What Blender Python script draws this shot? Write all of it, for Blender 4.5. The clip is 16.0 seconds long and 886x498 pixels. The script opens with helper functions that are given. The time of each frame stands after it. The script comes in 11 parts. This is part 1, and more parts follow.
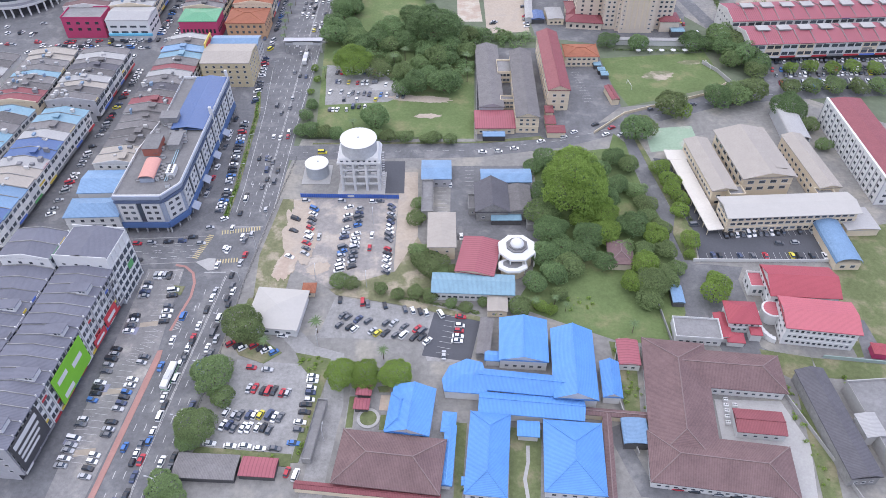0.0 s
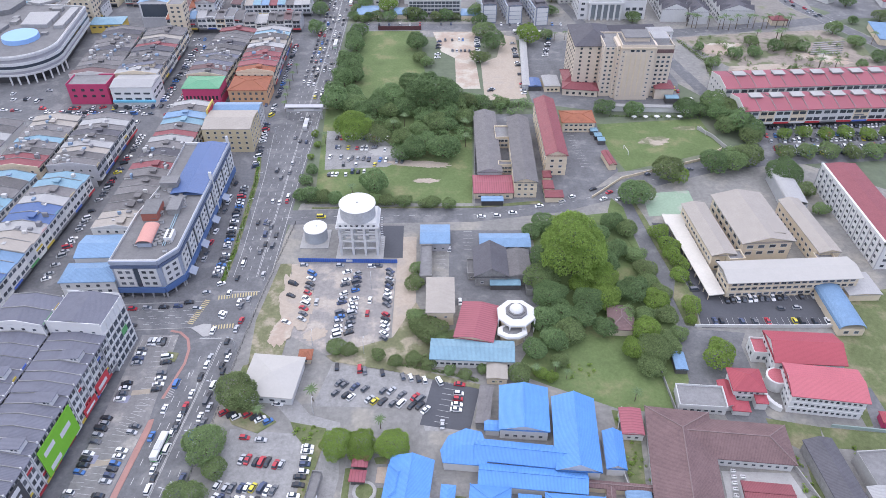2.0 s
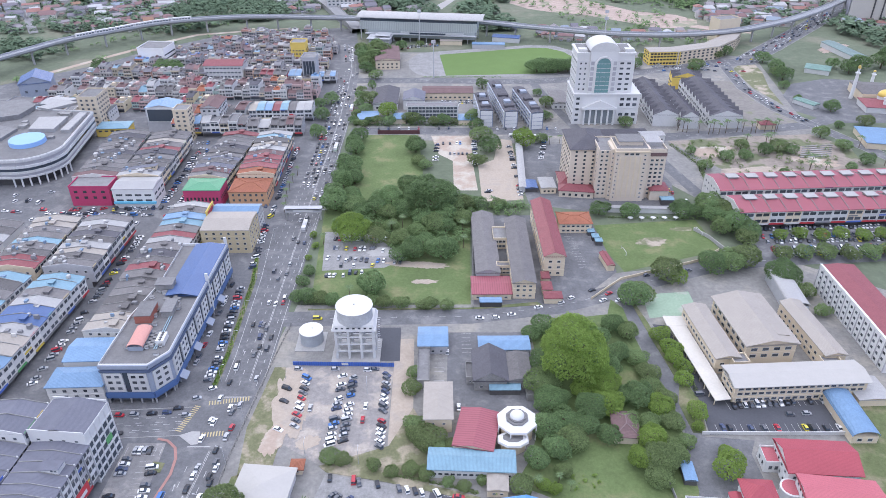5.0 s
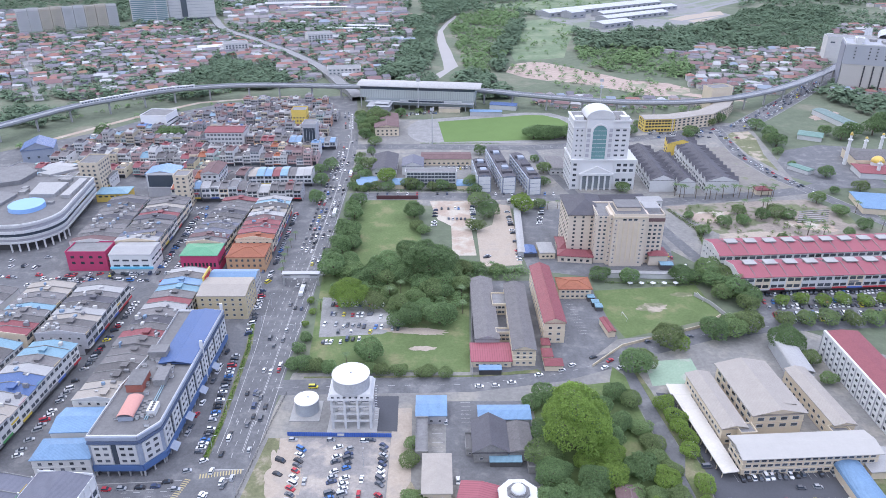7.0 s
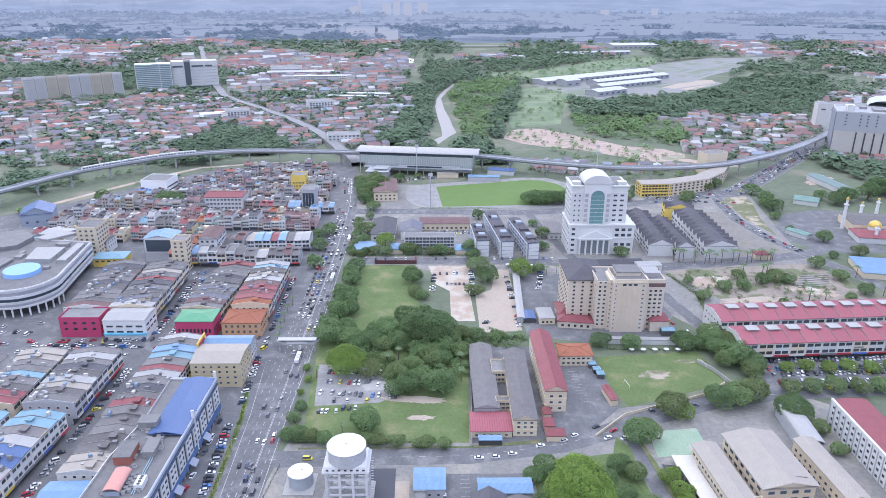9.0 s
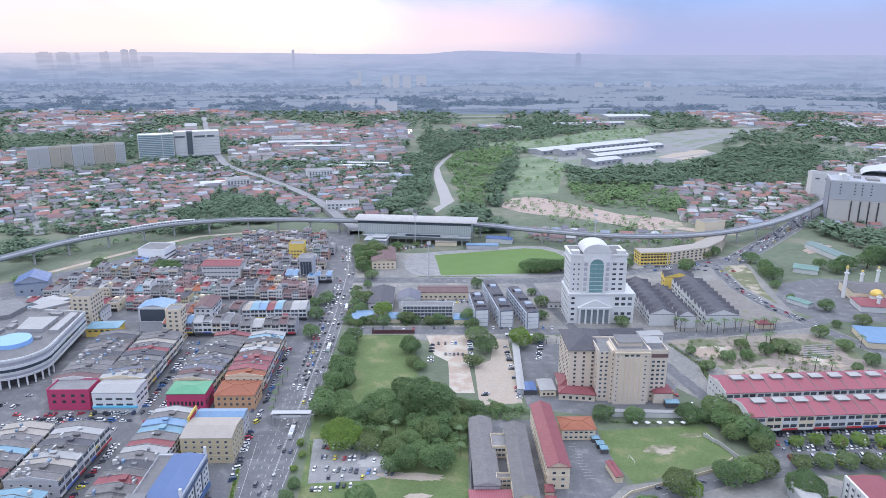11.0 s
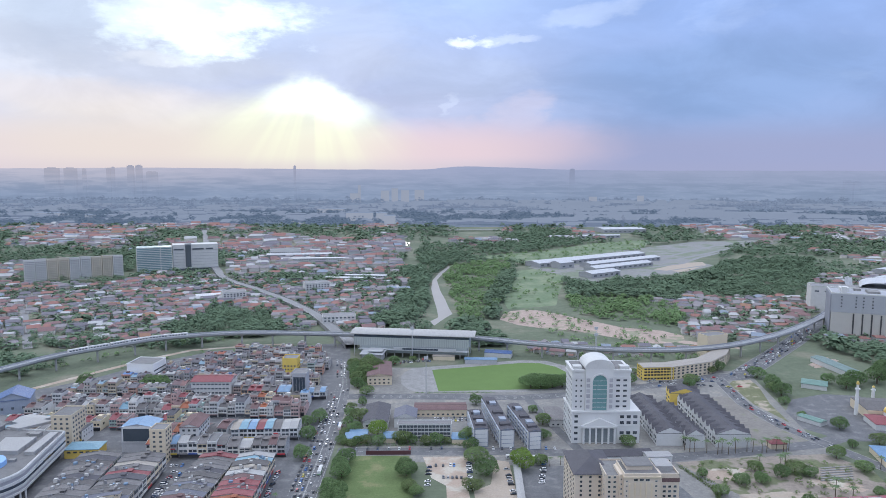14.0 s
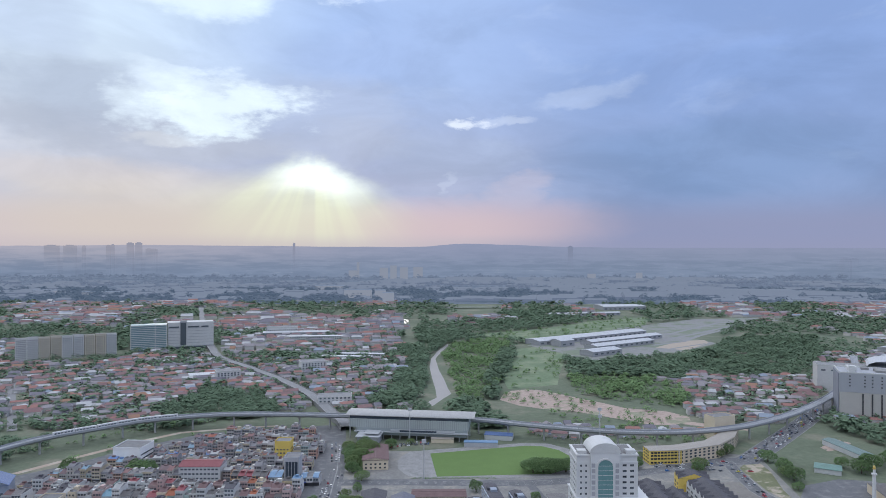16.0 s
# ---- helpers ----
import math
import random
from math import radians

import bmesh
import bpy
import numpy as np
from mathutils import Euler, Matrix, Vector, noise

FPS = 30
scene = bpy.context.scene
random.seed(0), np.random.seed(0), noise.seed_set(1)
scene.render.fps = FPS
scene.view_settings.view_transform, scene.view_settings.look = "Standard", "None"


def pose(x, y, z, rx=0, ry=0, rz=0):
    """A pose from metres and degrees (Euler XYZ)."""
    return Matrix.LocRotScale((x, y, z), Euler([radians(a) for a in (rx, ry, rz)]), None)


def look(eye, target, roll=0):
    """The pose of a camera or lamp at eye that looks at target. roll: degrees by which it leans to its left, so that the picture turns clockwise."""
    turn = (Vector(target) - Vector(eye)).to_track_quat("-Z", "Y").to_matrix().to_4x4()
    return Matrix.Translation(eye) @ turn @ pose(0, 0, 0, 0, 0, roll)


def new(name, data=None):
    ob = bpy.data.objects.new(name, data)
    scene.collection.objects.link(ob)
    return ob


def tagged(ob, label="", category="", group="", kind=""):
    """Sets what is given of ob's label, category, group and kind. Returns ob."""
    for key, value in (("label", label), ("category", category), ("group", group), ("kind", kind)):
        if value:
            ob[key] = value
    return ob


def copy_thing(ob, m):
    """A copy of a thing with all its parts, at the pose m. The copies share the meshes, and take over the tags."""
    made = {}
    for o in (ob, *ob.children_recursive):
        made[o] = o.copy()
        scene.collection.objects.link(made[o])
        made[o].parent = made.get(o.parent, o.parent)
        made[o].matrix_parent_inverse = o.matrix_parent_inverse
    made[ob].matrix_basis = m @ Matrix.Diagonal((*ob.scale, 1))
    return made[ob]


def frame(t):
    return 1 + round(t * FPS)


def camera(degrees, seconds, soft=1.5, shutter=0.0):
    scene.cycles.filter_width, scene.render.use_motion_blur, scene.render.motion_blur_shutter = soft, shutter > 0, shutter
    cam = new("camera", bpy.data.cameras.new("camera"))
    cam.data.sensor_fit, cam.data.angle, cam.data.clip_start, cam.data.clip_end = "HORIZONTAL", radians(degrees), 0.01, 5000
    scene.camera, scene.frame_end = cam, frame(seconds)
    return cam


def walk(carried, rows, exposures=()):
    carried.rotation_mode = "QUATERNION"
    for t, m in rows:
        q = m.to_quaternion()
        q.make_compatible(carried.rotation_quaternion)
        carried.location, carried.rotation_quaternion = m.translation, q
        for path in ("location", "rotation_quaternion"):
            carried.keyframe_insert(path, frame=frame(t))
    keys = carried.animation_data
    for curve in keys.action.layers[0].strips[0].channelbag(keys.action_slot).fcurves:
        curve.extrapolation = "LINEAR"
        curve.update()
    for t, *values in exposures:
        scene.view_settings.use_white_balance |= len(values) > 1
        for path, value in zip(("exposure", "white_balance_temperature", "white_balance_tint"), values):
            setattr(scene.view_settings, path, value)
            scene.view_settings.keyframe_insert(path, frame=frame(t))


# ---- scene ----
cam = camera(64.18, 16.0, soft=0.8)
# seconds, eye x y z, yaw, pitch, lean to the right
PATH_ROWS = [
    (0.0, 0.000, 0.000, 210.000, 0.000, -43.857, 0.169),
    (0.5, 0.042, 0.721, 209.989, -0.034, -42.697, 0.145),
    (1.0, 0.071, 1.440, 209.976, -0.069, -41.534, 0.122),
    (1.5, 0.090, 2.157, 209.960, -0.105, -40.261, 0.099),
    (2.0, 0.098, 2.873, 209.943, -0.142, -38.943, 0.078),
    (2.5, 0.098, 3.590, 209.923, -0.179, -37.622, 0.057),
    (3.0, 0.089, 4.311, 209.902, -0.216, -36.313, 0.037),
    (3.5, 0.072, 5.036, 209.879, -0.254, -35.017, 0.018),
    (4.0, 0.050, 5.769, 209.854, -0.292, -33.710, 0.001),
    (6.5, -0.125, 9.665, 209.710, -0.485, -27.297, -0.075),
    (7.0, -0.166, 10.518, 209.678, -0.523, -26.017, -0.088),
    (7.5, -0.207, 11.405, 209.645, -0.561, -24.725, -0.099),
    (8.0, -0.246, 12.333, 209.611, -0.598, -23.446, -0.110),
    (8.5, -0.284, 13.307, 209.576, -0.635, -22.173, -0.119),
    (9.0, -0.318, 14.333, 209.541, -0.671, -20.911, -0.128),
    (11.5, -0.411, 20.474, 209.360, -0.841, -14.000, -0.158),
    (12.0, -0.407, 21.955, 209.324, -0.871, -12.504, -0.162),
    (12.5, -0.394, 23.539, 209.287, -0.901, -11.007, -0.164),
    (13.0, -0.370, 25.234, 209.251, -0.929, -9.493, -0.165),
    (13.5, -0.335, 27.050, 209.216, -0.956, -7.957, -0.166),
    (14.0, -0.287, 28.996, 209.180, -0.981, -6.441, -0.165),
    (14.5, -0.226, 31.082, 209.146, -1.005, -4.887, -0.164),
    (15.0, -0.150, 33.316, 209.112, -1.027, -3.313, -0.162),
    (15.5, -0.059, 35.711, 209.078, -1.048, -1.758, -0.159),
    (16.0, 0.048, 38.276, 209.046, -1.066, -0.199, -0.155),
]
EXPOSURES = [(0.0, 0.05, 6640, 14), (3.5, 0.08, 6500, 14), (7.0, 0.14, 6250, 14), (9.0, 0.19, 6170, 14), (12.5, -0.2, 6260, 8), (14.5, -0.43, 6260, 7.5), (16.0, -0.68, 6330, 7)]
walk(cam, [(t, pose(x, y, z, 0, 0, yaw) @ pose(0, 0, 0, 90 + pitch) @ pose(0, 0, 0, 0, 0, -lean)) for t, x, y, z, yaw, pitch, lean in PATH_ROWS], EXPOSURES)

# ---------------------------------------------------------------- sky and sun
SUN_AZ, SUN_EL = -10.0, 14.0


def nd(tree, kind, **values):
    n = tree.nodes.new(kind)
    for key, value in values.items():
        if key in n.inputs:
            n.inputs[key].default_value = value
    return n


def mixer(tree, fac, a, b, blend="MIX"):
    n = tree.nodes.new("ShaderNodeMix")
    n.data_type, n.blend_type = "RGBA", blend
    for socket, value in ((n.inputs[0], fac), (n.inputs[6], a), (n.inputs[7], b)):
        if isinstance(value, bpy.types.NodeSocket):
            tree.links.new(value, socket)
        else:
            socket.default_value = value if isinstance(value, (int, float)) else (*value, 1)
    return n.outputs[2]


def calc(tree, op, a, b=0.0, clamp=False):
    n = tree.nodes.new("ShaderNodeMath")
    n.operation, n.use_clamp = op, clamp
    for socket, value in ((n.inputs[0], a), (n.inputs[1], b)):
        if isinstance(value, bpy.types.NodeSocket):
            tree.links.new(value, socket)
        else:
            socket.default_value = value
    return n.outputs[0]


def span(tree, value, lo, hi, a=0.0, b=1.0):
    n = tree.nodes.new("ShaderNodeMapRange")
    n.interpolation_type = "SMOOTHSTEP"
    tree.links.new(value, n.inputs[0])
    for i, x in enumerate((lo, hi, a, b)):
        n.inputs[i + 1].default_value = x
    return n.outputs[0]


def direction(az, el):
    a, e = radians(az), radians(el)
    return Vector((math.sin(a) * math.cos(e), math.cos(a) * math.cos(e), math.sin(e)))


def make_sky():
    world = bpy.data.worlds.new("evening_sky")
    scene.world = world
    world.use_nodes = True
    t = world.node_tree
    t.nodes.clear()
    out = t.nodes.new("ShaderNodeOutputWorld")
    back = nd(t, "ShaderNodeBackground", Strength=1.0)
    t.links.new(back.outputs[0], out.inputs[0])
    sky = t.nodes.new("ShaderNodeTexSky")
    sky.sky_type, sky.sun_disc = "NISHITA", False
    sky.sun_elevation, sky.sun_rotation = radians(SUN_EL), radians(SUN_AZ)
    co = t.nodes.new("ShaderNodeTexCoord")
    sep = t.nodes.new("ShaderNodeSeparateXYZ")
    t.links.new(co.outputs["Generated"], sep.inputs[0])
    z = sep.outputs[2]
    x, y = sep.outputs[0], sep.outputs[1]
    az = calc(t, "MULTIPLY", calc(t, "ARCTAN2", x, y), 57.2958)
    el = calc(t, "MULTIPLY", calc(t, "ARCSINE", z), 57.2958)
    # cloud deck: the direction laid out flat, so that clouds grow longer towards the horizon
    flat = t.nodes.new("ShaderNodeVectorMath")
    flat.operation = "MULTIPLY"
    t.links.new(co.outputs["Generated"], flat.inputs[0])
    flat.inputs[1].default_value = (1.0, 1.0, 2.4)
    n1 = nd(t, "ShaderNodeTexNoise", Scale=2.6, Detail=6.0, Roughness=0.5, Distortion=0.2)
    n2 = nd(t, "ShaderNodeTexNoise", Scale=8.5, Detail=7.0, Roughness=0.58, Distortion=0.35)
    n3 = nd(t, "ShaderNodeTexNoise", Scale=7.0, Detail=8.0, Roughness=0.62)
    for n in (n1, n2, n3):
        t.links.new(flat.outputs[0], n.inputs["Vector"])
    tear = t.nodes.new("ShaderNodeSeparateXYZ")
    t.links.new(n3.outputs["Color"], tear.inputs[0])

    def patch(a0, e0, wa, we, soft=0.8, torn=2.0, tilt=0.0):
        """A cloud or gap round a direction, half as wide and high as given (degrees), with a torn edge."""
        da = calc(t, "ADD", calc(t, "SUBTRACT", az, a0), calc(t, "MULTIPLY", calc(t, "SUBTRACT", tear.outputs[0], 0.5), torn * 6.0))
        de = calc(t, "ADD", calc(t, "SUBTRACT", el, e0), calc(t, "MULTIPLY", calc(t, "SUBTRACT", tear.outputs[1], 0.5), torn * 2.6))
        de = calc(t, "ADD", de, calc(t, "MULTIPLY", da, tilt))
        q = calc(t, "ADD", calc(t, "POWER", calc(t, "ABSOLUTE", calc(t, "DIVIDE", da, wa)), 2.0), calc(t, "POWER", calc(t, "ABSOLUTE", calc(t, "DIVIDE", de, we)), 2.0))
        return calc(t, "SUBTRACT", 1.0, span(t, q, 1.0 - soft, 1.0 + soft * 0.6))

    def lay(base, amount, factor, rgb):
        return mixer(t, calc(t, "MULTIPLY", amount, factor), base, rgb)

    # blue-grey cloud overhead and to the east, paler grey to the west
    east = mixer(t, span(t, el, 2.0, 17.0), (0.37, 0.50, 0.84), (0.43, 0.61, 1.10))
    middle = mixer(t, span(t, el, 4.0, 16.0), (0.66, 0.71, 0.97), (0.60, 0.80, 1.28))
    west = mixer(t, span(t, el, 3.0, 17.0), (0.92, 0.90, 1.0), (1.04, 1.22, 1.48))
    base = mixer(t, span(t, az, -26.0, -4.0), west, middle)
    base = mixer(t, span(t, az, -1.0, 19.0), base, east)
    base = lay(base, span(t, n1.outputs[0], 0.46, 0.60), 0.22, (0.52, 0.64, 1.0))
    base = lay(base, calc(t, "MULTIPLY", span(t, n2.outputs[0], 0.55, 0.70), span(t, el, 3.0, 8.0)), 0.12, (0.95, 1.1, 1.45))
    # grey bars of cloud in the west, blue ones to the east
    for a0, e0, wa, we, amount, rgb in ((-27, 11.2, 6.5, 2.6, 0.75, (0.68, 0.77, 0.98)), (-27, 8.6, 9.0, 1.3, 0.6, (0.70, 0.76, 0.95)), (-18, 7.6, 7.5, 1.5, 0.6, (0.78, 0.82, 0.98)), (-8, 10.5, 6.5, 2.8, 0.6, (0.72, 0.81, 1.08)), (-6, 8.0, 5.5, 2.0, 0.6, (0.74, 0.80, 1.02)),
                                        (2, 7.0, 6, 2.0, 0.5, (0.60, 0.70, 0.98)), (22, 7.0, 12, 3.2, 0.55, (0.33, 0.49, 0.84)), (27, 13.0, 5, 1.8, 0.4, (0.35, 0.51, 0.92)), (18, 16.5, 10, 2.2, 0.3, (0.46, 0.64, 1.12)), (-29, 15.5, 5, 2.0, 0.5, (0.80, 0.92, 1.22)), (-4, 15.0, 7, 3.0, 0.4, (0.60, 0.77, 1.22))):
        base = lay(base, patch(a0, e0, wa, we, 0.95, 1.8), amount, rgb)
    # cream and pink low over the land
    low = calc(t, "SUBTRACT", 1.0, span(t, el, 1.6, 4.4))
    base = lay(base, low, 0.8, mixer(t, span(t, az, 2.0, 17.0), (1.1, 0.90, 0.92), (0.50, 0.52, 0.78)))
    base = lay(base, patch(-26.5, 5.2, 7.5, 1.4, 0.9, 1.0), 0.55, (1.12, 1.0, 0.96))
    base = lay(base, patch(-18, 2.0, 15, 3.4, 1.0, 0.6), 0.65, (1.14, 1.0, 0.86))
    base = lay(base, patch(3.2, 1.9, 11.5, 2.0, 1.0, 1.2), 0.36, (1.14, 0.80, 0.86))
    base = lay(base, patch(8.0, 4.4, 3.4, 1.0, 1.0, 1.8, -0.18), 0.45, (0.86, 0.78, 0.95))
    # the veiled sun: its light breaks out under the ragged edge of a cloud and falls in broad rays
    ramp = t.nodes.new("ShaderNodeValToRGB")
    stops = ((-25.0, 3.2), (-20.0, 4.2), (-16.0, 4.9), (-12.6, 5.9), (-11.0, 6.8), (-9.8, 6.9), (-8.6, 6.4), (-7.0, 5.6), (-5.2, 4.9), (-3.2, 3.9), (-0.6, 2.4))
    e = ramp.color_ramp.elements
    while len(e) < len(stops):
        e.new(0.5)
    for k, (a0, top) in enumerate(stops):
        e[k].position, e[k].color = (a0 + 25.0) / 25.0, (top / 10.0, top / 10.0, top / 10.0, 1)
    t.links.new(calc(t, "DIVIDE", calc(t, "ADD", az, 25.0), 25.0), ramp.inputs[0])
    ragged = calc(t, "MULTIPLY", calc(t, "SUBTRACT", tear.outputs[1], 0.5), 3.4)
    under = calc(t, "SUBTRACT", calc(t, "ADD", calc(t, "MULTIPLY", ramp.outputs[0], 10.0), ragged), el)
    da, de = calc(t, "SUBTRACT", az, -8.6), calc(t, "SUBTRACT", el, 5.6)
    far = calc(t, "SQRT", calc(t, "ADD", calc(t, "MULTIPLY", da, da), calc(t, "MULTIPLY", calc(t, "MULTIPLY", de, de), 2.4)))
    fan = nd(t, "ShaderNodeTexNoise", Scale=4.2, Detail=2.0, Roughness=0.5)
    fan.noise_dimensions = "1D"
    t.links.new(calc(t, "ARCTAN2", calc(t, "ADD", da, 0.6), calc(t, "SUBTRACT", 8.6, el)), fan.inputs["W"])
    ray = span(t, fan.outputs[0], 0.36, 0.64, 0.62, 1.0)
    side = calc(t, "MULTIPLY", span(t, az, -28.0, -13.0), span(t, az, 2.5, -8.0))
    shine = calc(t, "MULTIPLY", calc(t, "MULTIPLY", calc(t, "SUBTRACT", 1.0, span(t, far, 1.5, 15.5)), ray), calc(t, "MULTIPLY", span(t, under, -1.3, 1.7), side), True)
    base = lay(base, shine, 0.76, (1.42, 1.46, 1.06))
    core = calc(t, "MULTIPLY", calc(t, "SUBTRACT", 1.0, span(t, far, 0.8, 5.6)), calc(t, "MULTIPLY", span(t, under, -0.9, 0.9), calc(t, "SUBTRACT", 1.0, span(t, under, 1.5, 3.4))), True)
    base = lay(base, core, 0.75, (1.85, 1.98, 1.9))
    # torn white gaps
    base = lay(base, patch(-18.6, 10.7, 6.4, 2.0, 1.0, 4.2, 0.05), 0.6, (1.34, 1.50, 1.66))
    base = lay(base, patch(-17.2, 10.3, 4.2, 1.2, 1.0, 3.6, 0.03), 0.5, (1.55, 1.74, 1.84))
    base = lay(base, patch(-19.5, 12.6, 3.0, 1.0, 0.9, 1.6, 0.3), 0.45, (1.3, 1.46, 1.66))
    base = lay(base, patch(-19.0, 18.8, 6.0, 1.8, 0.9, 2.0), 0.7, (1.42, 1.62, 1.82))
    base = lay(base, patch(-8.5, 19.6, 6.0, 0.7, 0.9, 1.6), 0.6, (1.32, 1.5, 1.78))
    base = lay(base, patch(-20.5, 8.1, 2.6, 0.5, 0.9, 1.4), 0.5, (1.1, 1.12, 1.2))
    for a0, e0, wa, we, amount in ((2.8, 10.2, 1.5, 0.42, 0.95), (6.0, 10.5, 2.4, 0.4, 0.3), (12.6, 12.1, 4.0, 0.75, 0.2), (1.0, 5.0, 0.5, 0.7, 0.15)):
        base = lay(base, patch(a0, e0, wa, we, 0.9, 1.6, -0.1), amount, (1.25, 1.34, 1.56))
    # fine billows over the whole deck, and the dull haze along the horizon
    billow = t.nodes.new("ShaderNodeVectorMath")
    billow.operation = "SCALE"
    t.links.new(base, billow.inputs[0])
    n5 = nd(t, "ShaderNodeTexNoise", Scale=5.2, Detail=8.0, Roughness=0.6, Distortion=0.5)
    t.links.new(flat.outputs[0], n5.inputs["Vector"])
    t.links.new(span(t, n5.outputs[0], 0.34, 0.66, 1.02, 1.17), billow.inputs["Scale"])
    base = mixer(t, span(t, el, 1.5, 5.0), base, billow.outputs[0])
    haze = calc(t, "SUBTRACT", 1.0, span(t, el, -0.2, 1.2))
    base = lay(base, haze, 0.6, mixer(t, span(t, az, -6.0, 14.0), (0.92, 0.80, 0.85), (0.50, 0.52, 0.76)))
    # the overcast brightens towards the zenith, with a share of clear sky behind it
    lift = span(t, z, 0.30, 0.85)
    base = mixer(t, lift, base, (2.0, 2.08, 2.4))
    thin = mixer(t, 1.0, sky.outputs[0], (0.06, 0.06, 0.06), "MULTIPLY")
    total = mixer(t, calc(t, "MULTIPLY", lift, 0.5), base, mixer(t, 1.0, base, thin, "ADD"))
    below = span(t, z, -0.03, 0.0)
    total = mixer(t, below, (0.3, 0.3, 0.34), total)
    t.links.new(total, back.inputs[0])


make_sky()
sun_data = bpy.data.lights.new("sun", "SUN")
sun_data.energy, sun_data.angle, sun_data.color = 0.6, radians(25), (1.0, 0.93, 0.84)
sun = new("sun", sun_data)
sun.matrix_world = look(direction(SUN_AZ, SUN_EL) * 500, (0, 0, 0))

# ---------------------------------------------------------------- materials
def mat(name, rgb, rough=0.75, var=0.18, large=0.06, fine=1.2, bump=0.0, rnd=0.0, metal=0.0, island=0.0, ribs=None, second=None, spec=0.3, hue=0.0, thin=0.0):
    """A procedural surface: two scales of noise, an optional second colour in patches, ribs (axis, metres), and a value that varies by object or island."""
    m = bpy.data.materials.new(name)
    m.use_nodes = True
    t = m.node_tree
    b = t.nodes["Principled BSDF"]
    b.inputs["Roughness"].default_value = rough
    b.inputs["Metallic"].default_value = metal
    b.inputs["Specular IOR Level"].default_value = spec
    geo = t.nodes.new("ShaderNodeNewGeometry")
    info = t.nodes.new("ShaderNodeObjectInfo")
    n1 = nd(t, "ShaderNodeTexNoise", Scale=large, Detail=4.0, Roughness=0.6)
    n2 = nd(t, "ShaderNodeTexNoise", Scale=fine, Detail=4.0, Roughness=0.8)
    for n in (n1, n2):
        t.links.new(geo.outputs["Position"], n.inputs["Vector"])
    col = (*rgb,)
    if second:
        col = mixer(t, span(t, n1.outputs[0], second[1], second[2]), rgb, second[0])
    f = calc(t, "ADD", calc(t, "MULTIPLY", calc(t, "SUBTRACT", n1.outputs[0], 0.5), 2.4 * var), calc(t, "MULTIPLY", calc(t, "SUBTRACT", n2.outputs[0], 0.5), 3.0 * var))
    f = calc(t, "ADD", f, 1.0)
    if rnd:
        f = calc(t, "MULTIPLY", f, calc(t, "ADD", calc(t, "MULTIPLY", info.outputs["Random"], 2 * rnd), 1 - rnd))
    if island:
        f = calc(t, "MULTIPLY", f, calc(t, "ADD", calc(t, "MULTIPLY", geo.outputs["Random Per Island"], 2 * island), 1 - island))
    height = n2.outputs[0]
    if ribs:
        oc = t.nodes.new("ShaderNodeTexCoord")
        w = nd(t, "ShaderNodeTexWave", Scale=0.314 / ribs[1], Distortion=0.0)
        w.wave_type, w.bands_direction, w.wave_profile = "BANDS", ribs[0], "SIN"
        t.links.new(oc.outputs["Object"], w.inputs["Vector"])
        line = span(t, w.outputs[1], 0.75, 1.0)
        f = calc(t, "MULTIPLY", f, calc(t, "SUBTRACT", 1.0, calc(t, "MULTIPLY", line, 0.24)))
        height = w.outputs[1]
    v = t.nodes.new("ShaderNodeVectorMath")
    v.operation = "SCALE"
    if isinstance(col, tuple):
        v.inputs[0].default_value = col
    else:
        t.links.new(col, v.inputs[0])
    t.links.new(f, v.inputs["Scale"])
    final = v.outputs[0]
    if hue:
        h = t.nodes.new("ShaderNodeHueSaturation")
        t.links.new(calc(t, "ADD", 0.5 - hue, calc(t, "MULTIPLY", info.outputs["Random"], 2 * hue)), h.inputs["Hue"])
        t.links.new(final, h.inputs["Color"])
        final = h.outputs[0]
    t.links.new(final, b.inputs["Base Color"])
    if thin:
        glow = t.nodes.new("ShaderNodeBsdfTranslucent")
        both = t.nodes.new("ShaderNodeMixShader")
        both.inputs[0].default_value = thin
        t.links.new(final, glow.inputs["Color"])
        t.links.new(b.outputs[0], both.inputs[1])
        t.links.new(glow.outputs[0], both.inputs[2])
        t.links.new(both.outputs[0], t.nodes["Material Output"].inputs["Surface"])
    if bump:
        bp = nd(t, "ShaderNodeBump", Strength=min(1.0, bump), Distance=0.15)
        t.links.new(height, bp.inputs["Height"])
        t.links.new(bp.outputs[0], b.inputs["Normal"])
    return m


def island_palette(name, stops, rough=0.8, var=0.12):
    """A surface whose colour is picked island by island from a row of colours."""
    m = mat(name, (0.5, 0.5, 0.5), rough, var)
    t = m.node_tree
    geo = t.nodes.new("ShaderNodeNewGeometry")
    ramp = t.nodes.new("ShaderNodeValToRGB")
    ramp.color_ramp.interpolation = "CONSTANT"
    e = ramp.color_ramp.elements
    while len(e) < len(stops):
        e.new(0.5)
    for i, (at, rgb) in enumerate(stops):
        e[i].position, e[i].color = at, (*rgb, 1)
    t.links.new(geo.outputs["Random Per Island"], ramp.inputs[0])
    for n in t.nodes:
        if n.type == "VECT_MATH" and n.operation == "SCALE":
            t.links.new(ramp.outputs[0], n.inputs[0])
    return m



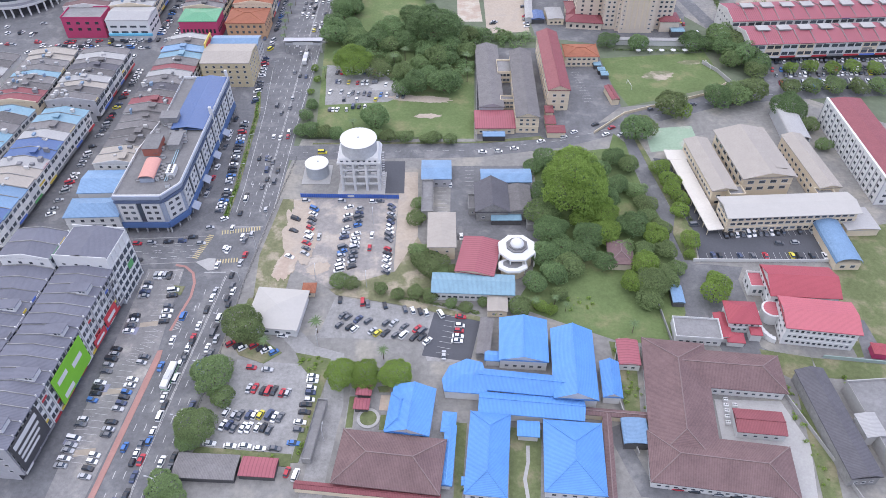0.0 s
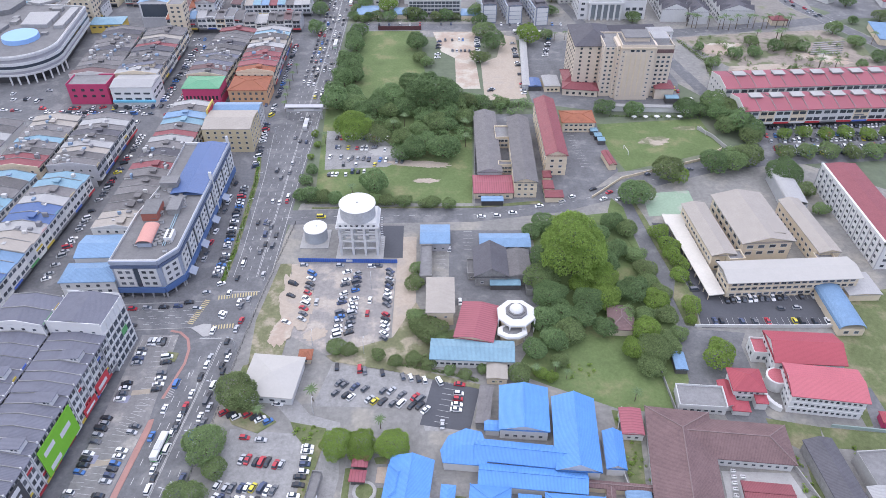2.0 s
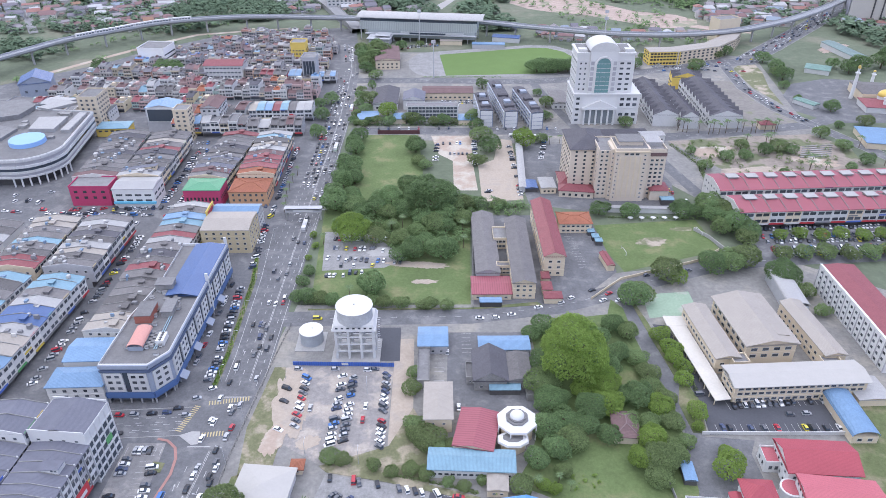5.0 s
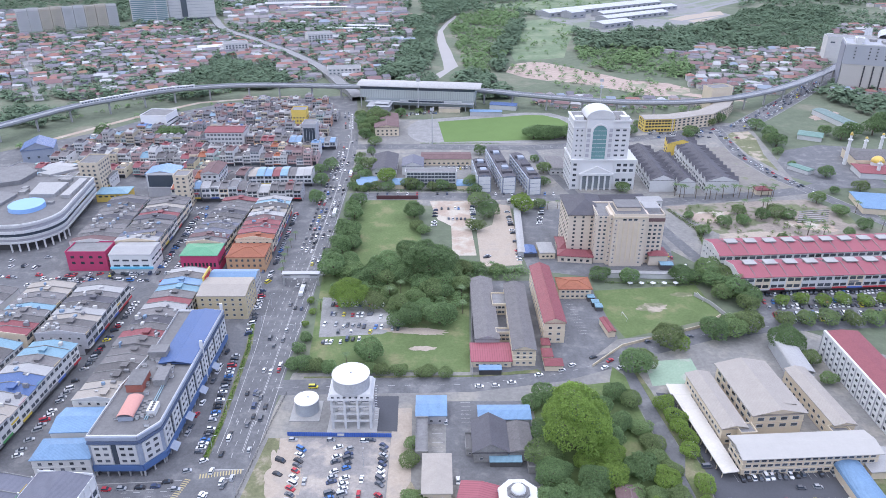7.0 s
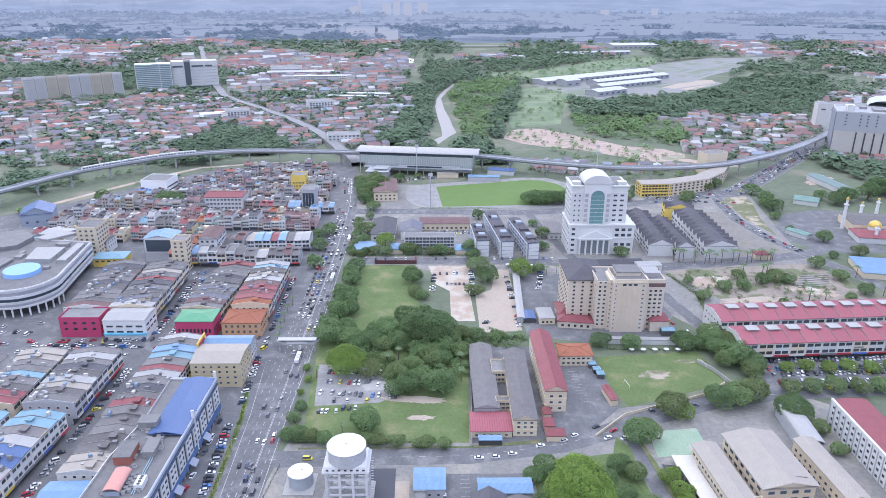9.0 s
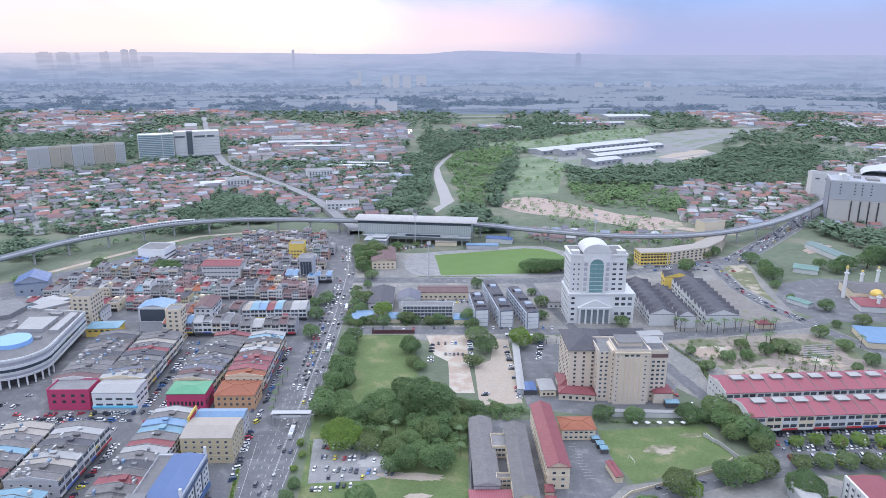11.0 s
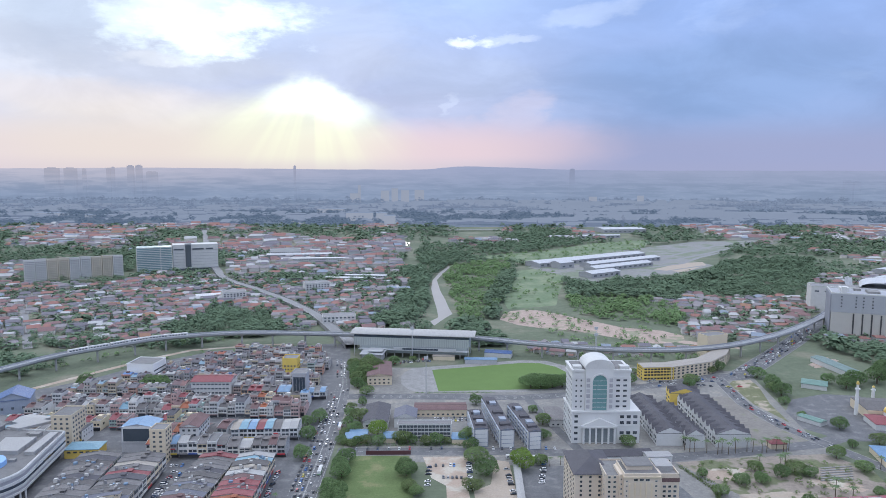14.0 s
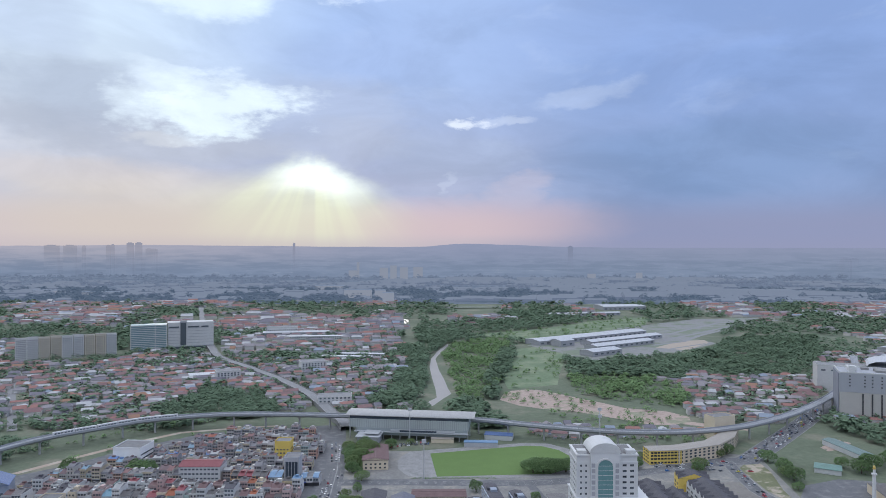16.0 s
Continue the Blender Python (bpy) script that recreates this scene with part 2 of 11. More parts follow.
ASPHALT = mat("asphalt", (0.145, 0.147, 0.154), 0.9, 0.3, 0.11, 0.6, 0.1, second=((0.18, 0.18, 0.182), 0.52, 0.64))
ASPHALT_DARK = mat("fresh_asphalt", (0.085, 0.088, 0.10), 0.9, 0.15, 0.07, 0.9, 0.1)
ASPHALT_PALE = mat("worn_asphalt", (0.225, 0.22, 0.218), 0.92, 0.28, 0.1, 0.6, 0.1, second=((0.34, 0.32, 0.29), 0.5, 0.7))
CONCRETE = mat("concrete", (0.36, 0.355, 0.345), 0.85, 0.16, 0.12, 1.1, 0.1)
CONCRETE_OLD = mat("stained_concrete", (0.26, 0.257, 0.253), 0.88, 0.34, 0.14, 0.7, 0.15)
PAINT_LINE = mat("road_paint", (0.48, 0.48, 0.47), 0.7, 0.15, 0.3, 2.0)
PAINT_YELLOW = mat("yellow_road_paint", (0.46, 0.39, 0.21), 0.7, 0.2, 0.3, 2.0)
SAND = mat("sandy_gravel", (0.395, 0.335, 0.275), 0.95, 0.2, 0.12, 0.7, 0.3, second=((0.33, 0.29, 0.25), 0.5, 0.68))
DUSTY = mat("dusty_lot", (0.265, 0.25, 0.24), 0.95, 0.3, 0.1, 0.6, 0.2, second=((0.36, 0.32, 0.28), 0.46, 0.62))
EARTH = mat("bare_earth", (0.40, 0.32, 0.26), 0.95, 0.22, 0.05, 0.5, 0.3, second=((0.44, 0.40, 0.34), 0.45, 0.6))
RED_EARTH = mat("reddish_earth", (0.40, 0.315, 0.27), 0.95, 0.3, 0.03, 0.16, 0.3, second=((0.24, 0.24, 0.17), 0.52, 0.62))
FIELD = mat("scrubby_field", (0.15, 0.205, 0.12), 0.95, 0.25, 0.02, 0.14, 0.3, second=((0.20, 0.235, 0.15), 0.45, 0.65))
ROAD_FAR = mat("pale_asphalt", (0.24, 0.24, 0.245), 0.9, 0.15, 0.03, 0.3)
YARD = mat("dusty_yard", (0.225, 0.22, 0.21), 0.95, 0.28, 0.05, 0.4, 0.2, second=((0.265, 0.25, 0.22), 0.5, 0.66))
CAP_TILE = mat("worn_ridge_tile", (0.22, 0.165, 0.16), 0.9, 0.2, 0.3, 1.0)
DRY_GRASS = mat("dry_grass", (0.165, 0.17, 0.095), 0.95, 0.34, 0.1, 0.6, 0.4, second=((0.29, 0.255, 0.19), 0.48, 0.62))
PAVILION_ROOF = mat("white_roof_sheet", (0.41, 0.395, 0.37), 0.6, 0.06, 0.2, 1.0)
WEEDS = mat("weedy_earth", (0.165, 0.175, 0.10), 0.95, 0.3, 0.06, 0.5, 0.4, second=((0.36, 0.31, 0.25), 0.5, 0.6))
GRASS = mat("grass", (0.13, 0.155, 0.07), 0.95, 0.36, 0.09, 0.6, 0.4, second=((0.20, 0.185, 0.115), 0.48, 0.66))
LAWN = mat("mown_lawn", (0.12, 0.165, 0.065), 0.95, 0.30, 0.06, 0.6, 0.3, second=((0.175, 0.18, 0.09), 0.5, 0.7))
PITCH = mat("stadium_turf", (0.125, 0.195, 0.062), 0.95, 0.10, 0.05, 0.6, 0.2)
ROUGH_LAND = mat("rough_land", (0.13, 0.155, 0.105), 0.95, 0.28, 0.012, 0.12, 0.3, second=((0.185, 0.18, 0.135), 0.5, 0.68))
WATER = mat("muddy_river", (0.27, 0.26, 0.255), 0.5, 0.06, 0.02, 0.2, 0.05, spec=0.15)
RED_PAVE = mat("red_paving", (0.36, 0.20, 0.175), 0.85, 0.15, 0.2, 1.5)
LEAF = mat("tree_leaf", (0.185, 0.25, 0.11), 0.7, 0.22, 0.15, 0.9, rnd=0.16, island=0.25, hue=0.012, spec=0.1, thin=0.48)
LEAF_BRIGHT = mat("bright_leaf", (0.205, 0.30, 0.075), 0.7, 0.2, 0.15, 0.9, rnd=0.12, island=0.25, spec=0.1, thin=0.48)
LEAF_DARK = mat("dark_leaf", (0.165, 0.248, 0.112), 0.7, 0.22, 0.15, 0.9, rnd=0.16, island=0.25, spec=0.1, thin=0.48)
PALM = mat("palm_leaf", (0.095, 0.145, 0.06), 0.65, 0.2, 0.3, 0.9, island=0.3)
FAR_LEAF = mat("wood_leaf", (0.135, 0.19, 0.125), 0.9, 0.34, 0.02, 0.11, island=0.10, spec=0.0)
SCRUB_LEAF = mat("scrub_leaf", (0.165, 0.245, 0.115), 0.9, 0.3, 0.02, 0.11, island=0.10, spec=0.0)
HEDGE_LEAF = mat("hedge_leaf", (0.10, 0.17, 0.03), 0.75, 0.3, 0.2, 1.0, island=0.4)
BARK = mat("bark", (0.13, 0.10, 0.075), 0.9, 0.25, 0.5, 3.0, 0.3)
WHITE = mat("white_render", (0.55, 0.55, 0.545), 0.8, 0.09, 0.12, 0.9, rnd=0.05)
WHITE_CLEAN = mat("white_paint", (0.62, 0.62, 0.615), 0.7, 0.05, 0.12, 0.9)
CREAM = mat("cream_render", (0.62, 0.53, 0.40), 0.8, 0.08, 0.12, 0.9, rnd=0.04)
BEIGE = mat("beige_render", (0.60, 0.52, 0.43), 0.8, 0.08, 0.12, 0.9)
TAN = mat("tan_render", (0.52, 0.44, 0.29), 0.8, 0.08, 0.12, 0.9)
YELLOW = mat("yellow_render", (0.68, 0.50, 0.13), 0.8, 0.1, 0.15, 0.9)
ORANGE = mat("orange_render", (0.52, 0.32, 0.19), 0.8, 0.1, 0.15, 0.9)
PINK = mat("magenta_panel", (0.45, 0.06, 0.14), 0.6, 0.1, 0.15, 0.9)
GREY_WALL = mat("grey_render", (0.40, 0.40, 0.42), 0.8, 0.13, 0.15, 0.9, rnd=0.12)
BLUE_GREY = mat("blue_grey_render", (0.30, 0.335, 0.40), 0.8, 0.12, 0.15, 0.9)
SHOP_WALL = mat("shop_render", (0.56, 0.55, 0.53), 0.82, 0.16, 0.2, 0.9, rnd=0.22, hue=0.02)
BLUE_BAND = mat("blue_cladding", (0.085, 0.15, 0.31), 0.45, 0.08, 0.15, 0.9)
NAVY_GLASS = mat("dark_curtain_glass", (0.05, 0.065, 0.085), 0.15, 0.1, 0.3, 1.0, spec=0.6)
GREEN_GLASS = mat("green_curtain_glass", (0.16, 0.30, 0.30), 0.18, 0.1, 0.3, 1.0, spec=0.6)
GLASS = mat("window_glass", (0.075, 0.085, 0.10), 0.15, 0.15, 0.3, 1.0, rnd=0.5, spec=0.6)
FRAME = mat("window_frame_paint", (0.50, 0.50, 0.50), 0.6, 0.05)
# dark tone painted in for the shade in arcades and under open roofs
SHADOWED = mat("shade_dark", (0.085, 0.083, 0.085), 0.6, 0.2, 0.4, 1.5, rnd=0.3)
METAL = mat("galvanised_metal", (0.50, 0.51, 0.53), 0.45, 0.12, 0.3, 2.0, metal=0.3)
DARK_METAL = mat("dark_metal", (0.07, 0.07, 0.075), 0.5, 0.15)
ROOFS = {
    "g": mat("grey_tile_roof", (0.168, 0.16, 0.16), 0.9, 0.22, 0.25, 1.0, 0.25, rnd=0.25, ribs=("X", 0.5)),
    "k": mat("charcoal_roof", (0.105, 0.102, 0.115), 0.85, 0.18, 0.2, 1.0, 0.25, rnd=0.1, ribs=("X", 0.5)),
    "s": mat("slate_blue_roof", (0.15, 0.155, 0.19), 0.75, 0.12, 0.2, 1.0, 0.25, rnd=0.06, ribs=("X", 0.5)),
    "w": mat("white_metal_roof", (0.36, 0.357, 0.355), 0.6, 0.10, 0.2, 1.0, 0.25, rnd=0.08, ribs=("X", 0.5)),
    "c": mat("cream_metal_roof", (0.355, 0.322, 0.285), 0.6, 0.10, 0.2, 1.0, 0.25, ribs=("X", 0.5)),
    "b": mat("light_blue_metal_roof", (0.165, 0.275, 0.42), 0.5, 0.14, 0.25, 1.0, 0.25, rnd=0.08, ribs=("X", 0.5)),
    "d": mat("deep_blue_metal_roof", (0.085, 0.14, 0.29), 0.5, 0.10, 0.2, 1.0, 0.25, ribs=("X", 0.5)),
    "t": mat("teal_metal_roof", (0.19, 0.32, 0.40), 0.55, 0.16, 0.2, 1.0, 0.25, ribs=("X", 0.5)),
    "r": mat("red_metal_roof", (0.235, 0.075, 0.085), 0.6, 0.14, 0.2, 1.0, 0.25, rnd=0.1, ribs=("X", 0.5)),
    "o": mat("terracotta_roof", (0.33, 0.13, 0.08), 0.85, 0.18, 0.25, 1.0, 0.3, rnd=0.12, ribs=("X", 0.5)),
    "p": mat("pale_red_metal_roof", (0.315, 0.10, 0.122), 0.6, 0.09, 0.15, 1.0, 0.25, rnd=0.05, ribs=("X", 1.2)),
    "n": mat("green_metal_roof", (0.11, 0.31, 0.18), 0.55, 0.10, 0.2, 1.0, 0.25, ribs=("X", 0.5)),
    "m": mat("maroon_tile_roof", (0.175, 0.115, 0.115), 0.9, 0.26, 0.16, 1.1, 0.35, ribs=("X", 0.5)),
    "v": mat("sky_blue_metal_roof", (0.105, 0.28, 0.62), 0.5, 0.11, 0.15, 0.5, 0.4, rnd=0.05, ribs=("X", 0.45)),
    "q": mat("stained_flat_roof", (0.195, 0.193, 0.195), 0.9, 0.25, 0.2, 0.9, 0.1, rnd=0.15),
}
DEPOT_YARD = mat("depot_yard", (0.25, 0.25, 0.245), 0.95, 0.25, 0.012, 0.1, second=((0.17, 0.20, 0.145), 0.46, 0.6))

# ---------------------------------------------------------------- mesh tools
class MB:
    """Collects vertices and faces of one mesh."""

    def __init__(self):
        self.v, self.f, self.m = [], [], []

    def face(self, pts, m=0):
        i = len(self.v)
        self.v += [tuple(p) for p in pts]
        self.f.append(tuple(range(i, i + len(pts))))
        self.m.append(m)

    def box(self, x0, y0, z0, x1, y1, z1, m=0):
        self.prism([(x0, y0), (x1, y0), (x1, y1), (x0, y1)], z0, z1, m)
        return self

    def prism(self, pts, z0, z1, m=0, top=None, grow=1.0):
        """A closed upright prism; pts run anticlockwise. grow: scale of the upper outline about its middle."""
        n, i = len(pts), len(self.v)
        cx, cy = sum(p[0] for p in pts) / n, sum(p[1] for p in pts) / n
        self.v += [(x, y, z0) for x, y in pts] + [(cx + (x - cx) * grow, cy + (y - cy) * grow, z1) for x, y in pts]
        for k in range(n):
            j = (k + 1) % n
            self.f.append((i + k, i + j, i + n + j, i + n + k))
            self.m.append(m)
        self.f += [tuple(i + n + k for k in range(n)), tuple(i + k for k in reversed(range(n)))]
        self.m += [m if top is None else top, m]
        return self

    def cyl(self, x, y, z0, z1, r0, r1=None, n=12, m=0, sx=1.0):
        r1, i = r0 if r1 is None else r1, len(self.v)
        for z, r in ((z0, r0), (z1, r1)):
            self.v += [(x + sx * r * math.cos(2 * math.pi * k / n), y + r * math.sin(2 * math.pi * k / n), z) for k in range(n)]
        for k in range(n):
            j = (k + 1) % n
            self.f.append((i + k, i + j, i + n + j, i + n + k))
            self.m.append(m)
        self.f += [tuple(i + n + k for k in range(n)), tuple(i + k for k in reversed(range(n)))]
        self.m += [m, m]
        return self

    def bar(self, a, b, r, m=0):
        """A square bar from a to b."""
        a, b = Vector(a), Vector(b)
        d = (b - a).normalized()
        u = d.cross(Vector((0, 0, 1)) if abs(d.z) < 0.9 else Vector((1, 0, 0))).normalized() * r
        w = d.cross(u).normalized() * r
        i = len(self.v)
        self.v += [tuple(p + s * u + q * w) for p in (a, b) for s, q in ((-1, -1), (1, -1), (1, 1), (-1, 1))]
        self.f += [(i, i + 1, i + 5, i + 4), (i + 1, i + 2, i + 6, i + 5), (i + 2, i + 3, i + 7, i + 6), (i + 3, i, i + 4, i + 7), (i + 3, i + 2, i + 1, i), (i + 4, i + 5, i + 6, i + 7)]
        self.m += [m] * 6
        return self

    def dome(self, x, y, z, r, h, n=16, rings=5, m=0):
        i = len(self.v)
        for k in range(rings):
            a = k / rings * math.pi / 2
            self.v += [(x + r * math.cos(a) * math.cos(2 * math.pi * j / n), y + r * math.cos(a) * math.sin(2 * math.pi * j / n), z + h * math.sin(a)) for j in range(n)]
        self.v.append((x, y, z + h))
        for k in range(rings - 1):
            for j in range(n):
                j2 = (j + 1) % n
                self.f.append((i + k * n + j, i + k * n + j2, i + (k + 1) * n + j2, i + (k + 1) * n + j))
        for j in range(n):
            self.f.append((i + (rings - 1) * n + j, i + (rings - 1) * n + (j + 1) % n, i + rings * n))
        self.m += [m] * (n * rings)
        return self

    def ribbon(self, pts, left, right, z, m=0):
        """A flat strip along pts, from left to right of the line (metres)."""
        a, b = [], []
        for k, (x, y) in enumerate(pts):
            x0, y0 = pts[max(k - 1, 0)]
            x1, y1 = pts[min(k + 1, len(pts) - 1)]
            d = math.hypot(x1 - x0, y1 - y0)
            nx, ny = (y1 - y0) / d, -(x1 - x0) / d
            a.append((x + nx * left, y + ny * left, z))
            b.append((x + nx * right, y + ny * right, z))
        for k in range(len(pts) - 1):
            self.face((a[k], b[k], b[k + 1], a[k + 1]), m)
        return self

    def mesh(self, name, *mats):
        me = bpy.data.meshes.new(name)
        me.from_pydata(self.v, [], self.f)
        for x in mats:
            me.materials.append(x)
        if len(mats) > 1:
            me.polygons.foreach_set("material_index", self.m)
        me.update()
        return me


def thing(name, m, label, category, group="", kind=""):
    ob = new(name)
    ob.empty_display_size = 0.5
    ob.matrix_basis = m
    return tagged(ob, label, category, group, kind)


def part(name, mb, material, parent, label="", m=None):
    """Links a mesh under a thing or a part. mb: an MB, or mesh data to share."""
    mats = material if isinstance(material, (tuple, list)) else (material,)
    ob = new(name, mb.mesh(name, *mats) if isinstance(mb, MB) else mb)
    ob.parent = parent
    if m is not None:
        ob.matrix_basis = m
    if label:
        ob["label"] = label
    return ob


def sheet(name, pts, z, material, label="", depth=0.0, kind="structure"):
    """A flat piece of ground; with a depth, a slab with real edges."""
    mb = MB()
    if depth:
        mb.prism(pts, z - depth, z)
    else:
        mb.face([(x, y, z) for x, y in pts])
    ob = new(name, mb.mesh(name, material))
    return tagged(ob, label, kind=kind)


def blob(name, cx, cy, rx, ry, rot, z, material, label, seed=1, n=110, rough=0.35):
    """A patch of ground with an uneven outline."""
    pts = []
    for k in range(n):
        a = 2 * math.pi * k / n
        q = 1 + rough * noise.noise((math.cos(a) * 2.2 + seed * 7, math.sin(a) * 2.2, seed)) + 0.16 * noise.noise((math.cos(a) * 9 + seed, math.sin(a) * 9, seed)) + 0.08 * noise.noise((math.cos(a) * 24, math.sin(a) * 24 + seed, seed))
        x, y = rx * q * math.cos(a), ry * q * math.sin(a)
        c, s = math.cos(radians(rot)), math.sin(radians(rot))
        pts.append((cx + c * x - s * y, cy + s * x + c * y))
    return sheet(name, pts, z, material, label)


SHARED = {}


def window_mesh(w, h, glass=GLASS, frame=FRAME, bars=1, hood=False):
    """A window that faces -y, its foot in the middle: frame, mullions, recessed pane."""
    key = (w, h, glass.name, frame.name, bars, hood)
    if key not in SHARED:
        b, f = MB(), 0.10
        o = [(-w / 2, 0), (w / 2, 0), (w / 2, h), (-w / 2, h)]
        i = [(-w / 2 + f, f), (w / 2 - f, f), (w / 2 - f, h - f), (-w / 2 + f, h - f)]
        b.v = [(x, 0.03, z) for x, z in o] + [(x, -0.12, z) for x, z in o] + [(x, -0.12, z) for x, z in i] + [(x, -0.03, z) for x, z in i]
        for k in range(4):
            j = (k + 1) % 4
            for q in (0, 4, 8):
                b.f.append((q + k, q + j, q + 4 + j, q + 4 + k))
                b.m.append(0)
        b.f.append((12, 13, 14, 15))
        b.m.append(1)
        SHARED[key] = b.mesh("window", frame, glass)
    return SHARED[key]


def face_windows(root, p0, p1, zs, n, w, h, inset=1.0, glass=GLASS, frame=FRAME, bars=1, hood=False, name="window", joined=False):
    """A row of n windows at each height in zs on the wall from p0 to p1, whose outside lies to the right. joined: far windows as one piece."""
    d = Vector((p1[0] - p0[0], p1[1] - p0[1]))
    length = d.length
    ang = math.degrees(math.atan2(d.y, d.x))
    if joined:
        b = MB()
        for z in zs:
            for k in range(n):
                s = inset + (length - 2 * inset) * (k + 0.5) / n
                b.box(s - w / 2, -0.12, z, s + w / 2, 0.05, z + h)
        if b.v:
            tagged(part("glazing", b, glass, root, m=pose(p0[0], p0[1], 0, 0, 0, ang)), kind="stuff")
        return
    me = window_mesh(w, h, glass, frame, bars, hood)
    for z in zs:
        for k in range(n):
            s = inset + (length - 2 * inset) * (k + 0.5) / n
            part(name, me, None, root, m=pose(p0[0] + d.x * s / length, p0[1] + d.y * s / length, z, 0, 0, ang))


def ridge_roof(w, d, rise, hip=0.0, eave=0.35, lap=0.6):
    """A pitched roof with its ridge along x. hip: how far the ridge ends stand in from the gables. Its foot is z = 0."""
    b = MB()
    x, y = w / 2 + lap, d / 2 + lap
    r = x - hip
    b.face([(-x, -y, -eave), (x, -y, -eave), (x, -y, 0), (-x, -y, 0)])
    b.face([(x, y, -eave), (-x, y, -eave), (-x, y, 0), (x, y, 0)])
    b.face([(x, -y, -eave), (x, y, -eave), (x, y, 0), (x, -y, 0)])
    b.face([(-x, y, -eave), (-x, -y, -eave), (-x, -y, 0), (-x, y, 0)])
    b.face([(-x, y, -eave), (x, y, -eave), (x, -y, -eave), (-x, -y, -eave)])
    b.face([(-x, -y, 0), (x, -y, 0), (r, 0, rise), (-r, 0, rise)])
    b.face([(x, y, 0), (-x, y, 0), (-r, 0, rise), (r, 0, rise)])
    if hip:
        b.face([(x, -y, 0), (x, y, 0), (r, 0, rise)])
        b.face([(-x, y, 0), (-x, -y, 0), (-r, 0, rise)])
    return b


def roof_caps(w, d, rise, hip=0.0, lap=0.6, t=0.16):
    """The ridge and hip caps of such a roof."""
    b = MB()
    x, y = w / 2 + lap, d / 2 + lap
    r = x - hip
    b.bar((-r, 0, rise + 0.05), (r, 0, rise + 0.05), t)
    if hip:
        for s in (-1, 1):
            for q in (-1, 1):
                b.bar((s * r, 0, rise + 0.05), (s * x, q * y, 0.05), t)
    return b


def slab_x(profile, x0, x1):
    """The outline (y, z), anticlockwise seen from +x, drawn out from x0 to x1."""
    b, n = MB(), len(profile)
    b.v = [(x0, y, z) for y, z in profile] + [(x1, y, z) for y, z in profile]
    for k in range(n):
        j = (k + 1) % n
        b.f.append((k, j, n + j, n + k)[::-1])
    b.f += [tuple(range(n, 2 * n)), tuple(reversed(range(n)))]
    b.m = [0] * (n + 2)
    return b


def arc_roof(w, d, rise, n=8, lap=0.4, t=0.2):
    b = MB()
    x = w / 2 + lap
    pts = [(-(d / 2 + lap) * math.cos(math.pi * k / n), rise * math.sin(math.pi * k / n)) for k in range(n + 1)]
    for (y0, z0), (y1, z1) in zip(pts, pts[1:]):
        b.face([(-x, y0, z0 + t), (x, y0, z0 + t), (x, y1, z1 + t), (-x, y1, z1 + t)])
        b.face([(-x, y1, z1), (x, y1, z1), (x, y0, z0), (-x, y0, z0)])
        for s in (-x, x):
            b.face([(s, y0, z0), (s, y1, z1), (s, y1, z1 + t), (s, y0, z0 + t)][::1 if s > 0 else -1])
    return b


def flat_roof(b, pts, z, parapet=0.9, t=0.25, wall=0, deck=1):
    """A parapet round the outline pts and a roof deck inside it."""
    n = len(pts)
    cx, cy = sum(p[0] for p in pts) / n, sum(p[1] for p in pts) / n
    inner = []
    for x, y in pts:
        d = math.hypot(x - cx, y - cy)
        inner.append((x - (x - cx) / d * t * 1.4, y - (y - cy) / d * t * 1.4))
    for k in range(n):
        j = (k + 1) % n
        (ax, ay), (bx, by), (cx2, cy2), (dx, dy) = pts[k], pts[j], inner[j], inner[k]
        b.face([(ax, ay, z + parapet), (bx, by, z + parapet), (cx2, cy2, z + parapet), (dx, dy, z + parapet)], wall)
        b.face([(dx, dy, z + parapet), (cx2, cy2, z + parapet), (cx2, cy2, z), (dx, dy, z)], wall)
        b.face([(ax, ay, z), (bx, by, z), (bx, by, z + parapet), (ax, ay, z + parapet)], wall)
    b.face([(x, y, z + 0.02) for x, y in inner], deck)


def rect(w, d):
    return [(-w / 2, -d / 2), (w / 2, -d / 2), (w / 2, d / 2), (-w / 2, d / 2)]


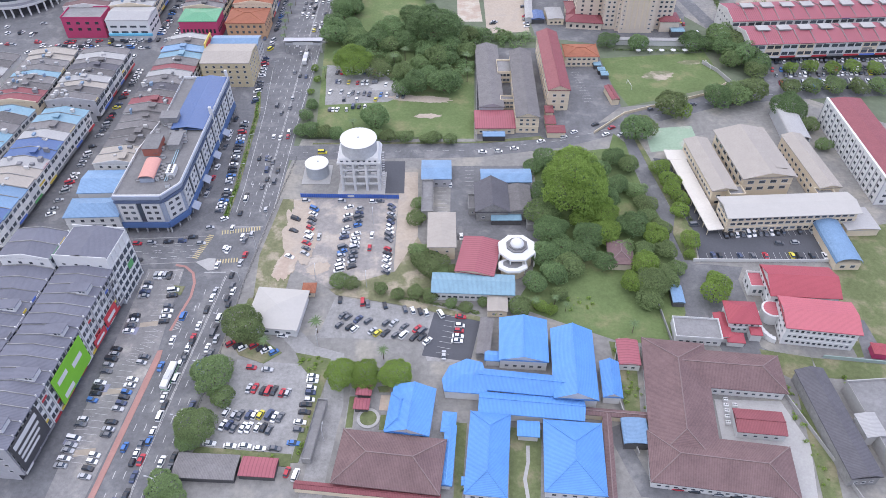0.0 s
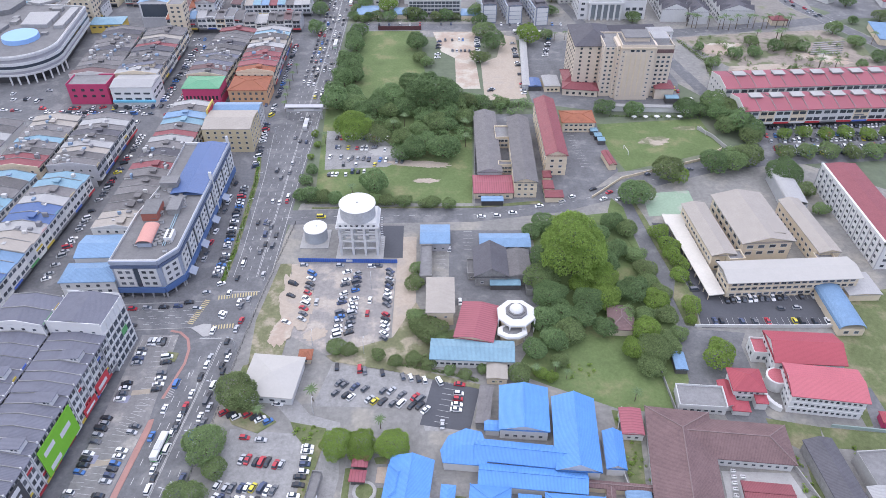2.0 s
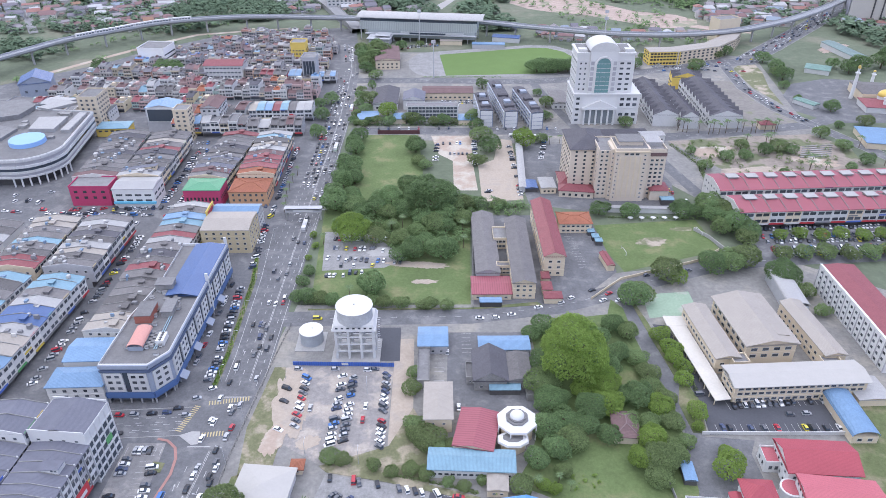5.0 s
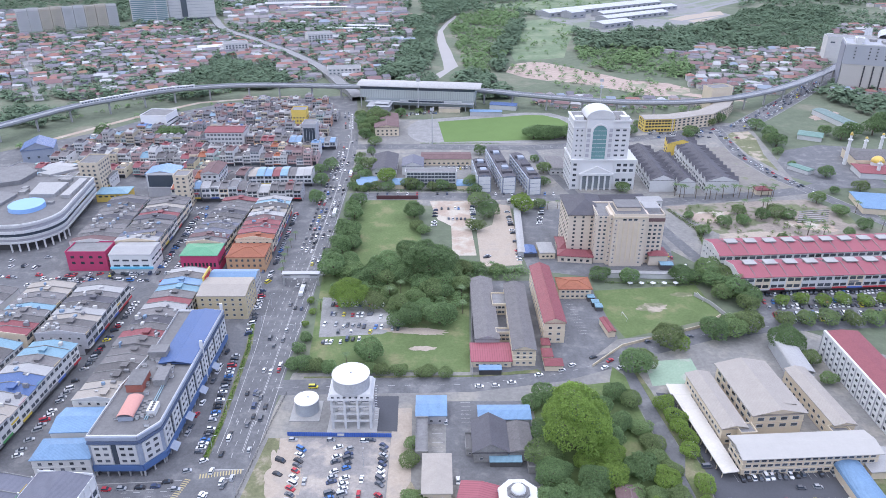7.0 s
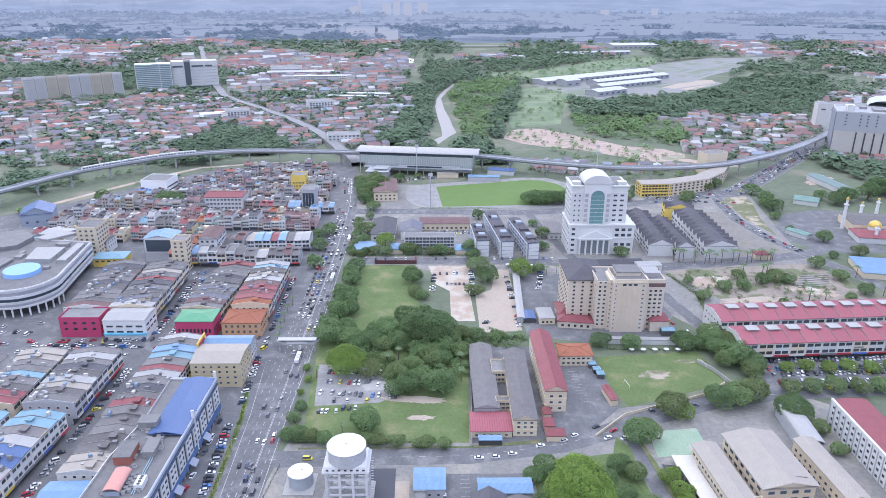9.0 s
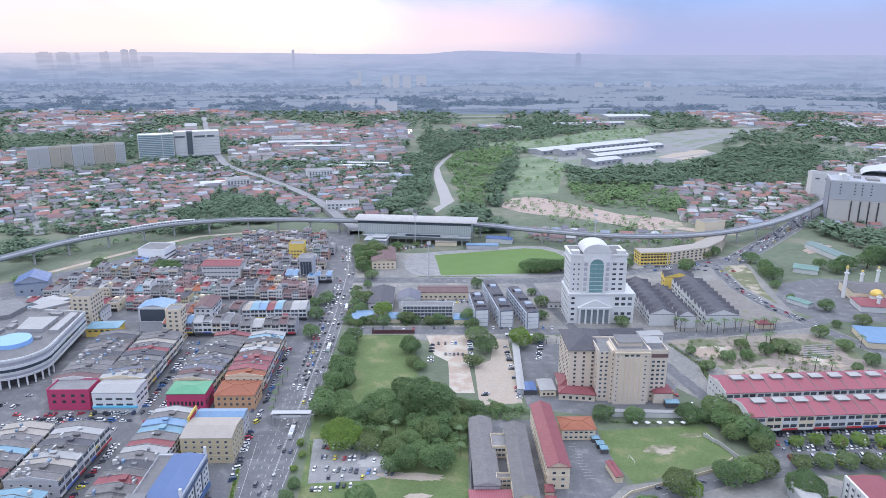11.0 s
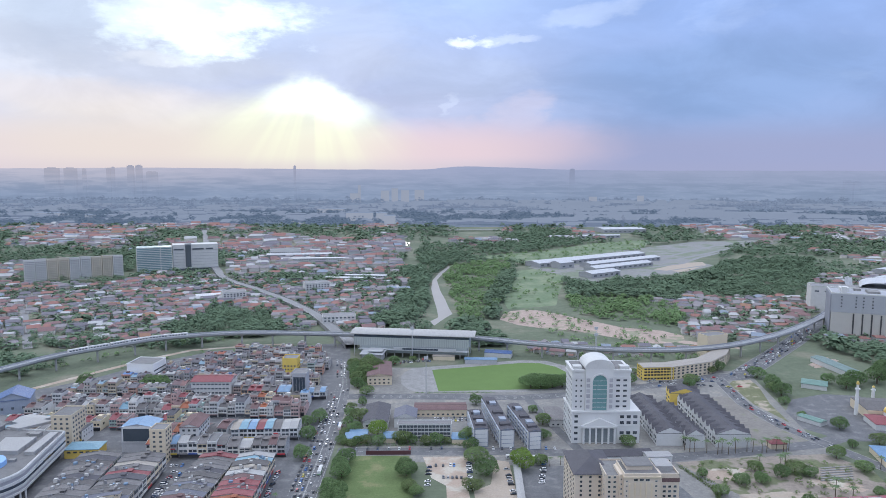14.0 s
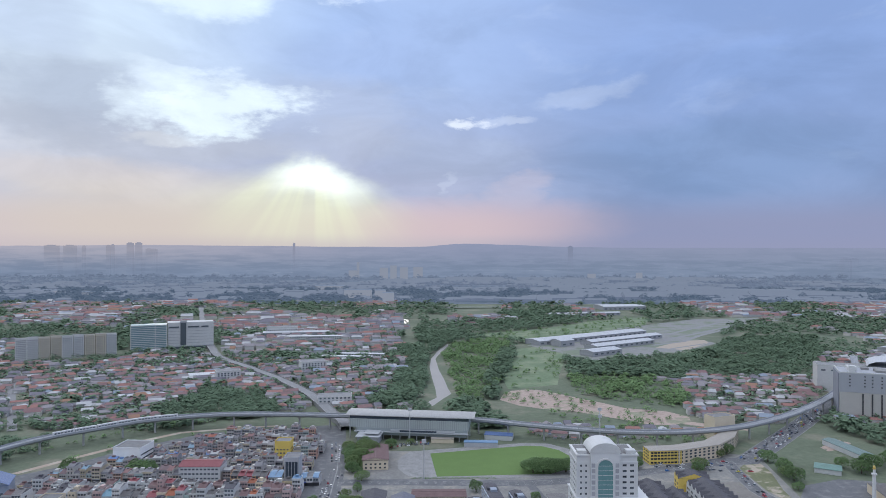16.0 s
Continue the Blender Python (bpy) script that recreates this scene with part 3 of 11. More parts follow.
def house(name, x, y, w, d, h, rot, wall, roof, label, category="building", rise=3.0, kind="hip", ridge="x", floors=(), cols=None, win=(1.6, 1.3), sides="S", lap=0.6, bands=True, glass=GLASS, frame=FRAME, group="", bars=1, hood=False, joined=False):
    """A rectangular building: walls, roof and windows. floors: the sills' heights; cols: windows in a row by side."""
    root = thing(name, pose(x, y, 0, 0, 0, rot), label, category, group)
    joined = joined or math.hypot(x, y) > 420
    b = MB()
    b.box(-w / 2, -d / 2, 0, w / 2, d / 2, h)
    if bands and len(floors) > 1 and not joined:
        for z in floors[1:]:
            part("string_course", MB().box(-w / 2 - 0.15, -d / 2 - 0.15, z - 1.1, w / 2 + 0.15, d / 2 + 0.15, z - 0.8), wall, root)
    deck = ROOFS[roof] if isinstance(roof, str) else roof
    if kind == "flat":
        wb = MB()
        flat_roof(wb, rect(w + 0.3, d + 0.3), h)
        part("wall", b, wall, root)
        part("roof", wb, (wall, deck), root)
    else:
        part("wall", b, wall, root)
        a, c, turn = (w, d, 0) if ridge == "x" else (d, w, 90)
        if kind == "arc":
            rb = arc_roof(a, c, rise)
        else:
            rb = ridge_roof(a, c, rise, {"hip": min(c / 2 + lap, a / 2 + lap - 0.05), "gable": 0.0}.get(kind, 0), lap=lap)
            if kind == "gable":
                for s in (-1, 1):
                    q = s * (a / 2 - 0.1)
                    g = slab_x([(-c / 2, 0), (c / 2, 0), (c / 2, 0.28), (0, rise + 0.28), (-c / 2, 0.28)], q - 0.1, q + 0.1)
                    part("gable_wall", g, wall, root, m=pose(0, 0, h + 0.002, 0, 0, turn))
        part("roof", rb, deck, root, m=pose(0, 0, h + 0.35, 0, 0, turn))
        if kind in ("hip", "gable") and roof in ("m", "v", "r", "o") and max(w, d) > 9:
            hp = min(c / 2 + lap, a / 2 + lap - 0.05) if kind == "hip" else 0.0
            part("ridge_cap", roof_caps(a, c, rise, hp, lap), CAP_TILE if roof == "m" else deck, root, m=pose(0, 0, h + 0.35, 0, 0, turn))
    c = rect(w, d)
    edges = {"S": (c[0], c[1]), "E": (c[1], c[2]), "N": (c[2], c[3]), "W": (c[3], c[0])}
    for s in sides:
        p0, p1 = edges[s]
        length = w if s in "SN" else d
        n = cols[s] if cols and s in cols else max(1, int(length / (win[0] * 2)))
        face_windows(root, p0, p1, floors, n, win[0], win[1], glass=glass, frame=frame, bars=bars, hood=hood, joined=joined)
    return root


def quads_mesh(name, centres, normals, sizes, *mats, aspect=1.0):
    """Leaves or clumps: one square a point, as one mesh, built in arrays."""
    n = len(centres)
    rng = np.random.default_rng(n)
    nrm = normals / np.maximum(np.linalg.norm(normals, axis=1, keepdims=True), 1e-6)
    ref = rng.normal(size=(n, 3))
    u = np.cross(nrm, ref)
    u /= np.maximum(np.linalg.norm(u, axis=1, keepdims=True), 1e-6)
    w = np.cross(nrm, u)
    s = sizes[:, None] * 0.5
    v = np.empty((n, 4, 3), np.float32)
    v[:, 0], v[:, 1], v[:, 2], v[:, 3] = centres - u * s - w * s * aspect, centres + u * s - w * s * aspect, centres + u * s * 0.7 + w * s * aspect, centres - u * s * 0.6 + w * s * aspect
    me = bpy.data.meshes.new(name)
    me.vertices.add(4 * n), me.loops.add(4 * n), me.polygons.add(n)
    me.vertices.foreach_set("co", v.ravel())
    me.loops.foreach_set("vertex_index", np.arange(4 * n, dtype=np.int32))
    me.polygons.foreach_set("loop_start", np.arange(0, 4 * n, 4, dtype=np.int32))
    for m in mats:
        me.materials.append(m)
    me.update()
    return me


# ---------------------------------------------------------------- trees
def crown_mesh(name, seed, leaf, clumps=16, leaves=3000, size=0.06, flat=0.8):
    """A crown of radius about 1: leaves over an uneven surface that bulges in many rounded clumps, with stray sprigs and thin places."""
    rng = np.random.default_rng(seed)
    c = rng.normal(size=(clumps, 3))
    c[:, 2] = np.abs(c[:, 2]) * 1.1 - 0.35
    c /= np.linalg.norm(c, axis=1, keepdims=True)
    wide = rng.uniform(0.75, 1.35, clumps) * 1.9 / math.sqrt(clumps)
    high = rng.uniform(0.10, 0.24, clumps) * (20 / clumps) ** 0.25
    d = rng.normal(size=(leaves, 3))
    d[:, 2] = np.where(d[:, 2] < -0.45, -d[:, 2], d[:, 2])
    d /= np.linalg.norm(d, axis=1, keepdims=True)
    angle = np.arccos(np.clip(d @ c.T, -1, 1)) / wide
    lump = np.where(angle < 1, high * np.sqrt(np.clip(1 - angle ** 2, 0, 1)), 0)
    best = lump.argmax(axis=1)
    top = lump.max(axis=1)
    r = 0.86 + top * 1.15 + 0.10 * np.sin(d[:, 0] * 3.1 + seed) * np.cos(d[:, 1] * 3.3 - seed)
    depth = rng.uniform(0.90, 1.03, leaves) ** np.where(rng.random(leaves) < 0.12, 3.0, 1.0)
    pos = d * (r * depth)[:, None] * [1, 1, flat / 0.8]
    out = d - c[best] * 0.55
    out /= np.maximum(np.linalg.norm(out, axis=1, keepdims=True), 1e-6)
    nrm = d * 0.3 + np.where(top[:, None] > 0.01, out, d) * 0.4 + rng.normal(size=(leaves, 3)) * 0.3 + [0, 0, 0.5]
    return quads_mesh(name, pos, nrm, rng.uniform(0.6, 1.35, leaves) * size, leaf)


def trunk_mesh(seed, h=1.0):
    """A tapered trunk with limbs for a crown of radius 1 whose middle is at height h."""
    r, b = random.Random(seed), MB()
    b.cyl(0, 0, -h, -h * 0.45, 0.075, 0.055, 7).cyl(0, 0, -h * 0.46, 0.1, 0.056, 0.03, 7)
    for k in range(5):
        a = k * 1.26 + r.uniform(-0.3, 0.3)
        b.bar((0, 0, -h * 0.45 + 0.06 * k), (0.5 * math.cos(a), 0.5 * math.sin(a), 0.12 + r.uniform(-0.1, 0.25)), 0.018)
    return b


def tree_kind(seed, leaf, label, h=1.0, flat=0.8, clumps=16, leaves=3000, size=0.06):
    return crown_mesh("crown", seed, leaf, clumps, leaves, size, flat), trunk_mesh(seed, h).mesh("trunk", BARK), label, h


TREES = {
    "a": [tree_kind(s, LEAF, "broad green tree with a rounded leafy crown", clumps=26, leaves=5200, size=0.058) for s in (1, 2, 3)],
    "b": [tree_kind(s, LEAF_BRIGHT, "tall fresh green rain tree with a dense crown", clumps=64, leaves=12500, size=0.037) for s in (4, 5)],
    "d": [tree_kind(s, LEAF_DARK, "dark green tree with a thick shady crown", clumps=30, leaves=5600, size=0.056) for s in (6, 7, 8)],
    "y": [tree_kind(s, LEAF_BRIGHT, "young light green tree with a thin crown", clumps=14, leaves=1500, size=0.095) for s in (9, 10)],
    # plainer crowns for small and far trees
    "a_plain": [tree_kind(s, LEAF, "broad green tree with a rounded leafy crown", clumps=15, leaves=1700, size=0.098) for s in (11, 12, 13)],
    "b_plain": [tree_kind(s, LEAF_BRIGHT, "fresh green tree with a dense crown", clumps=18, leaves=1900, size=0.094) for s in (14, 15)],
    "d_plain": [tree_kind(s, LEAF_DARK, "dark green tree with a thick shady crown", clumps=15, leaves=1700, size=0.098) for s in (16, 17, 18)],
}
TREE_COUNT = [0]


def tree(x, y, r, kind="a", tall=1.0, name="tree"):
    """A tree of crown radius r; tall: the crown's middle, in radii above the ground."""
    pick = TREES[kind + "_plain" if kind != "y" and r / math.hypot(x, y, 200) < 0.0215 else kind]
    crown, trunk, label, h = pick[TREE_COUNT[0] % len(pick)]
    TREE_COUNT[0] += 1
    rr = random.Random(TREE_COUNT[0])
    tall *= 0.74
    root = thing(name, pose(x, y, r * tall, 0, 0, rr.uniform(0, 360)) @ Matrix.Diagonal((r * rr.uniform(0.9, 1.12), r * rr.uniform(0.84, 1.12), r * tall * 1.0, 1)), label, "tree")
    part("trunk", trunk, None, root)
    part("crown", crown, None, root)
    return root


def palm_meshes():
    b, t = MB(), MB()
    r = random.Random(5)
    for k in range(13):
        a, droop = k * 2 * math.pi / 13 + r.uniform(-0.15, 0.15), r.uniform(0.5, 1.3)
        last = None
        for s in range(5):
            q = s / 4 * 2.9
            c = Vector((math.cos(a) * q, math.sin(a) * q, 0.9 * q * 0.45 - droop * (q / 2.4) ** 2))
            w = Vector((-math.sin(a), math.cos(a), -0.25)) * (0.42 * (1 - 0.75 * s / 4))
            w2 = Vector((math.sin(a), -math.cos(a), -0.25)) * (0.42 * (1 - 0.75 * s / 4))
            if last:
                b.face([last[0], c, c + w, last[1]])
                b.face([c, last[0], last[2], c + w2])
            last = (c, c + w, c + w2)
    for k in range(4):
        t.cyl(0.12 * k * k * 0.2, 0, -7 + k * 1.75, -5.25 + k * 1.76, 0.2 - 0.02 * k, 0.18 - 0.02 * k, 7)
    return b.mesh("frond_crown", PALM), t.mesh("trunk", BARK)


PALM_CROWN, PALM_TRUNK = palm_meshes()


def palm(x, y, s=1.0):
    root = thing("palm_tree", pose(x, y, 7 * s, 0, 0, (x * 37 + y * 11) % 360) @ Matrix.Scale(s, 4), "coconut palm with drooping green fronds", "palm tree")
    part("trunk", PALM_TRUNK, None, root)
    part("frond_crown", PALM_CROWN, None, root)


def woods(name, areas, seed, leaf, label, spacing=9.0, size=(4.0, 7.5), leaves=34, card=0.5, anywhere=False):
    """Uncounted trees over areas (x0, y0, x1, y1): domes of small leaf clumps, as one mesh."""
    rng = np.random.default_rng(seed)
    cs, ns, ss = [], [], []
    for x0, y0, x1, y1 in areas:
        n = max(1, int((x1 - x0) * (y1 - y0) / spacing ** 2))
        px, py, r = rng.uniform(x0, x1, n), rng.uniform(y0, y1, n), rng.uniform(*size, n)
        free = np.array([anywhere or not (kept_clear(a, b) or (b > 1250 and name.startswith("backdrop") and wooded(a, b) < rng.uniform(-0.25, 0.05))) for a, b in zip(px, py)])
        px, py, r = px[free], py[free], r[free]
        n = len(px)
        if not n:
            continue
        d = rng.normal(size=(n, leaves, 3))
        d /= np.linalg.norm(d, axis=2, keepdims=True)
        d[:, :, 2] = np.abs(d[:, :, 2])
        k = r[:, None, None] * rng.uniform(0.7, 1.1, (n, leaves, 1))
        c = d * k * [1, 1, 1.0] + np.stack([px, py, r * rng.uniform(0.3, 0.9, n)], 1)[:, None]
        cs.append(c.reshape(-1, 3))
        ns.append((d * 0.5 + rng.normal(size=d.shape) * 0.12 + [0, 0, 0.75]).reshape(-1, 3))
        ss.append(np.repeat(r, leaves) * card * rng.uniform(0.6, 1.3, n * leaves))
    ob = new(name, quads_mesh(name, np.concatenate(cs), np.concatenate(ns), np.concatenate(ss), leaf))
    return tagged(ob, label, "trees", kind="stuff")


# ---------------------------------------------------------------- cars
def car_paint(name, rgb, metal=0.0):
    return mat(name, rgb, 0.3, 0.03, 0.3, 2.0, metal=metal, spec=0.5)


PAINTS = [("white", car_paint("white_car_paint", (0.72, 0.72, 0.72))), ("silver", car_paint("silver_car_paint", (0.42, 0.43, 0.45), 0.3)), ("black", car_paint("black_car_paint", (0.03, 0.03, 0.035))),
          ("grey", car_paint("grey_car_paint", (0.13, 0.135, 0.15), 0.2)), ("red", car_paint("red_car_paint", (0.42, 0.03, 0.045))), ("blue", car_paint("blue_car_paint", (0.05, 0.16, 0.42))),
          ("yellow", car_paint("yellow_car_paint", (0.60, 0.52, 0.05))), ("dark_blue", car_paint("dark_blue_car_paint", (0.05, 0.07, 0.14)))]
PAINT_WEIGHTS = (32, 17, 17, 14, 8, 4, 2, 6)
TYRE = mat("tyre_rubber", (0.025, 0.025, 0.027), 0.9, 0.1)


def car_body(b, L, W, shape, m=0):
    """The body along x: profile stations of sill, waist and bonnet heights."""
    st = {"sedan": [(-.5, .62, .84), (-.47, .80, .92), (-.30, .86, .97), (.18, .84, 1.0), (.42, .72, .95), (.495, .58, .84)],
          "hatch": [(-.5, .70, .86), (-.47, .88, .94), (-.30, .90, .98), (.16, .88, 1.0), (.43, .74, .94), (.495, .60, .84)],
          "van": [(-.5, .90, .94), (-.49, 1.0, .98), (-.2, 1.0, 1.0), (.25, 1.0, 1.0), (.44, .86, .96), (.495, .65, .88)]}[shape]
    rings = []
    for x, top, k in st:
        w = W / 2 * k
        rings.append([(x * L, -w, .22), (x * L, -w, top * .72), (x * L, -w * .93, top), (x * L, w * .93, top), (x * L, w, top * .72), (x * L, w, .22)])
    for a, c in zip(rings, rings[1:]):
        for k in range(6):
            j = (k + 1) % 6
            b.face([a[k], c[k], c[j], a[j]][::-1], m)
    b.face(rings[0][::-1], m)
    b.face(rings[-1], m)


def cabin(b, L, W, shape, roof_m, glass_m):
    x0, x1, x2, x3, z0, z1 = {"sedan": (-.36, -.24, .06, .24, .84, 1.42), "hatch": (-.48, -.38, .08, .27, .88, 1.50), "van": (-.49, -.46, .20, .33, .98, 1.85)}[shape]
    w0, w1 = W * .455, W * .37
    lo = [(x0 * L, -w0, z0), (x3 * L, -w0, z0), (x3 * L, w0, z0), (x0 * L, w0, z0)]
    hi = [(x1 * L, -w1, z1), (x2 * L, -w1, z1), (x2 * L, w1, z1), (x1 * L, w1, z1)]
    for k in range(4):
        j = (k + 1) % 4
        b.face([lo[k], lo[j], hi[j], hi[k]], glass_m)
    b.face(hi, roof_m)
    b.box(x1 * L, -w1 * 0.98, z1 - .03, x2 * L, w1 * 0.98, z1 + .05, roof_m)


def wheel_mesh():
    if "wheel" not in SHARED:
        b = MB()
        n = 10
        for y0, y1, r, m in ((-.1, .1, .31, 0), (-.115, .115, .18, 1)):
            i = len(b.v)
            for y in (y0, y1):
                b.v += [(r * math.cos(2 * math.pi * k / n), y, r * math.sin(2 * math.pi * k / n)) for k in range(n)]
            for k in range(n):
                b.f.append((i + k, i + (k + 1) % n, i + n + (k + 1) % n, i + n + k))
            b.f += [tuple(i + k for k in range(n)), tuple(i + n + k for k in reversed(range(n)))]
            b.m += [m] * (n + 2)
        SHARED["wheel"] = b.mesh("wheel", TYRE, METAL)
    return SHARED["wheel"]


CAR_TEMPLATES = {}
SHAPES = {"sedan": (4.45, 1.76), "hatch": (3.85, 1.70), "van": (4.6, 1.85)}
CAR_TOTAL = [0]
FAR_CARS = [(MB(), i) for i in range(len(PAINTS))]
CAR_RNG = random.Random(11)


def car(x, y, heading, paint=None, shape=None, z=0.0, group="", far=False):
    """One car; heading 0 drives along +x. Past the nearest few hundred they join one far mesh a colour."""
    r = CAR_RNG
    paint = r.choices(range(len(PAINTS)), PAINT_WEIGHTS)[0] if paint is None else paint
    shape = r.choices(("sedan", "hatch", "van"), (50, 38, 12))[0] if shape is None else shape
    L, W = SHAPES[shape]
    m = pose(x, y, z, 0, 0, heading + r.uniform(-2, 2))
    if far or CAR_TOTAL[0] >= 225:
        b = MB()
        car_body(b, L, W, shape, 0)
        cabin(b, L, W, shape, 0, 1)
        for px in (-.3, .31):
            b.box(px * L - .3, -W / 2 + .02, 0, px * L + .3, W / 2 - .02, .5, 1)
        dst = FAR_CARS[paint][0]
        i = len(dst.v)
        dst.v += [tuple(m @ Vector(p)) for p in b.v]
        dst.f += [tuple(i + k for k in f) for f in b.f]
        dst.m += b.m
        return
    CAR_TOTAL[0] += 1
    key = (paint, shape)
    if key in CAR_TEMPLATES:
        ob = copy_thing(CAR_TEMPLATES[key], m)
    else:
        colour = PAINTS[paint][0].replace("_", " ")
        b = MB()
        car_body(b, L, W, shape)
        ob = new("car", b.mesh("car", PAINTS[paint][1]))
        ob.matrix_basis = m
        tagged(ob, f"{colour} {'people carrier' if shape == 'van' else 'saloon car' if shape == 'sedan' else 'small hatchback car'} standing on the asphalt", "car")
        b = MB()
        cabin(b, L, W, shape, 0, 1)
        part("cabin", b, (PAINTS[paint][1], NAVY_GLASS), ob, "tinted glass cabin")
        for px in (-.3, .31):
            for s in (-1, 1):
                part("wheel", wheel_mesh(), None, ob, m=pose(px * L, s * (W / 2 - .1), .31))
        CAR_TEMPLATES[key] = ob
    if group:
        ob["group"] = group


def car_row(x0, y0, x1, y1, n, heading, skip=0.1, group="cars in the car park", far=False):
    r = CAR_RNG
    for k in range(n):
        if r.random() < skip:
            continue
        s = (k + 0.5) / n
        car(x0 + (x1 - x0) * s + r.uniform(-.15, .15), y0 + (y1 - y0) * s + r.uniform(-.3, .3), heading + (180 if r.random() < 0.4 else 0), group=group, far=far)


# ---------------------------------------------------------------- shophouses
SHOP_RNG = random.Random(21)
AWNING = [mat("sign_red", (0.45, 0.05, 0.06), 0.6, 0.1, rnd=0.2), mat("sign_blue", (0.08, 0.14, 0.42), 0.6, 0.1, rnd=0.2), mat("sign_white", (0.62, 0.62, 0.60), 0.6, 0.1), mat("sign_yellow", (0.60, 0.45, 0.08), 0.6, 0.1), mat("sign_green", (0.10, 0.32, 0.12), 0.6, 0.1), mat("sign_grey", (0.20, 0.20, 0.21), 0.6, 0.1)]
ROOF_WORDS = {"g": "grey tiled", "k": "charcoal", "s": "slate blue", "w": "white metal", "c": "cream metal", "b": "light blue metal", "d": "deep blue metal", "t": "teal metal", "r": "red metal", "o": "terracotta", "p": "pale red metal", "n": "green metal", "q": "flat stained concrete", "m": "maroon tiled", "v": "sky blue metal"}


def shophouse(x, y, w, d, h, rot, roof, wall, group, storeys=3, ends="", detail=True, jack=True, rise=None, near=True):
    """One unit of a terrace: w metres of street front facing local -y, d metres deep. ends: sides that stand free."""
    r = SHOP_RNG
    colour = {"shop_render": "grey-white rendered", "white_render": "white rendered", "cream_render": "cream rendered", "tan_render": "tan rendered", "beige_render": "beige rendered"}.get(wall.name, "rendered")
    root = thing("shophouse", pose(x, y, 0, 0, 0, rot), f"{colour} {storeys}-storey shophouse with a {ROOF_WORDS[roof]} roof", "shophouse", group)
    fl = h / storeys
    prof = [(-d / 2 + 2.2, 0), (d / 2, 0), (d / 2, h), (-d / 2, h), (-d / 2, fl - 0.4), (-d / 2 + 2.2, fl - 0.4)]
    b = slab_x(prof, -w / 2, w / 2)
    # recessed shopfront face is coloured dark for the shade of the arcade
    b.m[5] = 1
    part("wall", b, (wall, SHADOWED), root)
    rise = (1.9 if roof != "q" else 0) if rise is None else rise
    if roof == "q":
        rb = MB()
        flat_roof(rb, rect(w, d), h, 0.8)
        part("roof", rb, (wall, ROOFS["q"]), root)
    else:
        rb = MB()
        y0, y1, z0 = -d / 2 - 0.7, d / 2 + 0.5, h + 0.15
        for a, c in ((y0, 0.0), (y1, 0.0)):
            pts = [(-w / 2, a, z0 - 0.1), (w / 2, a, z0 - 0.1), (w / 2, c, z0 + rise), (-w / 2, c, z0 + rise)]
            rb.face(pts if a < 0 else pts[::-1])
            low = [(q[0], q[1], q[2] - 0.25) for q in pts]
            rb.face(low[::-1] if a < 0 else low)
            rb.face([low[0], low[1], pts[1], pts[0]][::1 if a < 0 else -1])
        for s in (-w / 2, w / 2):
            rb.face([(s, y0, z0 - 0.35), (s, y1, z0 - 0.35), (s, y1, z0 - 0.1), (s, 0, z0 + rise), (s, y0, z0 - 0.1)][::1 if s > 0 else -1])
        part("roof", rb, ROOFS[roof], root)
        gable = [(-d / 2, h), (d / 2, h), (d / 2, h + 0.45), (0, h + rise + 0.6), (-d / 2, h + 0.45)]
        pw = slab_x(gable, w / 2 - 0.12, w / 2 + 0.12)
        if "L" in ends:
            part("end_wall", slab_x(gable, -w / 2 - 0.12, -w / 2 + 0.12), wall, root)
        part("party_wall", pw, CONCRETE_OLD, root)
        if jack and roof == "s":
            jw, y0, y1, zt = max(w * 0.55, 4.4), -d * 0.36, d * 0.02, h + rise + 1.6
            db = slab_x([(y0, h + 0.3), (y1, h + rise), (y1, zt - 1.2), (y0, zt)], -jw / 2, jw / 2)
            dormer = part("dormer", db, wall, root)
            rt = slab_x([(y0 - 0.6, zt + 0.06), (y1 + 0.4, zt - 1.24), (y1 + 0.4, zt - 1.06), (y0 - 0.6, zt + 0.24)], -jw / 2 - 0.12, jw / 2 + 0.12)
            part("dormer_roof", rt, ROOFS[roof], dormer)
            for y in (y0 + 0.9, y0 + 2.2):
                part("dormer_window", MB().box(-jw / 2 - 0.06, y - 0.45, zt - 1.2, -jw / 2 + 0.05, y + 0.45, zt - 0.5), GLASS, dormer)
        elif jack:
            jb = MB()
            jw, jy = w * r.uniform(0.35, 0.6), r.uniform(-3, 0)
            jb.box(-jw / 2, jy - 1.2, h + 0.6, jw / 2, jy + 1.2, h + rise + 0.9)
            jb.prism([(-jw / 2 - 0.3, jy - 1.8), (jw / 2 + 0.3, jy - 1.8), (jw / 2 + 0.3, jy + 1.6), (-jw / 2 - 0.3, jy + 1.6)], h + rise + 0.9, h + rise + 1.1)
            part("jack_roof", jb, ROOFS[roof], root)
    if not detail:
        return root
    sign = MB()
    sign.box(-w / 2 + 0.3, -d / 2 - 0.5, fl - 0.5, w / 2 - 0.3, -d / 2 - 0.36, fl + 0.6)
    part("signboard", sign, r.choices(AWNING, (5, 4, 5, 2, 1, 5))[0], root)
    zs = [k * fl + 1.0 for k in range(1, storeys)]
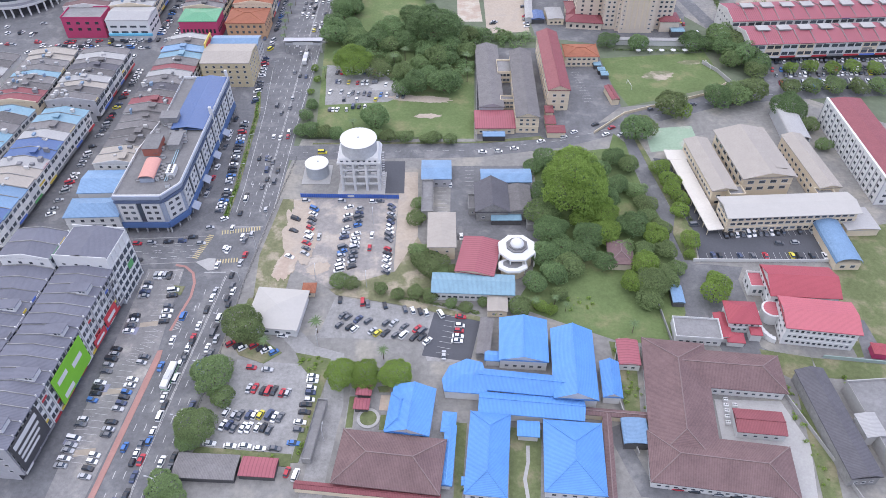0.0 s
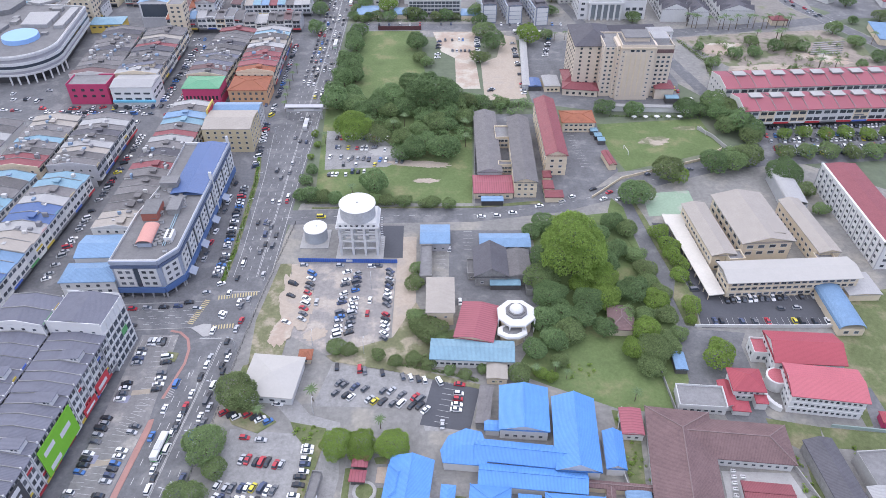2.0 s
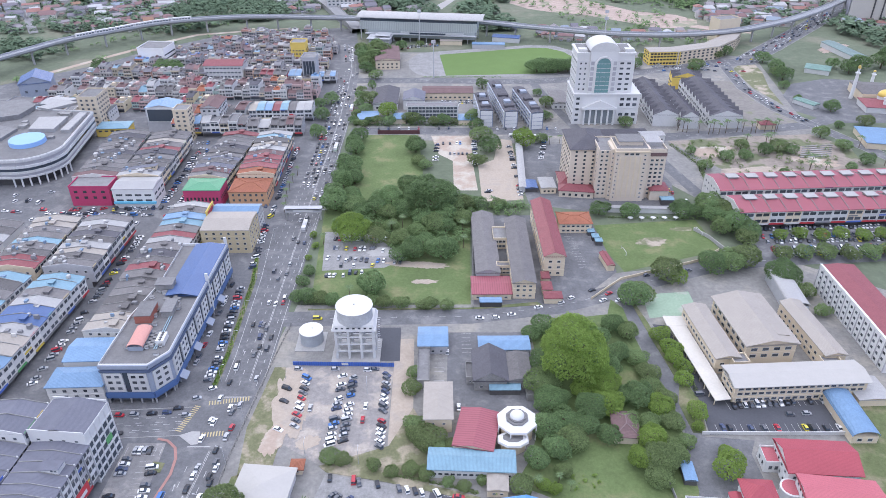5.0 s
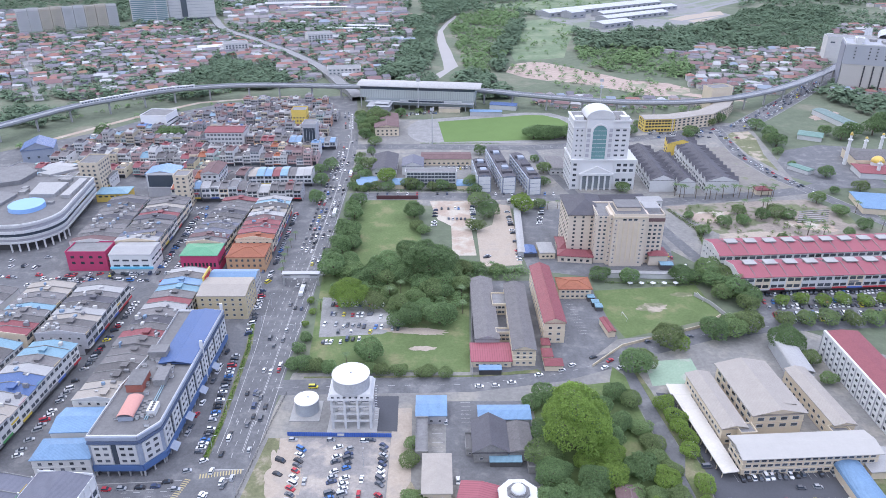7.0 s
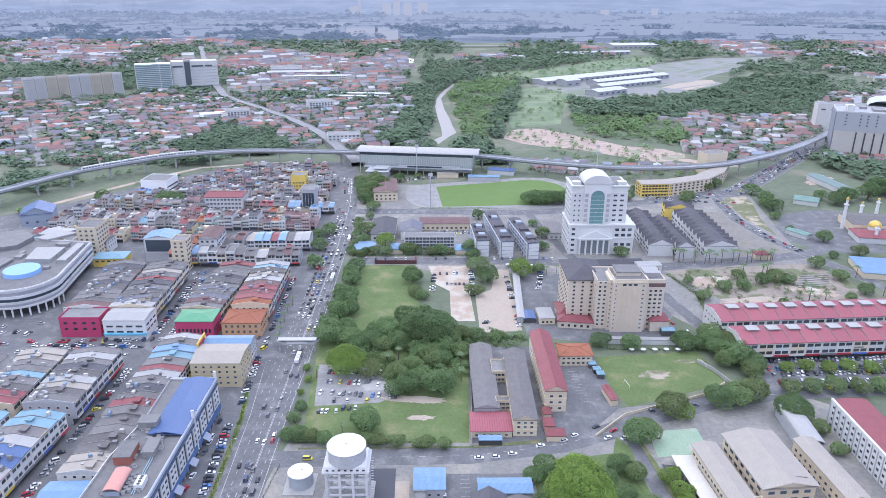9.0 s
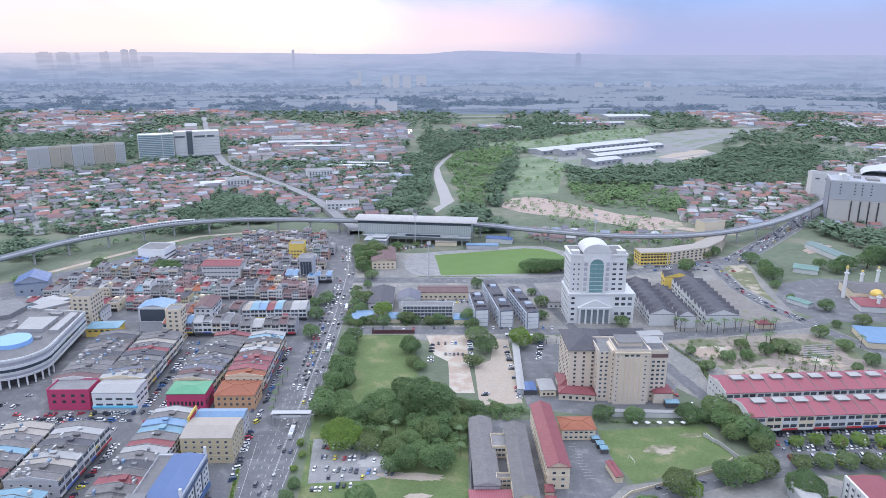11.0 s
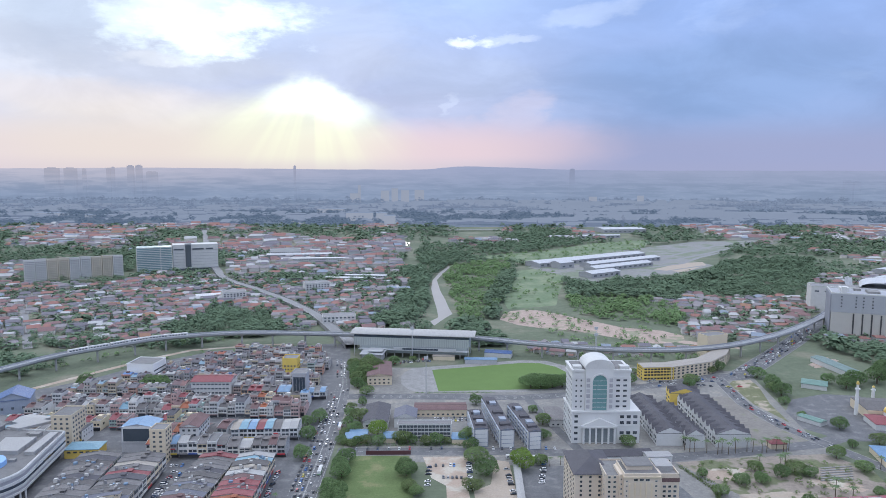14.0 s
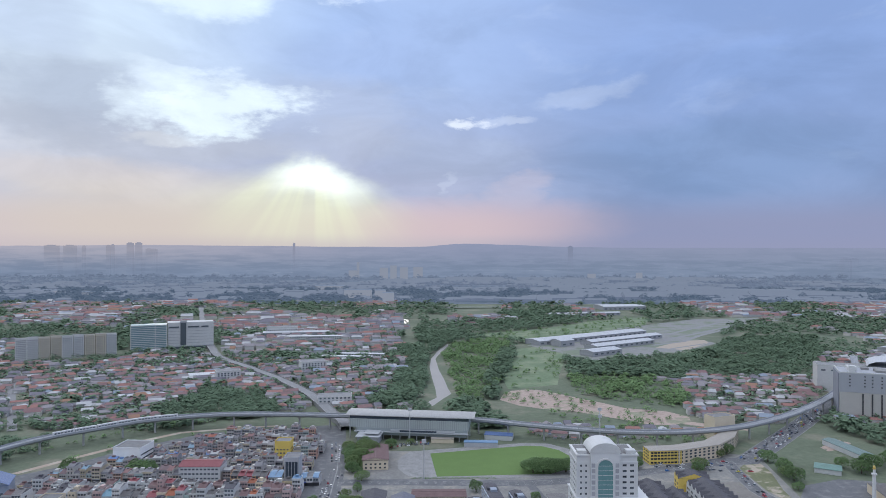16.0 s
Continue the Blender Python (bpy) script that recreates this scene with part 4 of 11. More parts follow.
    if storeys > 4:
        face_windows(root, (-w / 2, -d / 2), (w / 2, -d / 2), zs, 2 if w < 7 else 3, w * (0.36 if w < 7 else 0.24), 2.3, 0.35)
        for z in zs[::2]:
            if r.random() < 0.6:
                part("banner", MB().box(-w * 0.45, -d / 2 - 0.32, z + 2.4, w * r.uniform(-0.1, 0.45), -d / 2 - 0.18, z + 3.3), r.choices(AWNING, (6, 2, 2, 1, 1, 4))[0], root)
        part("fin", MB().box(w / 2 - 0.25, -d / 2 - 0.55, fl, w / 2 + 0.1, -d / 2, h + 0.9), wall, root)
    else:
        face_windows(root, (-w / 2, -d / 2), (w / 2, -d / 2), zs, 2, w * 0.37, 1.9, 0.4, joined=not near)
        if r.random() < 0.55:
            z = fl * r.choice(range(1, storeys)) + fl - 0.75
            part("banner", MB().box(-w * 0.42, -d / 2 - 0.3, z, w * r.uniform(0.1, 0.42), -d / 2 - 0.16, z + 0.9), r.choices(AWNING, (6, 3, 4, 3, 2, 5))[0], root)
    for s, p0, p1 in (("L", (-w / 2, d / 2), (-w / 2, -d / 2)), ("R", (w / 2, -d / 2), (w / 2, d / 2))):
        if s in ends:
            face_windows(root, p0, p1, zs, max(3, int(d / 4.5)), 1.5, 1.4, 1.5)
    return root


def shop_row(x0, y0, x1, y1, d, h, roofs, group, wall=SHOP_WALL, storeys=3, detail=True, vary=0.6, ends="LR", jack=True, rise=None):
    """A terrace whose fronts stand on the line from p0 to p1 and face to its right; one letter of roofs a unit."""
    n = len(roofs)
    dx, dy = x1 - x0, y1 - y0
    L = math.hypot(dx, dy)
    ang = math.degrees(math.atan2(dy, dx))
    nx, ny = dy / L, -dx / L
    for k, c in enumerate(roofs):
        s = (k + 0.5) / n
        hh = h + SHOP_RNG.uniform(-vary, vary)
        e = ("L" if k == 0 and "L" in ends else "") + ("R" if k == n - 1 and "R" in ends else "")
        wl = wall if not isinstance(wall, (list, tuple)) else SHOP_RNG.choice(wall)
        shophouse(x0 + dx * s - nx * d / 2, y0 + dy * s - ny * d / 2, L / n, d, hh, ang, c, wl, group, storeys, e, detail, jack and (k % 4 == 1 if c == "s" else SHOP_RNG.random() < 0.55), rise, y0 < 300)

# ---------------------------------------------------------------- ground, roads, lots
sheet("ground", [(-4900, -400), (4900, -400), (4900, 4950), (-4900, 4950)], 0.0, ROUGH_LAND, "rough green land with scrub and earth")
sheet("pavement_town", [(-520, 40), (-112, 40), (-104, 165), (-95, 240), (-95, 380), (-94, 500), (-93, 600), (-94, 690), (-102, 770), (-113, 866), (-250, 830), (-310, 770), (-340, 720), (-420, 640), (-520, 600)], 0.02, ASPHALT, "grey asphalt between the shop terraces")
sheet("pavement_centre", [(-90, 60), (250, 60), (250, 300), (190, 345), (-72, 300), (-80, 240)], 0.02, YARD, "worn asphalt, dust and grass between the lots")
sheet("pavement_north", [(-66, 522), (120, 505), (178, 400), (290, 385), (300, 560), (330, 740), (250, 760), (-98, 760), (-84, 640), (-66, 560)], 0.03, YARD, "dusty yards and worn grass round the blocks of flats")


def road(name, pts, half, z, material=ASPHALT, lines=(), label="grey asphalt road with white lane lines", kerb=True, dash=3.0, gap=5.0):
    """A road along pts; lines: offsets of broken lane lines."""
    b = MB()
    b.ribbon(pts, -half, half, z)
    ob = tagged(new(name, b.mesh(name, material)), label, kind="structure")
    if kerb:
        k = MB()
        for s in (-1, 1):
            k.ribbon(pts, s * half - 0.15, s * half + 0.15, z + 0.13)
            for e in (-0.15, 0.15):
                side = MB()
                side.ribbon(pts, s * half + e, s * half + e + 0.001, z)
                for f in side.f:
                    a, c, d2, b2 = (side.v[q] for q in f)
                    k.face([a, b2, (b2[0], b2[1], z + 0.13), (a[0], a[1], z + 0.13)])
        part("kerb", k, CONCRETE, ob)
    if lines:
        d = MB()
        for off in lines:
            for (xa, ya), (xb, yb) in zip(pts, pts[1:]):
                L = math.hypot(xb - xa, yb - ya)
                nx, ny = (yb - ya) / L, -(xb - xa) / L
                s = 0.0
                while s < L:
                    e = min(s + dash, L)
                    d.ribbon([(xa + (xb - xa) * s / L + nx * off, ya + (yb - ya) * s / L + ny * off), (xa + (xb - xa) * e / L + nx * off, ya + (yb - ya) * e / L + ny * off)], -0.09, 0.09, z + 0.012)
                    s += dash + gap
        tagged(part("lane_line", d, PAINT_LINE, ob), kind="stuff")
    return ob


# the main avenue: its middle line and half width stretch by stretch
sheet("road_avenue", [(-114, 80), (-88.5, 80), (-88.4, 114), (-83, 172), (-82, 199), (-78.8, 234), (-75.8, 262), (-75.3, 314), (-74, 372), (-73, 463), (-73, 563), (-75, 620), (-78, 690), (-86, 765), (-97, 862), (-112, 862), (-103, 770), (-96, 700), (-93.5, 640), (-93.5, 560), (-95, 470), (-96.5, 390), (-98, 345), (-95, 262), (-96, 240), (-100, 205), (-105, 163), (-111, 106)], 0.05, ASPHALT, "wide grey asphalt avenue with lane lines")
d = MB()
LANES = [[(-104.6, 90), (-101.5, 130), (-98, 170), (-96, 196)], [(-108, 90), (-105, 130), (-101.6, 165), (-99.5, 190)], [(-96, 90), (-94.4, 118), (-91, 160), (-87.8, 196)], [(-92.5, 90), (-91.2, 118), (-87.2, 165), (-85, 196)],
         [(-91, 240), (-90.5, 300), (-90.5, 372), (-89.5, 470), (-89, 560), (-89, 640), (-92, 700)], [(-87.2, 240), (-86.8, 300), (-86.8, 372), (-86, 470), (-86, 560), (-86, 640), (-89, 700)],
         [(-79.6, 240), (-79.2, 300), (-79, 372), (-78.5, 470), (-77.8, 560), (-79, 640), (-82.5, 700), (-92, 780)], [(-94.5, 345), (-93.6, 390), (-92.4, 470), (-91.4, 560)], [(-76.4, 330), (-76, 470), (-75.2, 560)]]
for pts in LANES:
    for (xa, ya), (xb, yb) in zip(pts, pts[1:]):
        L, s = math.hypot(xb - xa, yb - ya), 0.0
        while s < L - 3:
            d.ribbon([(xa + (xb - xa) * q / L, ya + (yb - ya) * q / L) for q in (s, s + 2.8)], -0.1, 0.1, 0.065)
            s += 7.5
for pts in ([(-100.2, 80), (-98.2, 118), (-95.4, 147), (-92.3, 175), (-89.6, 203)], [(-83.2, 243), (-83, 330), (-83, 400), (-82.2, 480), (-82, 560), (-83.4, 640), (-86, 700), (-96, 780)]):
    d.ribbon(pts, -0.35, -0.18, 0.065)
    d.ribbon(pts, 0.18, 0.35, 0.065)
d.ribbon([(-93.8, 243), (-93.6, 262), (-95.6, 325), (-99, 372)], -0.1, 0.1, 0.065)
d.ribbon([(-77, 243), (-76.6, 314), (-75, 372), (-74, 463), (-74, 560)], -0.1, 0.1, 0.065)
# stop lines and arrows at the crossing
for y0, x0, x1 in ((205, -99, -90), (233, -93, -80)):
    d.ribbon([(x0, y0), (x1, y0)], -0.2, 0.2, 0.065)
for x, y in ((-97.5, 150), (-101, 152), (-93.5, 180), (-90, 262), (-86, 262), (-82, 262), (-90, 330), (-86, 330), (-98, 185)):
    d.box(x - 0.1, y - 1.4, 0.06, x + 0.1, y + 0.8, 0.066)
    d.face([(x - 0.45, y + 0.7, 0.066), (x + 0.45, y + 0.7, 0.066), (x, y + 1.9, 0.066)])
tagged(new("lane_marking", d.mesh("lane_marking", PAINT_LINE)), "white broken lane lines on the avenue", "road marking", kind="stuff")
# yellow hatched crossings
d = MB()
for xa, ya, xb, yb in ((-102, 209, -86, 211), (-97, 228, -80, 231), (-104, 213, -100, 228)):
    L = math.hypot(xb - xa, yb - ya)
    n = int(L / 1.1)
    for k in range(n):
        s = k / n
        ux, uy = (xb - xa) / L, (yb - ya) / L
        x, y = xa + (xb - xa) * s, ya + (yb - ya) * s
        d.face([(x, y, 0.066), (x + ux * 0.5, y + uy * 0.5, 0.066), (x + ux * 0.5 - uy * 2.6, y + uy * 0.5 + ux * 2.6, 0.066), (x - uy * 2.6, y + ux * 2.6, 0.066)][::1])
tagged(new("crossing_marking", d.mesh("crossing_marking", PAINT_YELLOW)), "faded yellow pedestrian crossing bars", "road marking", kind="stuff")
# median kerb, red kerb strip and planted verge
b = MB()
b.ribbon([(-100.2, 80), (-98.2, 118), (-95.4, 147), (-92.3, 175), (-90.6, 195)], -0.14, 0.14, 0.25)
tagged(new("median_kerb", b.mesh("median_kerb", CONCRETE)), "low concrete kerb along the middle of the avenue", kind="structure")
sheet("pavement_red", [(-115.5, 80), (-113.2, 80), (-109.8, 106), (-104.6, 160), (-104.8, 164.5), (-106.6, 164), (-111.6, 108)], 0.2, RED_PAVE, "red paved strip beside the avenue", 0.2)
sheet("verge", [(-98.6, 238), (-96.6, 238), (-96.2, 262), (-98, 325), (-102, 350), (-103.6, 345), (-100.6, 320), (-98.6, 262)], 0.2, GRASS, "planted verge between avenue and car park", 0.2)
sheet("lot_shops", [(-126, 80), (-115.5, 80), (-106.6, 165), (-108, 207), (-123, 207)], 0.055, ASPHALT_PALE, "asphalt car park with white bays")
sheet("lot_offices", [(-113.5, 238), (-98.8, 238), (-98.4, 262), (-101, 325), (-111.5, 327)], 0.055, ASPHALT, "asphalt car park beside the office block")
road("road_cross_west", [(-260, 205), (-190, 214), (-140, 217), (-103, 219)], 8.0, 0.045, ASPHALT, (-4, 0, 4))
road("road_cross_mid", [(-78, 288), (-40, 289), (16, 290), (60, 298), (85, 308), (105, 318), (146, 334), (180, 341), (300, 350)], 6.0, 0.06, ASPHALT, (0,), kerb=False)
road("road_east", [(96, 306), (97, 274), (101, 233), (102.5, 212), (97, 180), (92, 168)], 3.8, 0.055, ASPHALT, (), kerb=False)
road("road_access", [(-58, 172), (-50, 163), (-40, 161), (-38.5, 140), (-41, 117), (-42.5, 100)], 3.6, 0.075, CONCRETE_OLD, (), "worn concrete access road", False)
road("road_n2", [(-70, 536), (-20, 536), (60, 535), (98, 532), (120, 512), (150, 517), (178, 523), (229, 531), (302, 548), (322, 560)], 7.0, 0.06, ASPHALT, (0,), kerb=False)
road("road_n3", [(-78, 664), (-20, 664), (84, 660), (130, 668), (200, 690), (262, 712), (312, 722)], 8.0, 0.065, ASPHALT, (-3, 0, 3), kerb=False)
road("road_flats", [(89, 655), (97, 601), (111, 537)], 4.0, 0.07, ASPHALT, (), kerb=False)
road("road_hotel", [(155, 505), (164, 460), (172, 420), (181, 396)], 4.5, 0.07, ASPHALT, (), kerb=False)
road("road_curve", [(290, 722), (286, 690), (281, 640), (289, 583), (307, 537), (330, 480), (380, 420)], 6.0, 0.08, ASPHALT, (0,))
road("road_highway", [(262, 716), (312, 724), (359, 775), (441, 866), (500, 935), (620, 1080), (800, 1250)], 12.0, 0.075, ASPHALT, (-6, -2, 2, 6))
road("road_old_west", [(-240, 412), (-175, 402), (-104, 399)], 9.0, 0.045, ASPHALT, (), kerb=False)
road("street_shops", [(-182, 224), (-170, 262), (-169.5, 330), (-170.5, 388)], 7.5, 0.045, ASPHALT, (), kerb=False)
road("street_row", [(-262, 512), (-190, 513), (-108, 506)], 6.0, 0.05, ASPHALT, (), kerb=False)
road("street_middle", [(-172, 410), (-171, 512)], 8.0, 0.048, ASPHALT, (), kerb=False)
# car parks in the middle
sheet("lot_sandy", [(-69, 252), (-20.5, 252), (-21.5, 205), (-26, 197), (-46, 195.5), (-62, 206)], 0.06, DUSTY, "pale dusty car park")
sheet("sand_strip", [(-20.5, 272), (-12, 272), (-11, 226), (-15, 210), (-20.5, 205)], 0.075, SAND, "strip of pale gravel beside the car park")
sheet("verge_west", [(-74, 252), (-69, 252), (-63, 210), (-64, 190), (-76, 190), (-78, 215)], 0.2, DRY_GRASS, "rough dry grass beside the fence", 0.2)
blob("sand_west", -63.5, 229, 6.6, 22, 4, 0.26, SAND, "bare gravel beside the car park", 44)
blob("sand_west_edge", -66.5, 208, 4.2, 8, -10, 0.27, EARTH, "bare earth beside the fence", 45)
blob("sand_bay", -52, 207, 5, 3.4, 30, 0.1, SAND, "worn sandy patch in the car park", 41)
blob("sand_gate", -60, 226, 4.5, 13, 12, 0.1, SAND, "bare sandy ground beside the fence", 42)
blob("sand_tank", -64, 248, 5, 4, 0, 0.1, SAND, "bare sandy ground beside the hoarding", 43)
sheet("verge_south_lot", [(-46, 195), (-20, 205), (-11, 226), (-2, 205), (-4, 186), (15, 180), (14, 178), (-19, 187), (-43, 192)], 0.2, DRY_GRASS, "dry grass bank with shrubs", 0.2)
sheet("lot_middle", [(-43, 191), (-19, 186.5), (15, 176.5), (9, 158), (-6, 159), (-9, 169), (-48, 170)], 0.09, CONCRETE_OLD, "concrete car park")
sheet("lot_patch", [(-3.5, 182.5), (14.5, 178.5), (10, 158.5), (-8, 161.5)], 0.11, ASPHALT_DARK, "fresh dark asphalt in the car park")
sheet("lot_front", [(-76, 160), (-44, 157), (-46, 118), (-79, 118)], 0.06, CONCRETE_OLD, "worn asphalt car park")
sheet("verge_front", [(-55, 163), (-41.5, 160), (-41.5, 154), (-44, 140), (-47.5, 118), (-50, 118), (-46.5, 150), (-52, 157)], 0.2, GRASS, "grass strip with shrubs", 0.2)
sheet("verge_front_south", [(-82, 124), (-50, 121), (-50, 116.5), (-84, 119)], 0.2, GRASS, "grass strip with young bushes", 0.2)
sheet("verge_shed", [(-78, 190), (-73, 192), (-72, 172), (-60, 163), (-66, 158), (-76, 162), (-80, 168)], 0.2, GRASS, "grass round the trees beside the avenue", 0.2)
sheet("lawn_trees", [(44, 234), (44, 280), (58, 287), (88, 292), (93, 282), (93, 262), (99, 232), (95, 182), (88, 166), (66, 168), (40, 180), (28, 186), (36, 200)], 0.06, LAWN, "green lawn under the trees")
sheet("lawn_park", [(-72, 400), (-66, 310), (-70, 300), (16, 300), (20, 414), (-10, 440), (-16, 528), (-58, 528), (-66, 480)], 0.045, LAWN, "green park lawn")
sheet("lot_park", [(-68, 375), (-40, 372), (-24, 352), (-18, 345), (-30, 335), (-64, 332)], 0.065, CONCRETE_OLD, "worn asphalt in the park used for parking")
blob("sand_park", -12, 338, 17, 3.4, -6, 0.085, SAND, "patch of bare sandy soil in the lawn", 3)
blob("sand_patch", -8, 321, 7, 2.2, 0, 0.085, SAND, "small worn patch in the lawn", 5)
blob("sand_patch_lot", -32, 352, 9, 5, 10, 0.095, CONCRETE, "pale worn concrete in the park", 6)
blob("worn_goal", 124, 362, 9, 5, 10, 0.09, WEEDS, "worn bare patch on the football field", 7)
blob("worn_goal_north", 146, 377, 7, 2.6, 0, 0.09, WEEDS, "worn bare patch on the football field", 8)
sheet("football_field", [(94, 382), (158, 389), (161, 352), (101, 330), (96, 350)], 0.07, LAWN, "worn grass football field")
sheet("school_yard", [(58, 395), (93, 392), (97, 330), (80, 312), (56, 300), (17, 300), (20, 395)], 0.066, ASPHALT, "grey asphalt school yard")
sheet("court", [(105, 308), (130, 311), (130, 291), (104, 288)], 0.09, mat("court_paint", (0.28, 0.38, 0.28), 0.8, 0.15, 0.1, 0.8, second=((0.38, 0.37, 0.33), 0.5, 0.7)), "faded green sports court")
sheet("lot_school", [(110, 229), (166, 233), (167, 211), (108, 210)], 0.08, ASPHALT_DARK, "dark asphalt car park of the school")
sheet("lot_school_west", [(104, 283), (110, 282), (120, 229), (110, 229)], 0.083, ASPHALT_DARK, "strip of parking beside the school")
sheet("lawn_school", [(166, 228), (230, 240), (230, 165), (153, 160), (153, 200), (168, 210)], 0.06, GRASS, "grass beside the red-roofed houses")
sheet("yard_town_hall", [(4, 277), (42, 277), (42, 223), (3, 224)], 0.085, ASPHALT, "asphalt yard round the sheds")
sheet("sand_lot", [(-6, 526), (27, 526), (24, 484), (26, 430), (10, 430), (10, 478), (0, 490)], 0.06, EARTH, "sandy parking ground")
sheet("sand_lot_east", [(46, 520), (56, 516), (55, 416), (28, 414), (28, 470), (40, 480)], 0.07, SAND, "pale gravel parking ground")
sheet("lot_hotel", [(60, 512), (98, 508), (118, 503), (150, 500), (158, 440), (150, 399), (100, 398), (58, 410), (56, 440)], 0.062, ASPHALT, "asphalt yard round the hotel")
sheet("lot_redshops", [(186, 392), (300, 388), (300, 343), (176, 342)], 0.075, ASPHALT, "asphalt car park in front of the shops")
sheet("vacant_land", [(176, 514), (200, 462), (182, 432), (300, 440), (310, 500), (292, 528), (229, 522)], 0.05, mat("weedy_rubble", (0.29, 0.25, 0.215), 0.95, 0.3, 0.05, 0.4, 0.4, second=((0.14, 0.155, 0.09), 0.50, 0.58)), "vacant lot of bare earth, rubble and weeds")
blob("vacant_earth", 205, 494, 16, 10, 20, 0.07, EARTH, "bare earth on the vacant lot", 11)
blob("vacant_earth_east", 272, 476, 18, 7, -20, 0.07, EARTH, "bare sandy track on the vacant lot", 12)
blob("vacant_earth_south", 225, 460, 26, 6, 4, 0.07, SAND, "pale rubble on the vacant lot", 13)
sheet("vacant_verge", [(246, 660), (276, 662), (278, 600), (298, 552), (286, 537), (246, 546)], 0.055, mat("gravel_flat", (0.22, 0.205, 0.188), 0.95, 0.3, 0.06, 0.4, 0.2, second=((0.17, 0.18, 0.115), 0.54, 0.66)), "gravel flat with weeds")
sheet("mosque_yard", [(330, 652), (369, 668), (400, 662), (385, 600), (372, 552), (322, 552), (303, 580), (309, 620)], 0.052, ASPHALT, "asphalt yard of the mosque")
sheet("road_verge_east", [(290, 640), (293, 700), (322, 735), (318, 690), (305, 640), (299, 592)], 0.045, WEEDS, "weedy verge beside the curving road")
sheet("running_track", [(-20, 757), (-27, 743), (-31, 728), (-29, 702), (-21, 684), (-8, 674), (124, 678), (138, 690), (147, 708), (151, 735), (145, 765), (126, 786), (98, 788), (2, 764)], 0.05, CONCRETE_OLD, "worn grey running track")
sheet("stadium_field", [(1, 751), (7, 679), (112, 686), (125, 696), (134, 711), (139, 727), (140, 743), (133, 762), (118, 776), (101, 778)], 0.09, PITCH, "bright green stadium pitch")
sheet("track_apron", [(-19, 751), (-25, 738), (-27, 722), (-25, 703), (-18, 689), (3, 680), (-2, 748)], 0.08, CONCRETE_OLD, "grey apron behind the goal")
sheet("river", [(4, 962), (20, 1011), (31, 1039), (27, 1081), (23, 1152), (16, 1233), (11, 1353), (23, 1441), (43, 1542), (38, 1551), (15, 1441), (3, 1353), (0, 1262), (4, 1162), (9, 1068), (10, 1015), (-3, 985)], 0.12, WATER, "muddy grey-brown river")
sheet("earthworks", [(96, 999), (104, 1035), (118, 1059), (140, 1069), (158, 1066), (184, 1040), (206, 1010), (232, 980), (254, 950), (302, 930), (320, 902), (315, 884), (288, 863), (270, 862), (249, 872), (230, 892), (208, 912), (180, 935), (147, 945), (118, 965)], 0.07, RED_EARTH, "bare reddish earthworks mound")
blob("earthworks_south", 330, 858, 42, 9, -30, 0.075, RED_EARTH, "bare reddish strip of soil", 15)
blob("earthworks_east", 430, 775, 26, 10, 40, 0.075, RED_EARTH, "bare reddish building ground", 16)
sheet("canal_path", [(-376, 690), (-340, 746), (-308, 792), (-276, 830), (-213, 851), (-175, 860), (-176, 865), (-215, 857), (-280, 836), (-314, 797), (-346, 750), (-383, 692)], 0.09, EARTH, "bare earth track beside the railway")
sheet("fields_far", [(235, 1516), (264, 1411), (240, 1300), (216, 1205), (194, 1104), (116, 1072), (115, 1152), (140, 1280), (152, 1360), (180, 1480)], 0.06, FIELD, "open green meadow with scattered bushes")
sheet("fields_north", [(88, 1711), (283, 1830), (479, 2042), (651, 2126), (547, 1832), (215, 1543), (178, 1658)], 0.06, FIELD, "open green field beyond the river")
sheet("industrial_ground", [(207, 1534), (480, 1840), (774, 2080), (1000, 2130), (937, 2050), (740, 1830), (605, 1640), (625, 1563), (487, 1425), (365, 1335), (296, 1330), (250, 1440)], 0.07, DEPOT_YARD, "concrete yard and rough grass round the depot")
for k, pts in enumerate(([(500, 1640), (640, 1800), (800, 1980), (960, 2080)], [(520, 1610), (690, 1780), (860, 1960), (1020, 2060)], [(470, 1530), (560, 1590), (640, 1700), (760, 1830), (900, 1930), (960, 2010)], [(400, 1400), (520, 1500), (600, 1560)])):
    road("road_depot", pts, 6 if k < 3 else 4, 0.12, ROAD_FAR, (), "pale depot tracks and service road", False)
sheet("depot_apron", [(470, 1500), (560, 1600), (620, 1620), (610, 1570), (520, 1460)], 0.1, SAND, "pale gravel apron of the depot")
FAR_ROAD = [(-93, 840), (-102, 870), (-117, 900), (-140, 960), (-166, 1019), (-190, 1062), (-215, 1104), (-240, 1144), (-268, 1183), (-296, 1223), (-325, 1262), (-356, 1300), (-389, 1350), (-410, 1395), (-427, 1440), (-468, 1540), (-509, 1653), (-560, 1800), (-612, 1955), (-680, 2160), (-757, 2390)]
far_road = road("road_flyover", FAR_ROAD, 7.5, 5.0, ROAD_FAR, (-3, 3), "pale flyover road leading out of town", False)
for side in (-7.5, 7.1):
    b = MB()
    b.ribbon(FAR_ROAD, side, side + 0.4, 6.0)
    part("parapet", b, CONCRETE, far_road)
b = MB()
for s in (-7.3, 7.3):
    e = MB()
    e.ribbon(FAR_ROAD, s, s + 0.01, 5.9)
    for f in e.f:
        a, c, d2, b2 = (e.v[q] for q in f)
        b.face([(a[0], a[1], 0), (b2[0], b2[1], 0), b2, a])
